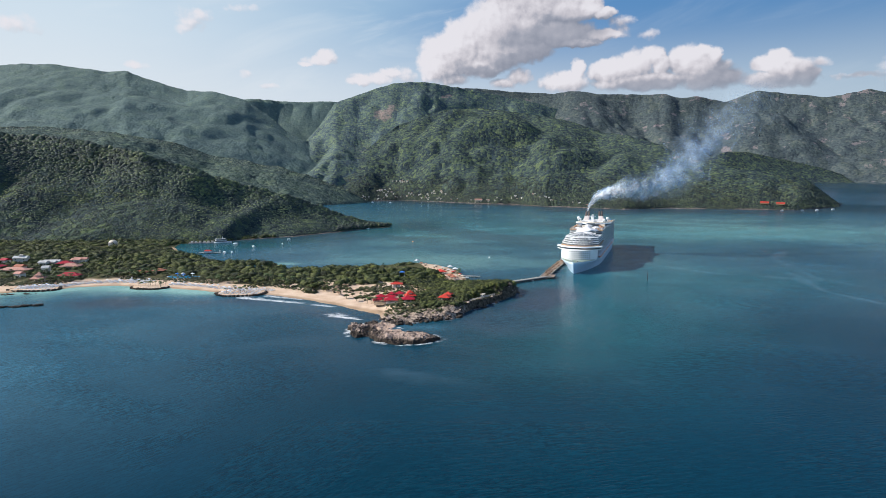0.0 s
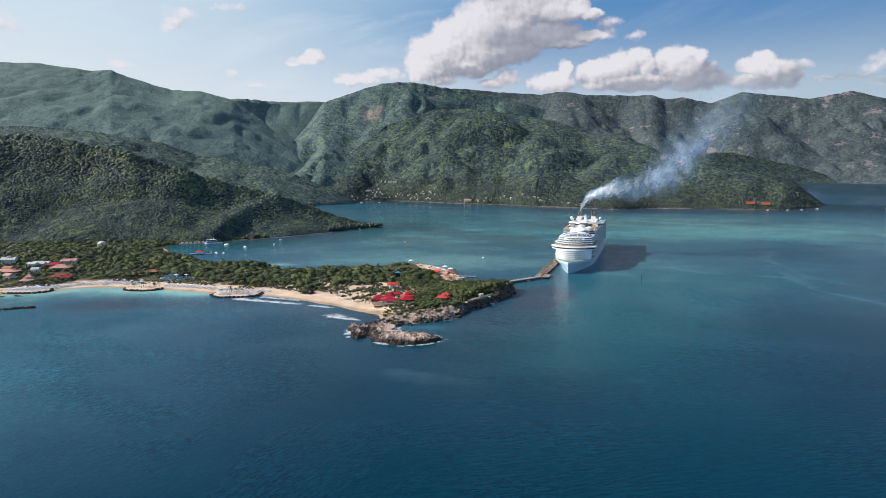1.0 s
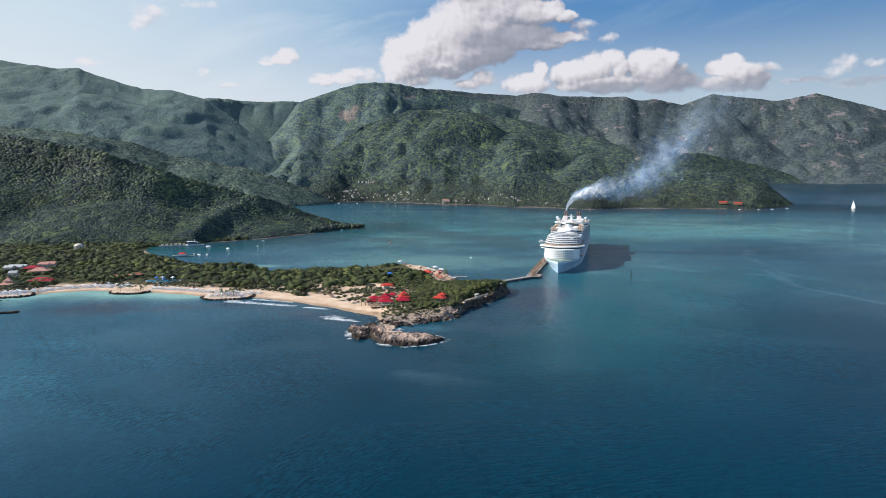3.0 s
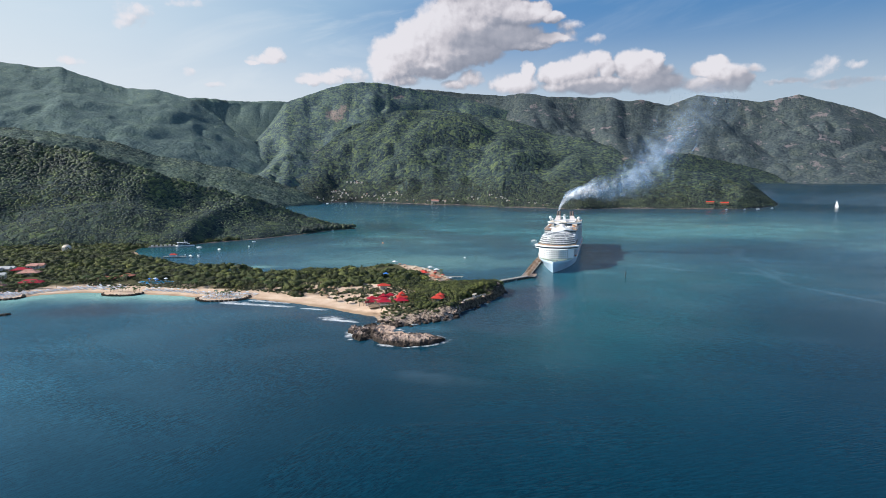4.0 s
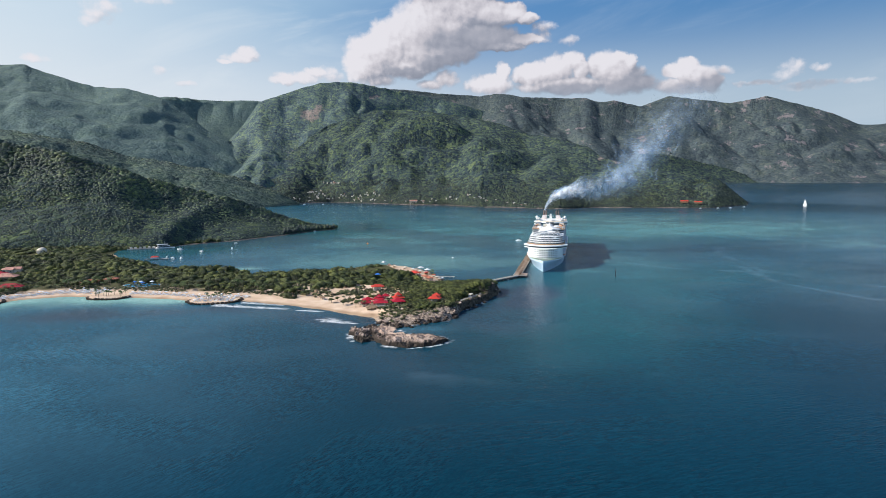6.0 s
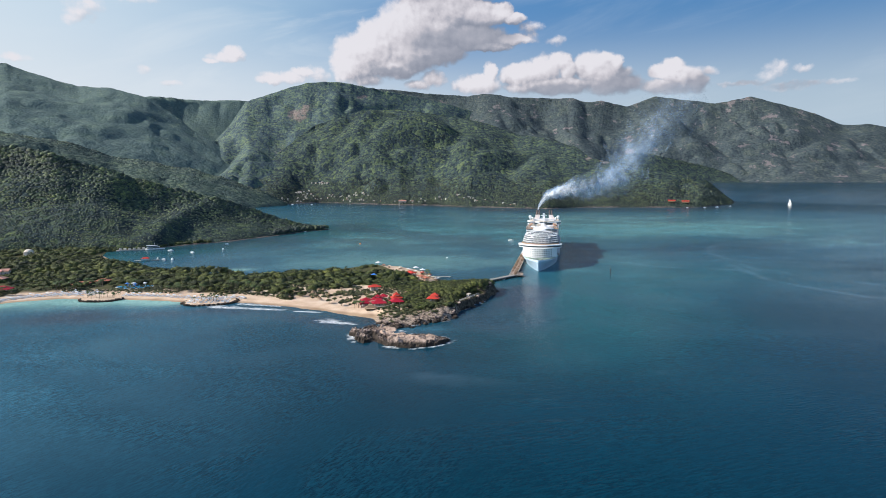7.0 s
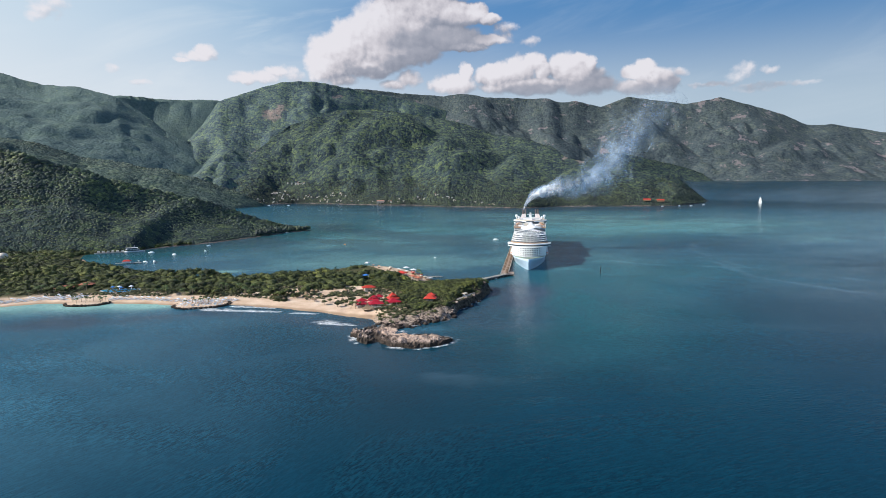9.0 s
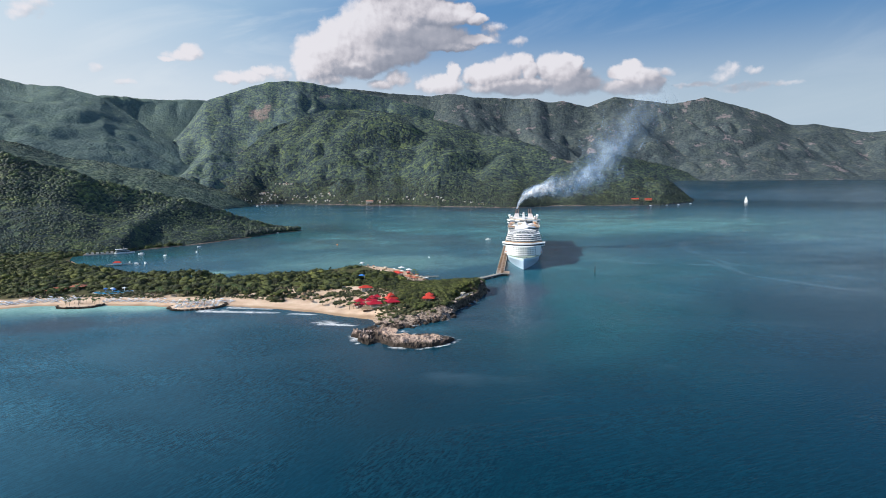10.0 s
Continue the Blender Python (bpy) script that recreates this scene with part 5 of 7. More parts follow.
    sail = part("sail_roof", loft(bmesh.new(), [[(2 + r * c, 122 + 0.8 * r * q, z + (0.7 * math.cos(6 * math.atan2(q, c)) if r > 6 else 0)) for c, q in ring] for r, z in ((15, 46.5), (14.6, 47.4), (10, 48.4), (6, 49.8), (3, 52), (1, 55))]), WHITE, ship, "white peaked sail roof", True)
    part("sail_mast", tube(bmesh.new(), (2, 122, 46), (2, 122, 58), 0.3, 0.2, 8), WHITE, sail)
    for side in (-1, 1):
        x0, x1 = (side * 13.5, side * 22.4)
        x1 = side * 23.1
        core = part("cabin_block", box(box(bmesh.new(), min(x0, x1), max(x0, x1), 58, 128, 14, 31.2), min(x0, x1), max(x0, x1), 128, 352, 14, 46), GLASS_DARK, ship, "row upon row of dark balcony openings")
        front = part("stepped_front", box(bmesh.new(), min(x0, x1), max(x0, x1), 127.2, 127.9, 31.3, 46.0), WHITE, core, "white stepped front of the upper decks")
        for k in range(5):
            part("gallery", box(bmesh.new(), min(x0, x1) + 0.6, max(x0, x1) - 0.6, 126.9, 127.3, 33.2 + 2.6 * k, 34.6 + 2.6 * k), GLASS_GREY, front)
            part("ledge", box(bmesh.new(), min(x0, x1), max(x0, x1), 124.5 - 0.5 * (4 - k), 127.2, 32.4 + 2.6 * k, 32.75 + 2.6 * k), WHITE, front)
        made = {}
        for k in range(11):
            z = 18.6 + k * 2.6
            y0 = 60 if z < 31 else 128
            e = side * 23.3
            if y0 not in made:
                slab = part("deck_slab", box(bmesh.new(), min(side * 22, e), max(side * 22, e), y0, 353, -0.14, 0.14), WHITE, core)
                made[y0] = slab.data
            else:
                slab = new("deck_slab", made[y0])
                slab.parent = core
            slab.location = (0, 0, z)
        divider = None
        for y in np.arange(130, 352, 5.6):
            if divider is None:
                divider = part("balcony_divider", box(bmesh.new(), min(side * 22.2, side * 23.25), max(side * 22.2, side * 23.25), -0.1, 0.1, 17.8, 45.5), WHITE, core)
                twin = divider
            else:
                twin = new("balcony_divider", divider.data)
                twin.parent = core
            twin.location = (0, y, 0)
        part("top_deck", box(bmesh.new(), min(side * 12.5, side * 23.9), max(side * 12.5, side * 23.9), 126, 352, 46, 46.8), DECK_TAN, ship, "tan upper deck")
        part("top_rail", box(bmesh.new(), min(side * 23.6, side * 23.9), max(side * 23.6, side * 23.9), 126, 352, 46.8, 48.2), WHITE, ship)
        part("promenade", box(bmesh.new(), min(side * 22, side * 26.5), max(side * 22, side * 26.5), 70, 330, 16.2, 17.1), WHITE, ship)
        boat = None
        for k in range(9):
            m = pose(side * 25.2, 84 + k * 27.5, 13.6)
            if boat is None:
                bm = loft(bmesh.new(), [[(w * c, y, 1.6 * w / 2 * s_ - (0.3 if abs(y) > 6 else 0)) for c, s_ in ((1, 0.4), (0.85, -0.6), (0, -1), (-0.85, -0.6), (-1, 0.4))] for y, w in ((-8, 0.5), (-6, 1.6), (0, 2.1), (6, 1.6), (8, 0.5))])
                boat = part("lifeboat", bm, WHITE, ship, "white lifeboat with orange canopy", True)
                boat.matrix_basis = m
                part("boat_canopy", ball(bmesh.new(), (0, 0, 0.7), 1, 2, (1.9, 7, 1.5)), ORANGE, boat, "orange canopy", True)
            else:
                copy_thing(boat, m)
        part("slide", tube(tube(tube(bmesh.new(), (side * 16, 150, 52), (side * 21, 158, 49), 0.9), (side * 21, 158, 49), (side * 15, 168, 48.5), 0.9), (side * 15, 168, 48.5), (side * 20, 178, 47.5), 0.7), SLIDE, ship, "faded orange winding water slide", True)
        part("radar_dome", ball(tube(bmesh.new(), (side * 22.5, 214, 54), (side * 22.5, 214, 57), 1.0), (side * 22.5, 214, 58.5), 2.5, 2), WHITE, ship, "white satellite dome", True)
        part("satellite_dome", ball(tube(bmesh.new(), (side * 18.5, 205, 54), (side * 18.5, 205, 56), 0.8), (side * 18.5, 205, 57), 1.7, 2), WHITE, ship, "small white satellite dome", True)
        stack = part("funnel", loft(bmesh.new(), [[(side * (cx + sx * w), 229 + sy * d, z) for sx, sy in ((-1, -1), (1, -1), (1, 1), (-1, 1))] for z, cx, w, d in ((50, 13, 5.2, 9), (55, 12, 4.2, 7.5), (61, 10.6, 3.4, 6.2))]), FUNNEL, ship, "slanted pinkish-white funnel casing")
        bmesh_pipes = ((-2.2, -3.5), (1.6, -3.5), (-2.2, 2.5), (1.6, 2.5))
        for dx, dy in bmesh_pipes:
            part("exhaust_pipe", tube(bmesh.new(), (side * (10.8 + dx), 229 + dy, 60), (side * (10.4 + dx), 229 + dy, 68.5 if dy > 0 else 67), 1.2, 1.1), PIPE_BROWN, stack, "dark brown exhaust pipe")
        part("pool", box(bmesh.new(), side * 15 - 3.5, side * 15 + 3.5, 186, 198, 46.8, 47.0), POOL_BLUE, ship, "bright blue deck pool")
    part("inner_park", box(bmesh.new(), -13.5, 13.5, 130, 340, 20, 33), CREAM, ship, "cream open inner promenade")
    part("mid_block", box(bmesh.new(), -13.5, 13.5, 62, 130, 14, 40.5), WHITE, ship)
    part("aft_block", box(bmesh.new(), -21, 21, 330, 353, 33, 44), WHITE, ship)
    # oval lounge that carries the funnels
    ring = [(math.cos(b), math.sin(b)) for b in np.linspace(0, 2 * math.pi, 49)[:-1]]
    low = part("lounge", prism(bmesh.new(), [(25.5 * c, 222 + 30 * s) for c, s in ring], 46.8, 50.2), GLASS_GREY, ship, "oval glazed lounge")
    part("lounge_floor", prism(bmesh.new(), [(27.0 * c, 222 + 31.5 * s) for c, s in ring], 46.0, 47.4), WHITE, low)
    part("lounge_roof", prism(bmesh.new(), [(27.6 * c, 222 + 32 * s) for c, s in ring], 50.2, 51.6), WHITE, low)
    part("roof_deck", prism(bmesh.new(), [(24 * c, 222 + 28 * s) for c, s in ring], 51.6, 52.4), CREAM, low)
    part("roof_house", box(bmesh.new(), -17, 17, 206, 246, 52.4, 54.6, 0.4), WHITE, low)
    mast = part("mast", loft(bmesh.new(), [[(sx * w, 206 + sy * w, z) for sx, sy in ((-1, -1), (1, -1), (1, 1), (-1, 1))] for z, w in ((52, 2.6), (60, 1.8), (64.5, 1.2))]), WHITE, ship, "white signal mast")
    part("yard", tube(bmesh.new(), (-5, 206, 61), (5, 206, 61), 0.35), WHITE, mast)
    part("radar", box(bmesh.new(), -2.6, 2.6, 203.4, 203.9, 62.5, 63.2), STEEL, mast)
    for y in (140, 162, 262, 290):
        part("deck_house", box(bmesh.new(), -11, 11, y, y + 9, 33, 47.5, 0.5), WHITE, ship)
    # games decks, bars and screens amidships
    for k, (x, y, w, d, h, mat, name, label) in enumerate(((-16, 140, 10, 14, 0.5, TILE_ROOF, "games_court", "reddish-brown games court"), (17, 140, 9, 12, 0.5, DECK_TAN, "games_court", "tan games court"), (-17, 166, 8, 7, 3.6, CREAM, "deck_bar", "cream deck bar"),
                                                  (18, 182, 7, 9, 4.2, CREAM, "deck_bar", "cream deck bar"), (-18, 196, 7, 6, 5.0, STEEL, "screen", "grey deck screen"), (4, 134, 6, 4, 4.0, WHITE, "climbing_wall", "white climbing wall"),
                                                  (-6, 152, 6, 4, 4.5, CREAM, "climbing_wall", "cream climbing wall"), (15, 262, 9, 16, 3.2, CREAM, "deck_bar", "cream deck bar"), (-15, 280, 10, 12, 0.6, TILE_ROOF, "games_court", "reddish-brown games court"),
                                                  (0, 186, 12, 8, 5.5, GLASS_GREY, "skylight", "grey glazed skylight"), (0, 120, 26, 1, 1.2, STEEL, "screen", "grey wind screen"))):
        part(name, box(bmesh.new(), x - w / 2, x + w / 2, y - d / 2, y + d / 2, 43 if abs(x) < 12 else 46.8, 46.8 + h, 0.15), mat, ship, label)
    for x in np.arange(-22, 22.1, 4.0):
        part("lamp_post", tube(bmesh.new(), (x, 130, 46), (x, 130, 53), 0.16, 0.1, 6), STEEL, ship)
    # sun beds and screens scattered on the upper decks
    rnd = random.Random(3)
    for name, mat, n in (("sun_beds", CREAM, 130), ("deck_lockers", STEEL, 60), ("deck_seats", DECK_TAN, 90), ("shade_frames", TIMBER, 50), ("towels", BLUE_CLOTH, 24)):
        bm = bmesh.new()
        for _ in range(n):
            x, y = rnd.choice((-1, 1)) * rnd.uniform(14, 22.5), rnd.uniform(130, 185)
            if rnd.random() < 0.4:
                y = rnd.uniform(256, 345)
            h = rnd.uniform(0.4, 1.9)
            box(bm, x - 0.7, x + 0.7, y - 1.1, y + 1.1, 46.8, 46.8 + h)
        tagged(part(name, bm, mat, ship), kind="stuff")


build_ship()


# ---- smoke ----
def smoke_material():
    m = Nodes("smoke", 1.0, 0, 0.0)
    m.colour(m.mix(m.span(m.attr("dense"), 0.3, 0.8), (0.50, 0.64, 0.80), (0.86, 0.88, 0.90)))
    n1, n2 = m.noise(1 / 17, 4, 0.55), m.noise(1 / 45, 3, 0.5)
    body = m.math("MULTIPLY", m.span(n1, 0.26, 0.70), m.span(n2, 0.26, 0.6))
    m.link(m.math("MULTIPLY", m.attr("dense"), m.math("ADD", m.math("MULTIPLY", body, 0.9), m.math("MULTIPLY", m.attr("thick"), 0.15), True)), m.b.inputs["Alpha"])
    return m.mat


def build_smoke():
    spine = np.array([(210, 966, 66), (213, 964, 76), (222, 957, 92), (240, 948, 100), (262, 944, 104), (292, 950, 108), (335, 970, 117), (375, 995, 146), (420, 1026, 182), (470, 1056, 225), (525, 1090, 280)], float)
    width = np.array([1.6, 3.2, 8, 15, 22, 29, 36, 44, 52, 58, 64], float)
    dens = np.array([0.98, 0.95, 0.9, 0.78, 0.68, 0.60, 0.50, 0.38, 0.28, 0.15, 0.0])
    t0, t = np.arange(len(spine)), np.linspace(0, len(spine) - 1, 150)
    c = np.stack([np.interp(t, t0, spine[:, i]) for i in range(3)], -1)
    for _ in range(6):
        c[1:-1] = (c[:-2] + 2 * c[1:-1] + c[2:]) / 4
    w, de = np.interp(t, t0, width), np.interp(t, t0, dens)
    tang = np.gradient(c, axis=0)
    tang /= np.linalg.norm(tang, axis=1)[:, None]
    side = np.cross(tang, (0, 0, 1.0))
    side /= np.linalg.norm(side, axis=1)[:, None]
    up = np.cross(side, tang)
    V, F, D, T = [], [], [], []
    ang = np.linspace(0, 2 * np.pi, 37)[:-1]
    for k, rel in enumerate((1.0, 0.72, 0.42)):
        A_, S_ = np.meshgrid(ang, t)
        rad = w[:, None] * rel * (0.55 + 0.95 * fbm(np.cos(A_) * 1.5 + S_ * 2.6 + 7 * k, np.sin(A_) * 1.5 + 9 + S_ * 0.7, 4, 80 + k))
        P = c[:, None] + side[:, None] * (np.cos(A_) * rad)[..., None] * 1.0 + up[:, None] * (np.sin(A_) * rad)[..., None] * 0.85
        n, mth = P.shape[:2]
        i = np.arange(n - 1)[:, None] * mth + np.arange(mth)[None]
        j = np.arange(n - 1)[:, None] * mth + (np.arange(mth)[None] + 1) % mth
        F.append(np.stack([i, j, j + mth, i + mth], -1).reshape(-1, 4) + sum(len(v) for v in V))
        V.append(P.reshape(-1, 3)), D.append((de[:, None] * (np.abs(np.cos(A_) * side[:, None, 1] + np.sin(A_) * up[:, None, 1]) ** 1.6)).ravel()), T.append(np.full(n * mth, k / 2.0))
    me = mesh_of("smoke_plume", np.concatenate(V), np.concatenate(F), smoke_material(), True, {"dense": np.concatenate(D), "thick": np.concatenate(T)})
    ob = tagged(new("smoke_plume", me), "pale blue-white smoke drifting from the ship's funnel", "smoke", kind="stuff")


build_smoke()


# ---- pier ----
def build_pier():
    walkway = thing("pier", pose(0, 0, 0), "long concrete walkway on piles leading to the ship", "pier")
    a, b = Vector((50, 664, 0)), Vector((108, 711, 0))
    n = (b - a).normalized()
    s = Vector((n.y, -n.x, 0))
    bm = bmesh.new()
    prism(bm, [((a + s * 2.6).x, (a + s * 2.6).y), ((a - s * 2.6).x, (a - s * 2.6).y), ((b - s * 2.6).x, (b - s * 2.6).y), ((b + s * 2.6).x, (b + s * 2.6).y)][::-1], 1.9, 2.7)
    part("deck", bm, CONCRETE, walkway)
    # dark strip below each edge of the deck
    for e in (-2.3, 2.3):
        part("skirt", prism(bmesh.new(), [((p + s * (e + w)).x, (p + s * (e + w)).y) for p, w in ((a, -0.3), (b, -0.3), (b, 0.3), (a, 0.3))], 0.9, 1.9), STEEL_DARK, walkway, "dark skirt under the deck edge")
    for k in range(12):
        p = a + (b - a) * ((k + 0.5) / 12)
        part("pile_cap", box(bmesh.new(), p.x - 1.6, p.x + 1.6, p.y - 1.6, p.y + 1.6, 1.1, 1.9), CONCRETE, walkway)
        for e in (-1.9, 1.9):
            q = p + s * e
            part("pile", tube(bmesh.new(), (q.x, q.y, -4), (q.x, q.y, 1.9), 0.45), CONCRETE, walkway)
            part("rail_post", box(bmesh.new(), q.x - 0.25, q.x + 0.25, q.y - 0.25, q.y + 0.25, 2.7, 3.9), CONCRETE, walkway)
    quay = thing("quay", pose(146, 741, 0, 0, 0, -18.8), "brown planked quay with canopies alongside the ship", "pier")
    part("deck", box(box(bmesh.new(), -33.5, -24.2, -24, 275, 1.7, 2.6), -33.5, -17.5, -45, -24, 1.7, 2.6), PIER_DECK, quay)
    part("kerb", box(bmesh.new(), -24.9, -24.1, -24, 275, 2.6, 3.1), CONCRETE, quay)
    part("kerb", box(bmesh.new(), -33.9, -33.1, -45, 275, 2.6, 3.1), CONCRETE, quay)
    part("kerb", box(bmesh.new(), -33.1, -17.3, -45.6, -44.8, 2.6, 3.1), CONCRETE, quay)
    for k in range(24):
        y = -42 + k * 13.4
        for x in (-32.5, -25.2):
            part("pile", tube(bmesh.new(), (x, y, -4), (x, y, 1.7), 0.7), CONCRETE, quay)
        part("fender", box(bmesh.new(), -24.2, -23.5, y - 0.8, y + 0.8, 0.2, 2.4, 0.2), STEEL_DARK, quay)
    rnd = random.Random(12)
    stall = None
    for k in range(34):
        y, x = -40 + k * 9 + rnd.uniform(-1, 1), rnd.choice((-31.4, -26.4))
        m = pose(146, 741, 0, 0, 0, -18.8) @ pose(x, y, 2.6, 0, 0, rnd.uniform(-4, 4))
        if stall is None:
            stall = thing("canopy_stand", m, "small brown canopy stand on the quay", "canopy", "canopy stands on the quay")
            part("roof", loft(bmesh.new(), [[(-1.7, -2.4, 2.4), (1.7, -2.4, 2.4), (1.7, 2.4, 2.4), (-1.7, 2.4, 2.4)], [(-0.3, -1.2, 3.3), (0.3, -1.2, 3.3), (0.3, 1.2, 3.3), (-0.3, 1.2, 3.3)]]), TIMBER, stall)
            for px_, py_ in ((-1.4, -2), (1.4, -2), (1.4, 2), (-1.4, 2)):
                part("post", tube(bmesh.new(), (px_, py_, 0), (px_, py_, 2.45), 0.12, seg=6), TIMBER, stall)
            part("counter", box(bmesh.new(), -1.2, 1.2, -0.5, 0.5, 0, 1.0, 0.05), TIMBER, stall)
        else:
            copy_thing(stall, m)
    bol = None
    for k in range(20):
        m = pose(146, 741, 0, 0, 0, -18.8) @ pose(-25.4, -20 + k * 15.2, 2.6)
        if bol is None:
            bol = tagged(part("bollard", ball(tube(bmesh.new(), (0, 0, 0), (0, 0, 0.8), 0.35), (0, 0, 0.85), 0.5, 2, (1, 1, 0.5)), STEEL_DARK), "black iron mooring bollard on the quay", "bollard", "bollards on the quay")
            bol.matrix_world = m
        else:
            copy_thing(bol, m)


build_pier()


# ---- boats and marks ----
def motorboat(x, y, turn, size, label, roof=WHITE):
    """A small cabin boat; size is its length."""
    b = thing("motorboat", pose(x, y, 0, 0, 0, turn) @ Matrix.Scale(size / 13, 4), label, "boat", "boats in the bay")
    rings = []
    for yy, w, zt in ((-5, 1.35, 1.2), (-2, 1.6, 1.2), (1.5, 1.5, 1.35), (3.8, 0.9, 1.6), (5, 0.08, 1.9)):
        rings.append([(-w, yy, zt), (-w * 0.8, yy, 0.2), (0, yy, -0.4), (w * 0.8, yy, 0.2), (w, yy, zt)])
    part("hull", loft(bmesh.new(), rings), WHITE, b, "white hull", True)
    cab = part("cabin", box(bmesh.new(), -1.1, 1.1, -2.2, 1.4, 1.2, 2.5, 0.15), WHITE, b)
    part("windscreen", box(bmesh.new(), -1.0, 1.0, 1.3, 1.5, 1.7, 2.35), GLASS_DARK, cab)
    part("roof", box(bmesh.new(), -1.3, 1.3, -3.2, 1.7, 2.6, 2.8, 0.05), roof, b)
    part("outboard", box(bmesh.new(), -0.35, 0.35, -5.6, -5.0, 0.2, 1.8, 0.1), STEEL_DARK, b)
    return b


for x, y, turn, size, label in ((-403, 1051, 80, 14, "white cabin boat moored in the cove"), (-359, 1019, 60, 11, "small white boat moored in the cove"), (-319, 1056, 20, 12, "white boat with tall roof in the cove"),
                                (-364, 932, 30, 13, "white boat moored near the wooded hook"), (-378, 938, 70, 9, "small white launch near the hook"), (-372, 925, 10, 9, "small white skiff near the hook"), (-332, 1144, 100, 9, "small white boat under the wooded hill"),
                                (-390, 948, 15, 9, "slim white launch near the jetty"), (-214, 1390, 90, 9, "small white boat close to the headland"), (207, 1131, 250, 15, "white launch heading towards the ship"),
                                (-500, 2850, 90, 16, "white fishing boat near the village"), (-420, 2880, 80, 16, "white fishing boat near the village"), (-330, 2860, 80, 14, "small fishing boat near the village"),
                                (88, 694, 60, 8, "small white launch under the walkway"), (48, 898, 40, 5, "tiny white dinghy in open water"), (1330, 2315, 95, 16, "white boat anchored off the headland"), (1395, 2330, 90, 18, "white boat anchored off the headland"), (1250, 2310, 90, 15, "white boat anchored off the headland"),
                                (1500, 2400, 90, 17, "long white boat off the headland")):
    motorboat(x, y, turn, size, label, WHITE)

ferry = thing("ferry", pose(-436, 1074, 0, 0, 0, -70), "white two-deck ferry lying at the cove quay", "boat")
part("hull", loft(bmesh.new(), [[(-w, y, 2.4), (-w * 0.85, y, 0.2), (0, y, -0.8), (w * 0.85, y, 0.2), (w, y, 2.4)] for y, w in ((-15, 3), (-8, 3.8), (6, 3.6), (12, 2), (16, 0.1))]), WHITE, ferry, "", True)
for k in range(2):
    deck = part("deck_house", box(bmesh.new(), -3.1 + k * 0.4, 3.1 - k * 0.4, -12 + k, 7 - 3 * k, 2.4 + 2.6 * k, 4.6 + 2.6 * k, 0.15), GLASS_GREY, ferry, "glazed deck house")
    part("deck_roof", box(bmesh.new(), -3.6, 3.6, -13, 8 - 3 * k, 4.6 + 2.6 * k, 5.0 + 2.6 * k), WHITE, deck)
part("mast", tube(bmesh.new(), (0, 0, 7), (0, 0, 12), 0.25), WHITE, ferry)

cove_quay = thing("quay", pose(-470, 1066, 0, 0, 0, 18), "low pale concrete quay along the cove", "pier")
part("deck", box(bmesh.new(), -24, 22, -4, 4, -1, 1.4), CONCRETE, cove_quay)
for k in range(6):
    part("shed", box(bmesh.new(), -20 + k * 7, -16 + k * 7, -2, 2, 1.4, 4.2, 0.2), PLASTER, cove_quay)
jetty = thing("jetty", pose(-398, 924, 0, 0, 0, 6), "timber jetty with a red-roofed boathouse", "jetty")
part("deck", box(bmesh.new(), -16, 18, -2, 2, 0.9, 1.4), CONCRETE, jetty)
for k in range(8):
    part("pile", tube(bmesh.new(), (-15 + k * 4.5, 0, -3), (-15 + k * 4.5, 0, 0.9), 0.35), TIMBER, jetty)
house = part("boathouse", box(bmesh.new(), -6, 4, -3, 3, 1.4, 4), WHITE, jetty)
part("roof", loft(bmesh.new(), [[(-7, -4, 4), (5, -4, 4), (5, 4, 4), (-7, 4, 4)], [(-4, -0.2, 6), (2, -0.2, 6), (2, 0.2, 6), (-4, 0.2, 6)]]), ORANGE_ROOF, house)

buoy = thing("mooring_buoy", pose(-86, 1111, 0), "round orange mooring buoy floating in the bay", "buoy")
part("float", ball(bmesh.new(), (0, 0, 0.6), 1.5, 3, (1, 1, 0.85)), ORANGE, buoy, "", True)
part("ring", tube(bmesh.new(), (0, 0, 1.7), (0, 0, 2.4), 0.35), STEEL, buoy)
mark = thing("channel_marker", pose(227, 701, 0), "dark steel channel marker post standing in the sea", "marker")
part("post", tube(bmesh.new(), (0, 0, -4), (0, 0, 8.6), 0.45, 0.4), STEEL_DARK, mark)
part("top_mark", tube(bmesh.new(), (0, 0, 8.6), (0, 0, 10.0), 0.75, 0.1), STEEL_DARK, mark)
part("ladder", box(bmesh.new(), -0.7, -0.45, -0.3, 0.3, 0, 7), STEEL_DARK, mark)

yacht = thing("sailing_yacht", pose(1845, 2480, 0, 0, 0, -8), "white sailing yacht under full sail", "boat")
part("hull", loft(bmesh.new(), [[(-w, y, 2.6), (-w * 0.7, y, 0.2), (0, y, -1), (w * 0.7, y, 0.2), (w, y, 2.6)] for y, w in ((-14, 2.4), (-5, 3.4), (6, 2.6), (15, 0.1))]), WHITE, yacht, "", True)
part("mast", tube(bmesh.new(), (0, 2, 2), (0, 2, 31), 0.4, 0.25), WHITE, yacht)
part("boom", tube(bmesh.new(), (0, 2, 4.5), (3, -12, 4.5), 0.3), WHITE, yacht)
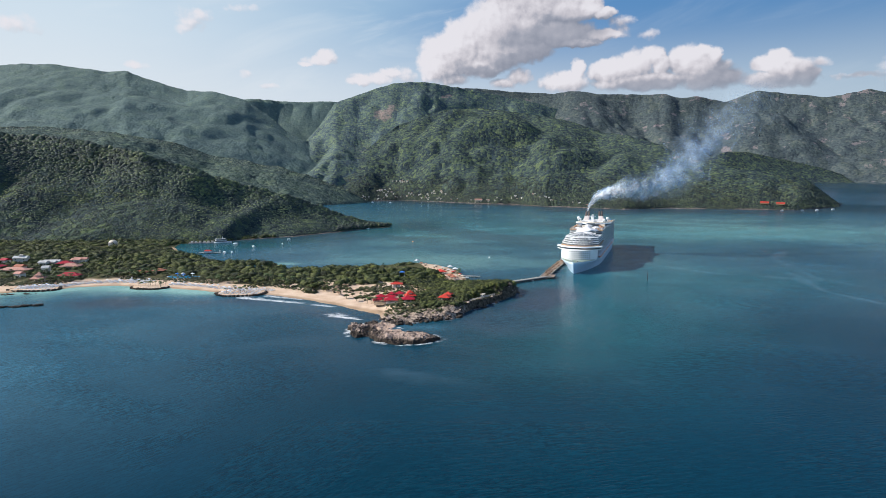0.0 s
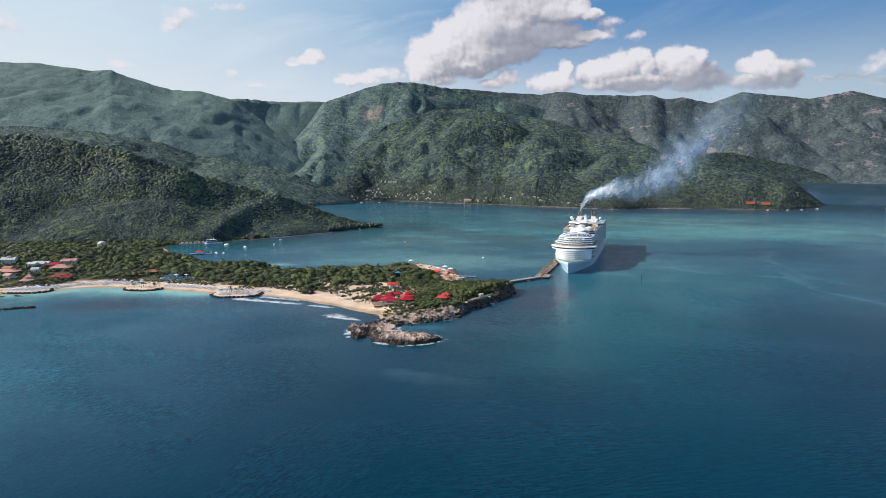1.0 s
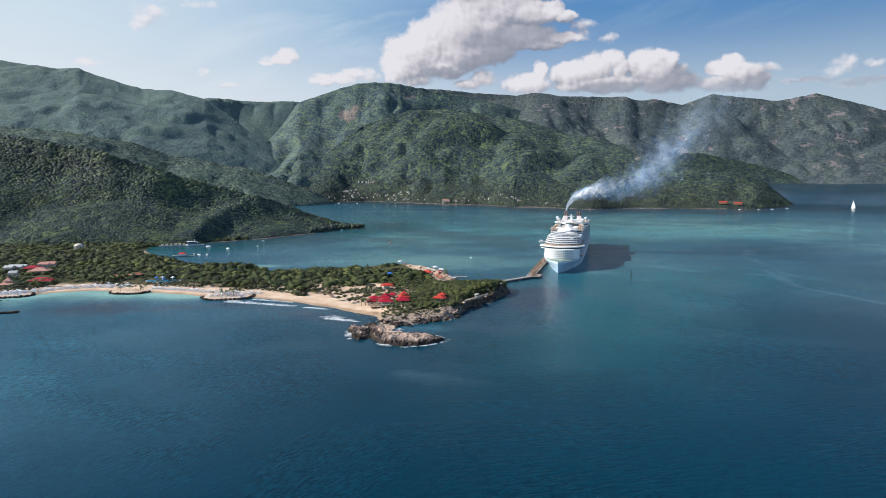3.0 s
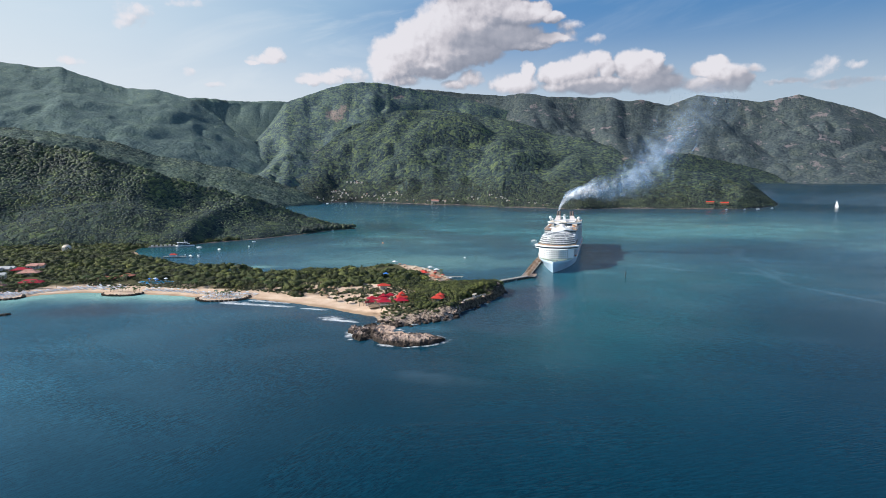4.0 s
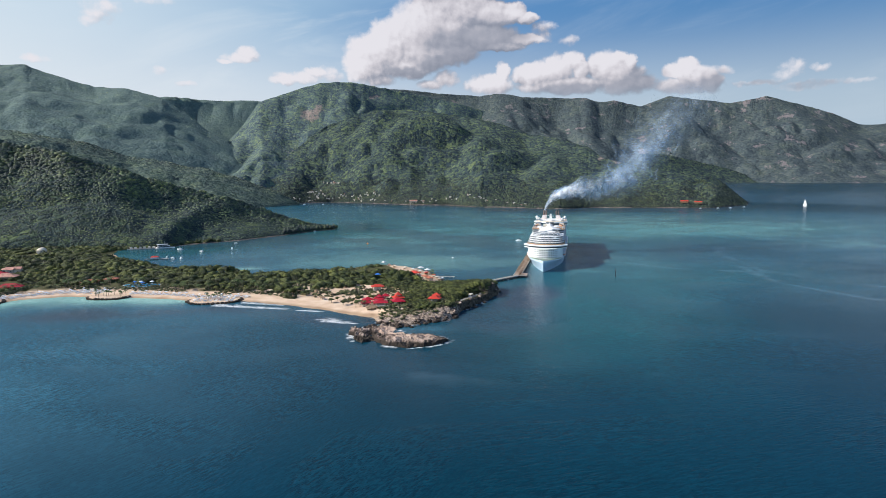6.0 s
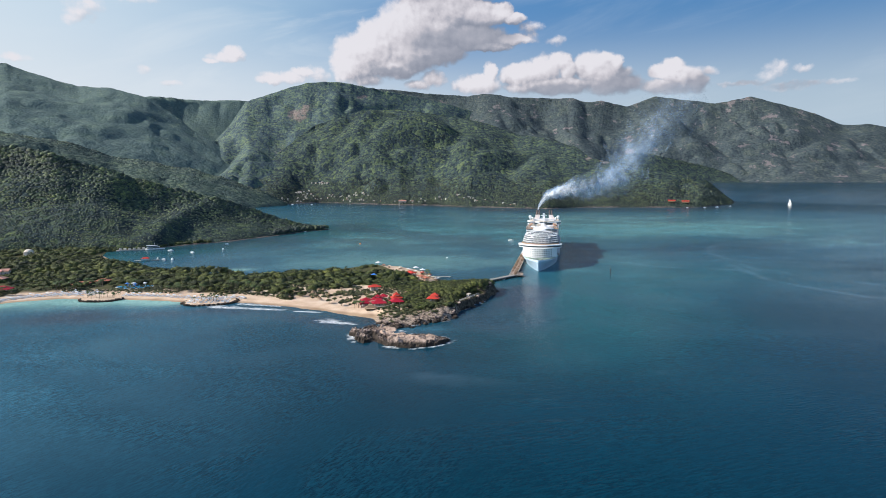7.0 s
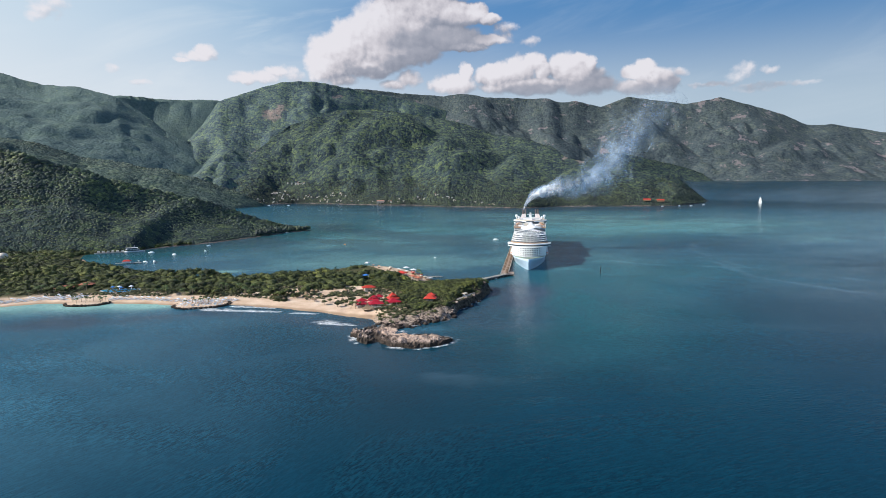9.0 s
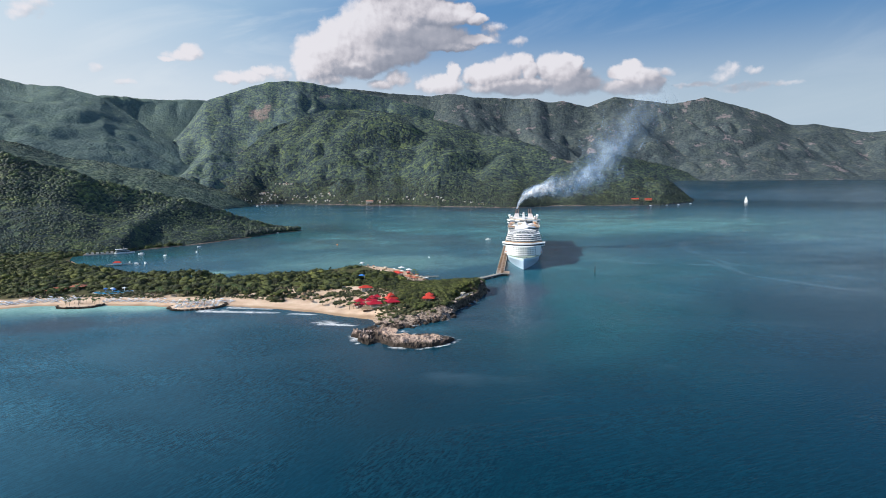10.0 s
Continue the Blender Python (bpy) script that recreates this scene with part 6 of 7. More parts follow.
for name, pts in (("mainsail", ((0, 1.6, 5), (0, 1.6, 30), (3, -10, 5))), ("jib", ((0, 2.6, 28), (0, 13.5, 3), (1.6, 4, 4.5)))):
    bm = bmesh.new()
    v = [bm.verts.new(p) for p in pts]
    bm.faces.new(v)
    r = bmesh.ops.extrude_face_region(bm, geom=bm.faces[:])
    bmesh.ops.translate(bm, verts=[q for q in r["geom"] if isinstance(q, bmesh.types.BMVert)], vec=(0.15, 0.05, 0))
    part(name, bm, WHITE, yacht, "white sail")
part("cabin", box(bmesh.new(), -1.6, 1.6, -6, 4, 2.6, 3.8, 0.3), WHITE, yacht)


# ---- buildings ----
def hip(w, d, base, rise, eave=1.1, flare=0.45, ridge=None):
    """Rings of a hipped roof with a slight flare."""
    hw, hd = w / 2 + eave, d / 2 + eave
    rw = max(0.06, (hw - hd) * 0.8 if ridge is None else ridge)

    def ring(x, y, z):
        return [(-x, -y, z), (x, -y, z), (x, y, z), (-x, y, z)]
    mw, md = rw + (hw - rw) * (1 - flare - 0.08), hd * (1 - flare - 0.08)
    return [ring(hw, hd, base - 0.25), ring(hw, hd, base), ring(mw, md, base + rise * flare), ring(rw, 0.06, base + rise)]


def pavilion(x, y, turn, w, d, wall, rise, roof, label, tiers=1, group="red pavilions on the point"):
    """An open pavilion: floor, posts, inner walls, and a hipped roof in one or two tiers."""
    z, rise = ground_z(x, y), rise * 0.78
    p = thing("pavilion", pose(x, y, z, 0, 0, turn), label, "pavilion", group)
    part("floor", box(bmesh.new(), -w / 2, w / 2, -d / 2, d / 2, -1.5, 0.35), CONCRETE, p)
    for sx in (-1, 0, 1):
        for sy in (-1, 1):
            px_, py_ = sx * (w / 2 - 0.5), sy * (d / 2 - 0.5)
            part("post", box(bmesh.new(), px_ - 0.18, px_ + 0.18, py_ - 0.18, py_ + 0.18, 0.35, wall), TIMBER, p)
    part("inner_wall", box(bmesh.new(), -w * 0.3, w * 0.3, -d * 0.2, d * 0.25, 0.35, wall * 0.8), PLASTER, p, "plastered inner walls")
    if tiers == 1:
        part("roof", loft(bmesh.new(), hip(w, d, wall, rise)), roof, p)
    else:
        part("roof", loft(bmesh.new(), hip(w, d, wall, rise * 0.55, ridge=w * 0.25)), roof, p)
        part("upper_roof", loft(bmesh.new(), hip(w * 0.45, d * 0.45, wall + rise * 0.55, rise * 0.5, 0.9)), roof, p)
        part("lantern", box(bmesh.new(), -w * 0.2, w * 0.2, -d * 0.2, d * 0.2, wall + rise * 0.2, wall + rise * 0.55), PLASTER, p)
    return p


GROYNES = ((-455, 615, 10, 24, 15, "broad rock-edged groyne crowded with white sunshades"), (-339, 629, -2, 19, 11, "rock-edged sand groyne planted with palms"), (-226, 600, 8, 24, 15, "rock-edged groyne covered with sun loungers"))


def ground_z(x, y):
    for gx, gy, turn, rx, ry, _ in GROYNES:
        if ((x - gx) / rx) ** 2 + ((y - gy) / ry) ** 2 < 0.8:
            return 1.7
    return float(land_height(np.array([x]), np.array([y]))[0])


for row in ((-76, 553, 8, 8, 8, 3.2, 3.2, RED_ROOF, "red hip-roofed beach kiosk with open sides", 1), (-75, 567, 12, 8, 7, 3.2, 3.0, RED_ROOF, "small red pavilion behind the kiosk", 1),
            (-64, 565, -10, 9, 8, 4.2, 5.0, RED_ROOF, "bright red two-tiered beach pavilion", 2), (-63, 549, 4, 12, 9, 3.4, 3.6, RED_ROOF, "wide red-roofed beach bar", 1),
            (-46, 564, 14, 9, 9, 4.4, 6.5, ORANGE_ROOF, "tall orange-red two-tiered pavilion", 2), (-47, 549, 8, 11, 9, 3.4, 3.8, RED_ROOF, "red-roofed open dining pavilion", 1), (-58, 581, -4, 6, 5, 3.4, 2.8, RED_ROOF, "small red pavilion under the trees", 1),
            (-66, 628, 3, 12, 7, 4.6, 2.6, ORANGE_ROOF, "long orange-red roofed pavilion before the trees", 1), (-12, 552, -18, 9.5, 7.5, 3.8, 3.4, ORANGE_ROOF, "orange hip-roofed house on the knoll", 1), (-9, 566, -18, 6, 5, 3.8, 2.8, ORANGE_ROOF, "small orange-roofed annex on the knoll", 1),
            (-20, 728, -66, 15, 6, 3.2, 2.2, ORANGE_ROOF, "long orange-roofed landing hall", 1), (-9, 702, -70, 9, 6, 3.0, 2.2, TILE_ROOF, "brown-roofed hall at the landing", 1), (-5, 689, -70, 7, 5, 3.0, 2.0, TILE_ROOF, "small tiled kiosk at the landing", 1)):
    pavilion(*row)
for row in ((-457, 674, 6, 22, 9, 3.6, 4.2, RED_ROOF, "long red-roofed beach hall", 1), (-478, 652, 10, 14, 11, 3.4, 8.5, PINK_ROOF, "pink tent-roofed bar on the beach", 2), (-549, 708, 4, 34, 12, 4, 4, PINK_ROOF, "long faded pink-roofed market hall", 1),
            (-500, 741, 8, 22, 12, 4.2, 5, PINK_ROOF, "broad terracotta-roofed hall among palms", 1), (-524, 765, 12, 18, 10, 4, 4, RED_ROOF, "red-roofed hall near the hill foot", 1),
            (-387, 698, 4, 15, 9, 3.4, 3.2, TILE_ROOF, "brown tile-roofed beach house", 1), (-372, 716, 4, 13, 8, 3.4, 3.0, TILE_ROOF, "low tile-roofed hut under trees", 1), (-600, 735, 2, 30, 12, 4, 4, RED_ROOF, "wide red-roofed hall at the town edge", 1)):
    pavilion(*row, group="resort halls behind the beach")


def house_on(x, y, z, turn, w, d, h, roof, label, name="house", group="village houses round the bay", wall=None, storeys=1):
    """A plain house: walls, gabled roof, door and windows."""
    b = thing(name, pose(x, y, z, 0, 0, turn), label, "house", group)
    part("wall", box(bmesh.new(), -w / 2, w / 2, -d / 2, d / 2, -4, h), wall or PLASTER, b)
    e = 0.7

    def ring(yy, zz):
        return [(-w / 2 - e, -yy, zz), (w / 2 + e, -yy, zz), (w / 2 + e, yy, zz), (-w / 2 - e, yy, zz)]
    part("roof", loft(bmesh.new(), [ring(d / 2 + e, h - 0.2), ring(d / 2 + e, h + 0.1), ring(0.1, h + d * 0.28)]), roof, b)
    part("door", box(bmesh.new(), -0.6, 0.6, -d / 2 - 0.08, -d / 2 + 0.1, 0, 2.1), TIMBER, b)
    for k in range(storeys):
        for sx in (-1, 1):
            part("window", box(bmesh.new(), sx * w * 0.3 - 0.7, sx * w * 0.3 + 0.7, -d / 2 - 0.06, -d / 2 + 0.1, 1.0 + 3 * k, 2.2 + 3 * k), DARK_OPENING, b)
    return b


def grid_place(grid, az, s):
    """A place on a mountain side, by azimuth and share of the way up."""
    X, Y, Z = grid
    A_ = np.degrees(np.arctan2(X[1] - HUB[0], Y[1] - HUB[1]))
    j = int(np.argmin(np.abs(A_ - az)))
    i = 1 + int(round(s * (X.shape[0] - 4)))
    return float(X[i, j]), float(Y[i, j]), float(Z[i, j])


def climb(grid, az, up):
    """Share of the way up a mountain side at which it shows at an elevation seen from the middle of the path."""
    X, Y, Z = grid
    A_ = np.degrees(np.arctan2(X[1] - HUB[0], Y[1] - HUB[1]))
    j = int(np.argmin(np.abs(A_ - az)))
    seen = np.degrees(np.arctan2(Z[1:-2, j] - EYE_Z, np.hypot(X[1:-2, j] - HUB[0], Y[1:-2, j] - HUB[1])))
    return float(np.argmax(seen > up)) / (X.shape[0] - 4)


rnd = random.Random(21)
roofs = (TIN, TIN, CONCRETE, TIN, PINK_ROOF, CONCRETE)
# hamlets on the slope: azimuth, elevation, and the spread of both, in degrees
CLUSTERS = ((-6.4, -1.35, 0.35, 0.08), (-4.7, -0.42, 0.4, 0.05), (-6.8, -1.85, 0.9, 0.08), (-1.8, -1.72, 0.5, 0.08), (-0.4, -1.5, 0.6, 0.14), (-4.7, -0.45, 0.35, 0.06), (-6.2, -1.5, 0.5, 0.1))
for k in range(112):
    if k < 40:
        az, s = rnd.uniform(-11.5, 1.0), rnd.uniform(0.004, 0.022)
    elif k < 84:
        az, up, da, de = CLUSTERS[k % len(CLUSTERS)]
        az, s = rnd.gauss(az, da), 0.0
        up = rnd.gauss(up, de)
    else:
        az, s = rnd.uniform(1.5, 14), rnd.uniform(0.004, 0.016)
    pa, pb = grid_place(main_grid, az, s), grid_place(shoulder_grid, az, s * 1.3)
    x, y, z = pb if az > -2 else max(pa, pb, key=lambda q: q[2])
    if 40 <= k < 84:
        x, y, z = min((grid_place(g, az, climb(g, az, up)) for g in (main_grid, shoulder_grid)), key=lambda q: q[1])
    w, d, h = rnd.uniform(4, 9), rnd.uniform(4, 6), rnd.choice((2.6, 2.8, 3.2, 5.2))
    house_on(x, y, z + (3.4 if 40 <= k < 84 else 1.2), rnd.uniform(-25, 25) - az, w, d, h, rnd.choice(roofs), rnd.choice(("small pale village house with tin roof", "whitewashed village house among trees", "plain village house on the wooded shore")), storeys=2 if h > 5 else 1, wall=rnd.choice((PLASTER, PLASTER, CREAM)) if 40 <= k < 84 else rnd.choice((PLASTER, CONCRETE, TIMBER)))
x, y, z = grid_place(shoulder_grid, 3.0, 0.012)
hotel = house_on(x, y, 2, -3, 34, 16, 17, PINK_ROOF, "four-storey cream hotel on the bay shore", "hotel", "", CREAM, 5)
for k in range(4):
    part("balcony", box(bmesh.new(), -16, 16, -9.4, -8, 3 + 3.6 * k, 3.9 + 3.6 * k), CREAM, hotel)
for az, s in ((28.15, 0.06), (29.3, 0.055)):
    x, y, z = grid_place(shoulder_grid, az, s)
    house_on(x, y, z + 8, -28, 30, 14, 2.6, ORANGE_ROOF, "long orange-roofed villa in the headland trees", "villa", "villas on the headland", TIMBER)

white_house = house_on(-606, 795, 2.5, 10, 17, 10, 6.5, TIN, "large pale two-storey building by the hill", "building", "", PLASTER, 2)
part("tower", box(bmesh.new(), -2, 2, -2, 2, 6, 11, 0.3), PLASTER, white_house)
house_on(-555, 785, 3, 8, 20, 8, 3.0, TIN, "long low pale storehouse with tin roof", "building", "", PLASTER)
house_on(-525, 800, 3, 14, 16, 10, 4, PINK_ROOF, "pale gabled building at the town edge", "building", "", CREAM)
town_rnd = random.Random(44)
for k in range(15):
    x, y = town_rnd.uniform(-670, -506), town_rnd.uniform(668, 800)
    roof, look_of = town_rnd.choice(((PINK_ROOF, "faded pink"), (TILE_ROOF, "brown tile"), (TIN, "grey tin"), (RED_ROOF, "red"), (PLASTER, "pale flat")))
    house_on(x, y, ground_z(x, y) + 0.4, town_rnd.uniform(-15, 20), town_rnd.uniform(7, 14), town_rnd.uniform(6, 9), town_rnd.uniform(3.4, 4.8), roof, "small town house with %s roof among palms" % look_of, "house", "town houses behind the beach", town_rnd.choice((PLASTER, CREAM, CONCRETE)))
dome = thing("dome_tent", pose(-598, 1000, 6), "white dome tent among trees near the cove", "tent")
part("shell", ball(bmesh.new(), (0, 0, 1), 1, 3, (7, 7, 5.4)), CREAM, dome, "", True)
part("porch", box(bmesh.new(), -3, 3, -10, -6, -6, 3, 0.5), CREAM, dome)
blue = thing("canopy", pose(-66, 690, 7.4), "small bright blue canopy above the trees", "canopy")
part("roof", loft(bmesh.new(), hip(6, 4, 2.6, 1.4, 0.3)), BLUE_CLOTH, blue)
for sx in (-2.8, 2.8):
    for sy in (-1.8, 1.8):
        part("post", tube(bmesh.new(), (sx, sy, -10), (sx, sy, 2.7), 0.15, seg=6), STEEL, blue)

# tents and jetty at the landing
for x, y, turn, label in ((-10, 772, 20, "white party tent at the landing"), (-3, 752, 10, "white party tent beside the quay"), (-58, 827, 60, "white tent at the landing's end")):
    tent = thing("party_tent", pose(x, y, 2.4, 0, 0, turn), label, "tent", "white tents at the landing")
    part("roof", loft(bmesh.new(), hip(6, 5, 2.6, 1.8, 0.3, 0.4, 0.1)), WHITE, tent)
    for sx in (-3.4, 3.4):
        for sy in (-2.7, 2.7):
            part("post", tube(bmesh.new(), (sx, sy, -1), (sx, sy, 2.7), 0.12, seg=6), STEEL, tent)
landing_jetty = thing("jetty", pose(14, 716, 0, 0, 0, -8), "small concrete landing jetty on piles", "jetty")
part("deck", box(bmesh.new(), -8, 14, -1.5, 1.5, 1.2, 1.7), CONCRETE, landing_jetty)
for k in range(4):
    part("pile", tube(bmesh.new(), (-3 + 5 * k, 0, -3), (-3 + 5 * k, 0, 1.2), 0.35), CONCRETE, landing_jetty)
terrace = thing("sea_terrace", pose(22, 564, 5.4, 0, 0, 50.2), "pale concrete terrace wall above the cliff", "terrace")
part("deck", box(bmesh.new(), -15, 22, -1.8, 1.8, -5, 0.3), CONCRETE, terrace)
for k in range(11):
    part("baluster", box(bmesh.new(), -14.6 + k * 3.6, -14.0 + k * 3.6, -1.8, -1.4, 0.3, 1.4), CONCRETE, terrace)
part("parapet", box(bmesh.new(), -15, 22, -1.9, -1.4, 1.2, 1.6), CONCRETE, terrace)
house_on(25, 571, 5.6, 50, 3.2, 2.8, 2.3, CREAM, "small white lookout hut on the cliff", "hut", "", WHITE)

# stalls and shades on the landing strip
stall_rnd = random.Random(12)
for k in range(16):
    u = k / 15
    x, y = 8 - 52 * u * u - 8 * u + stall_rnd.uniform(-6, 4), 694 + 118 * u + stall_rnd.uniform(-4, 4)
    w = stall_rnd.uniform(2.2, 4.2)
    roof, colour = stall_rnd.choice(((ORANGE_ROOF, "orange"), (CREAM, "cream"), (TILE_ROOF, "brown"), (WHITE, "white")))
    stall = thing("market_stall", pose(x, y, ground_z(x, y), 0, 0, stall_rnd.uniform(-40, 40)), colour + "-roofed market stall on the sandy landing", "stall", "stalls at the landing")
    part("roof", loft(bmesh.new(), hip(w, w * 0.8, 2.4, 0.9, 0.3)), roof, stall)
    part("counter", box(bmesh.new(), -w * 0.4, w * 0.4, -w * 0.35, -w * 0.2, 0, 1.0, 0.03), TIMBER, stall)
    for sx in (-1, 1):
        for sy in (-1, 1):
            part("post", tube(bmesh.new(), (sx * w * 0.46, sy * w * 0.36, -0.5), (sx * w * 0.46, sy * w * 0.36, 2.5), 0.08, seg=5), TIMBER, stall)

# thatched beach bar at the end of the sand and a paved terrace before the pavilions
bar = thing("beach_bar", pose(-71, 531, ground_z(-71, 531), 0, 0, 8), "low thatched beach bar at the end of the sand", "hut")
part("thatch", loft(bmesh.new(), hip(9, 5, 2.3, 1.7, 0.9, 0.4)), THATCH, bar, "shaggy brown palm thatch")
part("counter", box(bmesh.new(), -3.6, 3.6, -1.9, -1.3, -0.4, 1.1, 0.05), TIMBER, bar)
for sx in (-4, 0, 4):
    for sy in (-2.1, 2.1):
        part("post", tube(bmesh.new(), (sx, sy, -0.6), (sx, sy, 2.4), 0.14, seg=6), TIMBER, bar)
paved = thing("paved_terrace", pose(-55, 541, ground_z(-55, 541), 0, 0, 4), "pale paved terrace with low walls before the red pavilions", "terrace")
part("paving", box(bmesh.new(), -14, 10, -2.2, 2.2, -1.5, 0.25, 0.05), CONCRETE, paved)
part("low_wall", box(bmesh.new(), -14.2, 10.2, -2.6, -2.2, -1.6, 0.95, 0.05), PLASTER, paved)

# splash pool behind the beach
pool = thing("pool", pose(-327, 684, ground_z(-327, 684)), "bright blue splash pool behind the beach", "pool")
turns = np.linspace(0, 2 * math.pi, 33)[:-1]
part("water", prism(bmesh.new(), [(18 * math.cos(a) * (1 + 0.15 * math.sin(3 * a)), 10 * math.sin(a)) for a in turns], -0.4, 0.75), POOL_BLUE, pool)
part("rim", prism(bmesh.new(), [(19.4 * math.cos(a) * (1 + 0.15 * math.sin(3 * a)), 11.2 * math.sin(a)) for a in turns], -0.8, 0.65), CONCRETE, pool)
for x, y, c in ((-8, 3, BLUE_CLOTH), (2, -2, BLUE_CLOTH), (10, 4, WHITE), (-2, 5, WHITE)):
    part("splash_tower", tube(tube(bmesh.new(), (x, y, 0), (x, y, 4), 0.25, seg=6), (x, y, 4), (x, y, 5.2), 2.6, 0.1, 10), c, pool)


# ---- rock groynes, breakwater and boulders ----
def boulder(seed):
    r_ = np.random.RandomState(seed)
    bm = bmesh.new()
    bmesh.ops.create_icosphere(bm, subdivisions=2, radius=1)
    for v in bm.verts:
        v.co *= r_.uniform(0.78, 1.12)
        v.co.z *= 0.7
    me = bpy.data.meshes.new("boulder")
    bm.to_mesh(me)
    bm.free()
    me.materials.append(ROCK)
    return me


BOULDERS = [boulder(s) for s in range(5)]
r_ = random.Random(6)


def groyne(x, y, turn, rx, ry, label):
    g = thing("rock_groyne", pose(x, y, 0, 0, 0, turn), label, "groyne", "rock groynes along the beach")
    out = [(rx * math.cos(a) * (1 + 0.08 * math.sin(3 * a + x)), ry * math.sin(a) * (1 + 0.1 * math.cos(2 * a))) for a in np.linspace(0, 2 * math.pi, 37)[:-1]]
    part("sand_fill", prism(bmesh.new(), out, -2, 1.7), SAND, g, "pale sand fill")
    for k, (px_, py_) in enumerate(out * 2):
        if py_ > ry * 0.55:
            continue
        b = new("boulder", BOULDERS[k % 5])
        b.parent = g
        q = r_.uniform(1.0, 1.09) if k < 36 else r_.uniform(0.98, 1.03)
        b.matrix_basis = Matrix.LocRotScale((px_ * q, py_ * q, r_.uniform(0.0, 1.0)), Euler((0, 0, r_.uniform(0, 6))), (r_.uniform(1.2, 2.2),) * 3)


for row in GROYNES:
    groyne(*row)
wall = thing("breakwater", pose(-410, 531, 0, 0, 0, 22), "low dark breakwater of piled boulders", "breakwater")
for k in range(160):
    b = new("boulder", BOULDERS[k % 5])
    b.parent = wall
    b.matrix_basis = Matrix.LocRotScale((r_.uniform(-80, 18), r_.gauss(0, 1.3), r_.uniform(-0.1, 0.9)), Euler((0, 0, r_.uniform(0, 6))), (r_.uniform(1.1, 2.0),) * 3)
for x, y in ((-446, 590), (-462, 584)):
    reef_and_dark = thing("rock", pose(x, y, 0), "dark rocks breaking the water by the beach", "rock", "rocks off the beach")
    for k in range(9):
        b = new("boulder", BOULDERS[k % 5])
        b.parent = reef_and_dark
        b.matrix_basis = Matrix.LocRotScale((r_.gauss(0, 4), r_.gauss(0, 1.6), 0.1), None, (r_.uniform(0.9, 1.7),) * 3)
for k in range(150):
    i = r_.randrange(len(KNOLL) - 3)
    f = r_.random()
    x, y = KNOLL[i][0] * (1 - f) + KNOLL[i + 1][0] * f, KNOLL[i][1] * (1 - f) + KNOLL[i + 1][1] * f
    x, y = x + r_.gauss(0, 2.5), y + r_.gauss(0, 2.5)
    if x > 4 and k % 3:
        continue
    b = tagged(new("boulder", BOULDERS[k % 5]), "brown weathered boulder on the rocky point", "boulder", "boulders round the point")
    s = r_.uniform(0.9, 2.4)
    b.matrix_world = Matrix.LocRotScale((x, y, max(-0.2, ground_z(x, y)) + 0.2 * s), Euler((r_.uniform(-0.4, 0.4), r_.uniform(-0.4, 0.4), r_.uniform(0, 6))), (s, s, s))


# ---- beach furniture ----
def make_lounger():
    t = thing("sun_lounger", pose(0, 0, 0), "white and blue sun lounger on the sand", "sun lounger", "sun loungers on the beach")
    part("bed", box(bmesh.new(), -0.42, 0.42, -1.1, 0.5, 0.32, 0.46, 0.03), WHITE, t)
    back = part("backrest", box(bmesh.new(), -0.42, 0.42, 0, 0.9, -0.07, 0.07, 0.03), CLOTH, t)
    back.matrix_basis = pose(0, 0.5, 0.42, 38, 0, 0)
    part("frame", box(box(bmesh.new(), -0.45, -0.38, -1.1, 0.6, 0, 0.34), 0.38, 0.45, -1.1, 0.6, 0, 0.34), WHITE, t)
    return t


def make_umbrella(material, label):
    t = thing("beach_umbrella", pose(0, 0, 0), label, "umbrella", "umbrellas on the beach")
    part("pole", tube(bmesh.new(), (0, 0, 0), (0, 0, 2.7), 0.06, seg=6), STEEL, t)
    bm = bmesh.new()
    bmesh.ops.create_cone(bm, cap_ends=True, segments=10, radius1=1.75, radius2=0.05, depth=0.7, matrix=pose(0, 0, 2.55))
    part("shade", bm, material, t)
    return t


def make_thatch():
    t = thing("thatched_shade", pose(0, 0, 0), "round brown thatched shade on a post in the sandy clearing", "shade", "thatched shades in the clearing")
    part("post", tube(bmesh.new(), (0, 0, -0.3), (0, 0, 2.9), 0.09, seg=6), TIMBER, t)
    roof = bmesh.new()
    for z, r0, r1 in ((2.1, 2.0, 1.2), (2.6, 1.35, 0.5), (3.05, 0.7, 0.04)):
        bmesh.ops.create_cone(roof, cap_ends=True, segments=11, radius1=r0, radius2=r1, depth=0.6, matrix=pose(0, 0, z))
    part("thatch", roof, THATCH, t, "brown palm thatch")
    return t


class Planter:
    """Puts the first of a kind in place and copies it from then on."""

    def __init__(self, ob):
        self.ob, self.used = ob, False

    def put(self, x, y, z, turn, size=1.0):
        m = pose(x, y, z, 0, 0, turn)
        if self.used:
            ob = copy_thing(self.ob, m)
        else:
            ob, self.used = self.ob, True
            ob.matrix_world = m
        ob.scale = (size, size, size)


front_line = np.array(FRONT, float)


def shore_y(x):
    return float(np.interp(x, front_line[:, 0], front_line[:, 1]))


spots = []
for x in np.append(np.arange(-468, -352, 7.4), np.arange(-322, -196, 5.6)):
    for k in range(9 if x < -350 else 4):
        if r_.random() < 0.06:
            continue
        spots.append((x + 0.8 * k + r_.uniform(-0.2, 0.2), shore_y(x) + 12 + 1.75 * k + r_.uniform(-0.2, 0.2)))
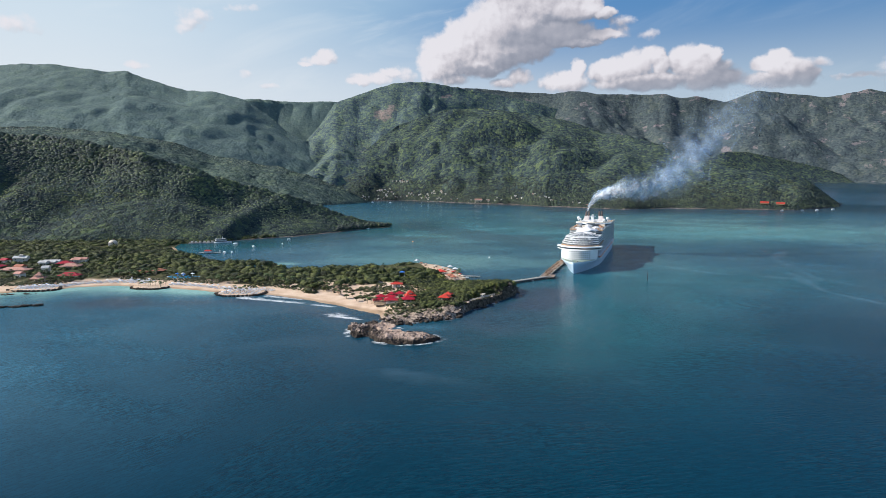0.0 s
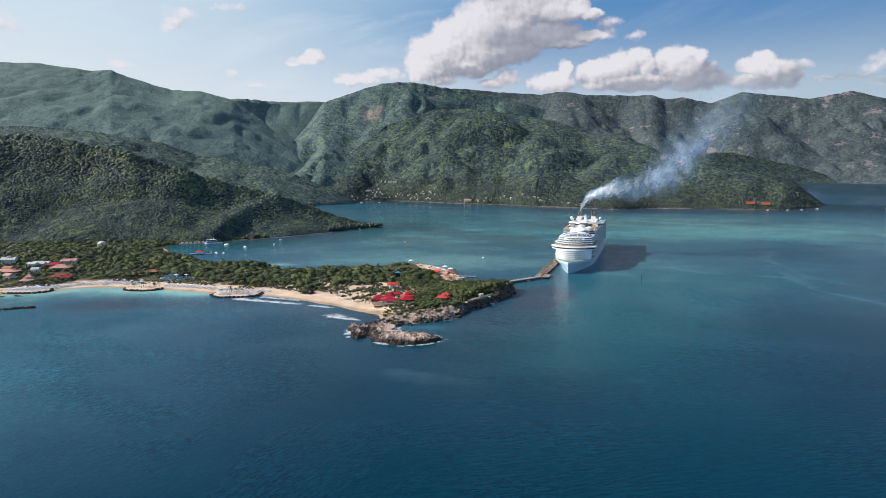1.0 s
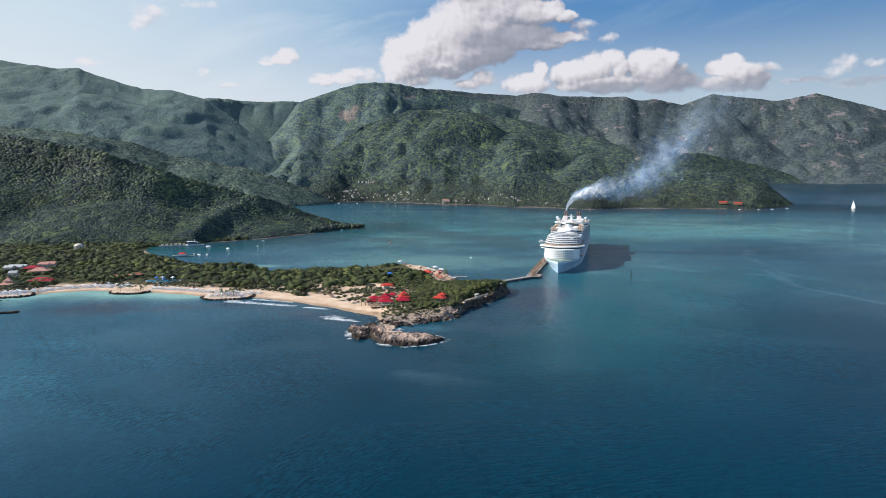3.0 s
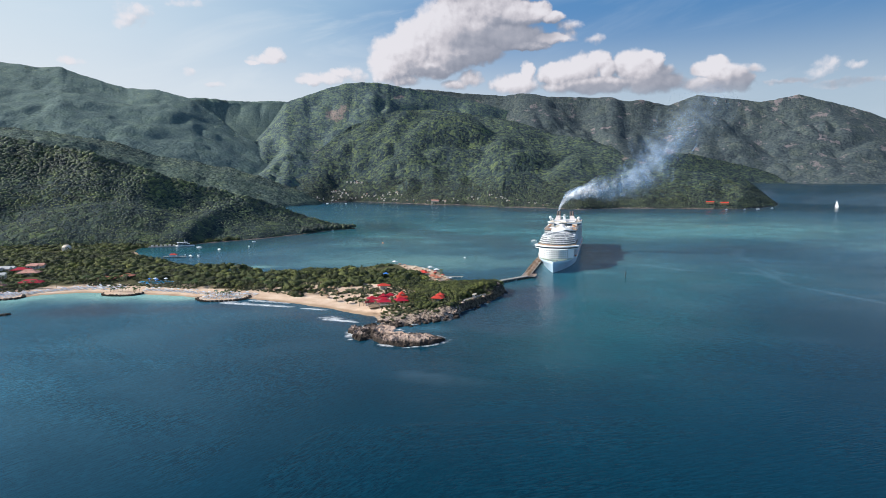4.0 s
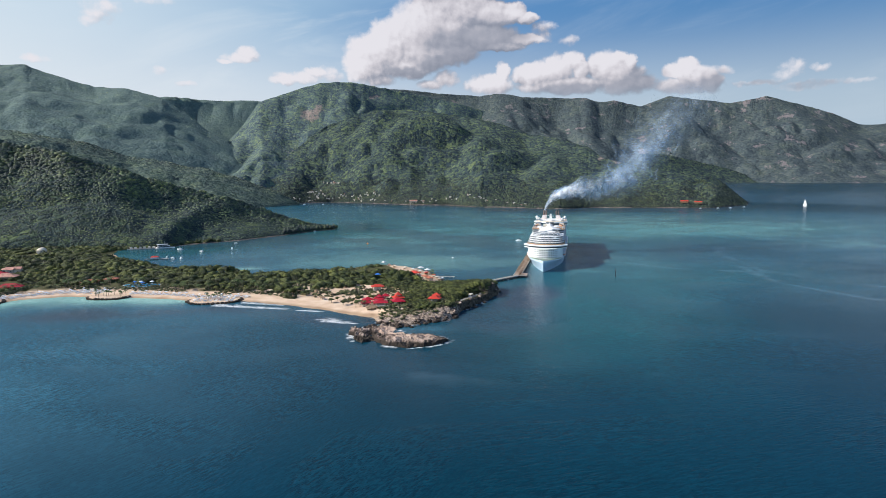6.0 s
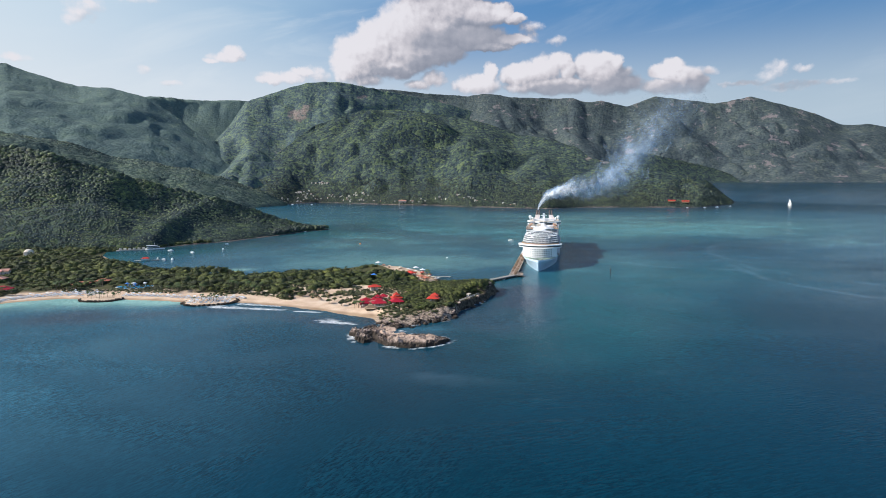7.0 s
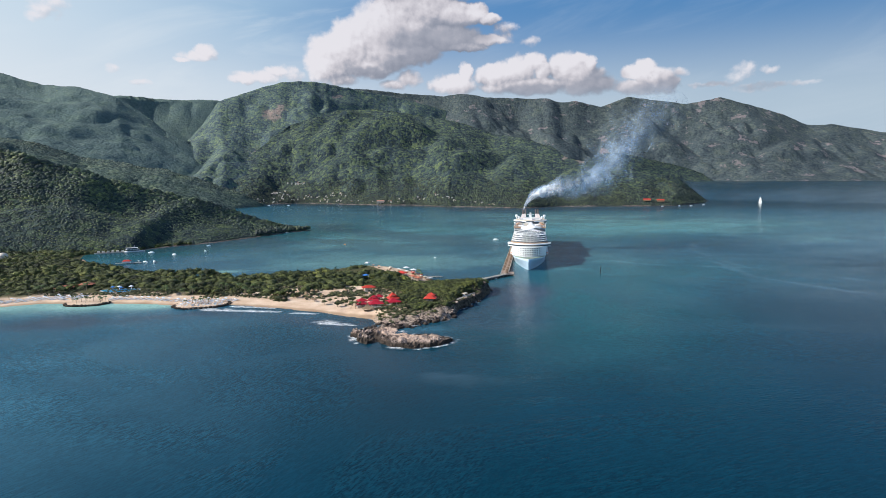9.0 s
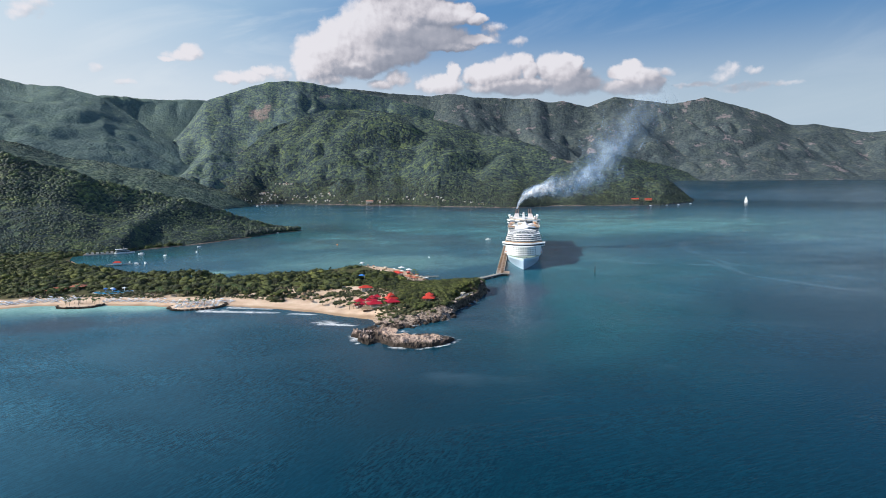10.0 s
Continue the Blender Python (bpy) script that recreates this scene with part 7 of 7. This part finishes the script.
for gx, gy, turn, rx, ry, _ in (GROYNES[0], GROYNES[2]):
    for u in np.arange(-0.75, 0.8, 0.21):
        for v in (-0.45, -0.15, 0.15, 0.45, 0.75):
            if u * u + v * v < 0.8:
                spots.append((gx + rx * u + r_.uniform(-0.6, 0.6), gy + ry * v))
lounger = Planter(make_lounger())
shades = (Planter(make_umbrella(WHITE, "white cloth beach umbrella on the sand")), Planter(make_umbrella(CLOTH, "pale blue cloth beach umbrella on the sand")))
for k, (x, y) in enumerate(spots):
    z = ground_z(x, y)
    lounger.put(x, y, z, r_.uniform(95, 112), 1.4)
    if k % 5 == 0:
        shades[k % 2].put(x + 1.4, y + 0.5, z, 0)


thatch = Planter(make_thatch())
for k in range(34):
    x, y = r_.uniform(-160, -84), r_.uniform(560, 640)
    if bell(np.array(x), np.array(y), -116, 612, 60, 34, -15) > 0.45 and gap_to(np.array([x]), np.array([y]), FRONT, False)[0] > 14:
        thatch.put(x, y, ground_z(x, y), r_.uniform(0, 60), r_.uniform(0.8, 1.25))

# ---- palms and single trees ----
def make_palm():
    t = thing("palm_tree", pose(0, 0, 0), "slender palm tree with arching green fronds", "palm tree", "palms along the beach")
    rings = [[(0.9 * (max(z, 0) / 7) ** 2 + r * math.cos(a), r * math.sin(a), z) for a in np.linspace(0, 2 * math.pi, 8)[:-1]] for z, r in ((-0.5, 0.32), (1, 0.24), (3, 0.2), (5, 0.18), (7, 0.16))]
    part("trunk", loft(bmesh.new(), rings), BARK, t, "", True)
    bm = bmesh.new()
    prev = None
    for i in range(6):
        f = i / 5
        c = Vector((3.2 * f, 0, 0.9 * math.sin(f * 2.6) - 1.5 * f * f))
        w = 0.55 * math.sin(math.pi * (0.15 + 0.85 * f)) + 0.03
        cur = [bm.verts.new(c + Vector((0, -w, -0.25 * w))), bm.verts.new(c + Vector((0, 0, 0.12))), bm.verts.new(c + Vector((0, w, -0.25 * w)))]
        if prev:
            bm.faces.new((prev[0], cur[0], cur[1], prev[1])), bm.faces.new((prev[1], cur[1], cur[2], prev[2]))
        prev = cur
    frond = part("frond", bm, PALM_LEAF, t)
    for k in range(11):
        m = pose(0.9, 0, 7, 0, r_.uniform(-25, 20), k * 32.7 + r_.uniform(-8, 8))
        if k == 0:
            frond.matrix_basis = m
        else:
            f2 = new("frond", frond.data)
            f2.parent, f2.matrix_basis = t, m
    return t


def make_tree(seed):
    t = thing("tree", pose(0, 0, 0), "spreading green shore tree with short trunk", "tree", "single trees behind the beach")
    trunk = tube(bmesh.new(), (0, 0, -0.5), (0.2, 0, 2.6), 0.35, 0.22, 8)
    for a in (0.4, 2.3, 4.4):
        tube(trunk, (0.2, 0, 2.3), (1.7 * math.cos(a), 1.7 * math.sin(a), 4.0), 0.16, 0.07, 6)
    part("trunk", trunk, BARK, t)
    rs = np.random.RandomState(seed)
    cs = np.array([(0, 0, 5.0)] + [(2.2 * math.cos(a), 2.2 * math.sin(a), 4.2 + 0.5 * math.sin(3 * a)) for a in np.linspace(0, 6.28, 6)[:-1]])
    v, f = scatter(LARGE, cs, rs.uniform(1.6, 2.4, len(cs)), seed)
    ob = new("crown", mesh_of("crown", v, f, FOLIAGE))
    ob.parent = t
    return t


palm = Planter(make_palm())
trees = [Planter(make_tree(s)) for s in (3, 8, 13)]
for k in range(46):
    x = r_.uniform(-470, -180)
    y = shore_y(x) + r_.uniform(26, 62)
    if not (-356 < x < -300 and y < 690):
        palm.put(x, y, ground_z(x, y), r_.uniform(0, 360), r_.uniform(0.8, 1.25))
for gx, gy, rx, ry, n in ((-339, 630, 15, 7, 15), (-226, 602, 15, 8, 9), (-74, 545, 12, 4, 4), (-2, 720, 5, 24, 6), (-520, 690, 40, 30, 12), (-550, 1000, 30, 25, 14)):
    for k in range(n):
        x, y = gx + r_.uniform(-rx, rx), gy + r_.uniform(-ry, ry)
        palm.put(x, y, ground_z(x, y), r_.uniform(0, 360), r_.uniform(0.5, 0.9))
for k in range(70):
    x = r_.uniform(-470, -95)
    y = shore_y(x) + r_.uniform(34, 64)
    if not (-360 < x < -296 and y < 690) and not (-128 < x < -70):
        trees[k % 3].put(x, y, ground_z(x, y), r_.uniform(0, 360), r_.uniform(0.55, 1.1))
for x, y in ((-55, 552), (-84, 560), (-54, 544), (-98, 560), (-90, 568), (-38, 560), (-30, 548), (-36, 540), (-24, 536), (-20, 528), (-78, 566), (-50, 522), (-40, 518), (-110, 572), (-105, 580), (-56, 571), (-55, 560), (-36, 572), (-84, 575), (-72, 580)):
    trees[(int(x) + int(y)) % 3].put(x, y, ground_z(x, y), r_.uniform(0, 360), r_.uniform(0.5, 0.85))


def build_scrub():
    """Low bushes on the point, in the clearing and along the back of the beach."""
    rs = np.random.RandomState(31)
    gx, gy = np.meshgrid(np.arange(-640, 66, 2.8), np.arange(484, 700, 2.8))
    x, y = gx.ravel() + rs.uniform(-1.2, 1.2, gx.size), gy.ravel() + rs.uniform(-1.2, 1.2, gx.size)
    n = fbm(x / 16, y / 16, 4, 57)
    d, dk = inland(x, y), gap_to(x, y, KNOLL, False)
    df = gap_to(x, y, FRONT, False)
    point = (x > -66) & (y < 668) & (d > 3.5) & (dk + 16 * (n - 0.5) > np.where((y < 522) & (x > -52), 9, 3)) & (n > 0.27) & (gap_to(x, y, WALKWAY, False) > 3.0) & ~((x > -82) & (x < -38) & (y > 540) & (y < 590))
    back = (x <= -60) & (df + 34 * (n - 0.5) > 30) & (df < 95) & (n > np.where(x > -165, 0.50, 0.47)) & ~((x > -84) & (y > 540) & (y < 574))
    ok = (point | back) & (rs.uniform(size=len(x)) < 0.8)
    x, y = x[ok], y[ok]
    size = rs.uniform(0.8, 2.0, len(x))
    bx, by = rs.uniform(-165, -66, 900), rs.uniform(560, 655, 900)
    bn = fbm(bx / 14, by / 14, 3, 59)
    keep = (bn > 0.55) & (gap_to(bx, by, FRONT, False) > 24) & (bell(bx, by, -112, 615, 80, 50, -15) > 0.25) & ~((bx > -86) & (by < 592)) & ~((np.abs(bx + 66) < 9) & (by > 600))
    x, y, size = np.append(x, bx[keep]), np.append(y, by[keep]), np.append(size, rs.uniform(1.0, 2.4, keep.sum()))
    z = land_height(x, y) + 0.3 * size
    v, f = scatter([crown(60 + s, 1, 12) for s in range(6)], np.stack([x, y, z], -1), size, 33)
    tagged(new("scrub", mesh_of("scrub", v, f, SCRUB)), "low green scrub and sea-grape bushes on sand and rock", "scrub", kind="stuff")


build_scrub()
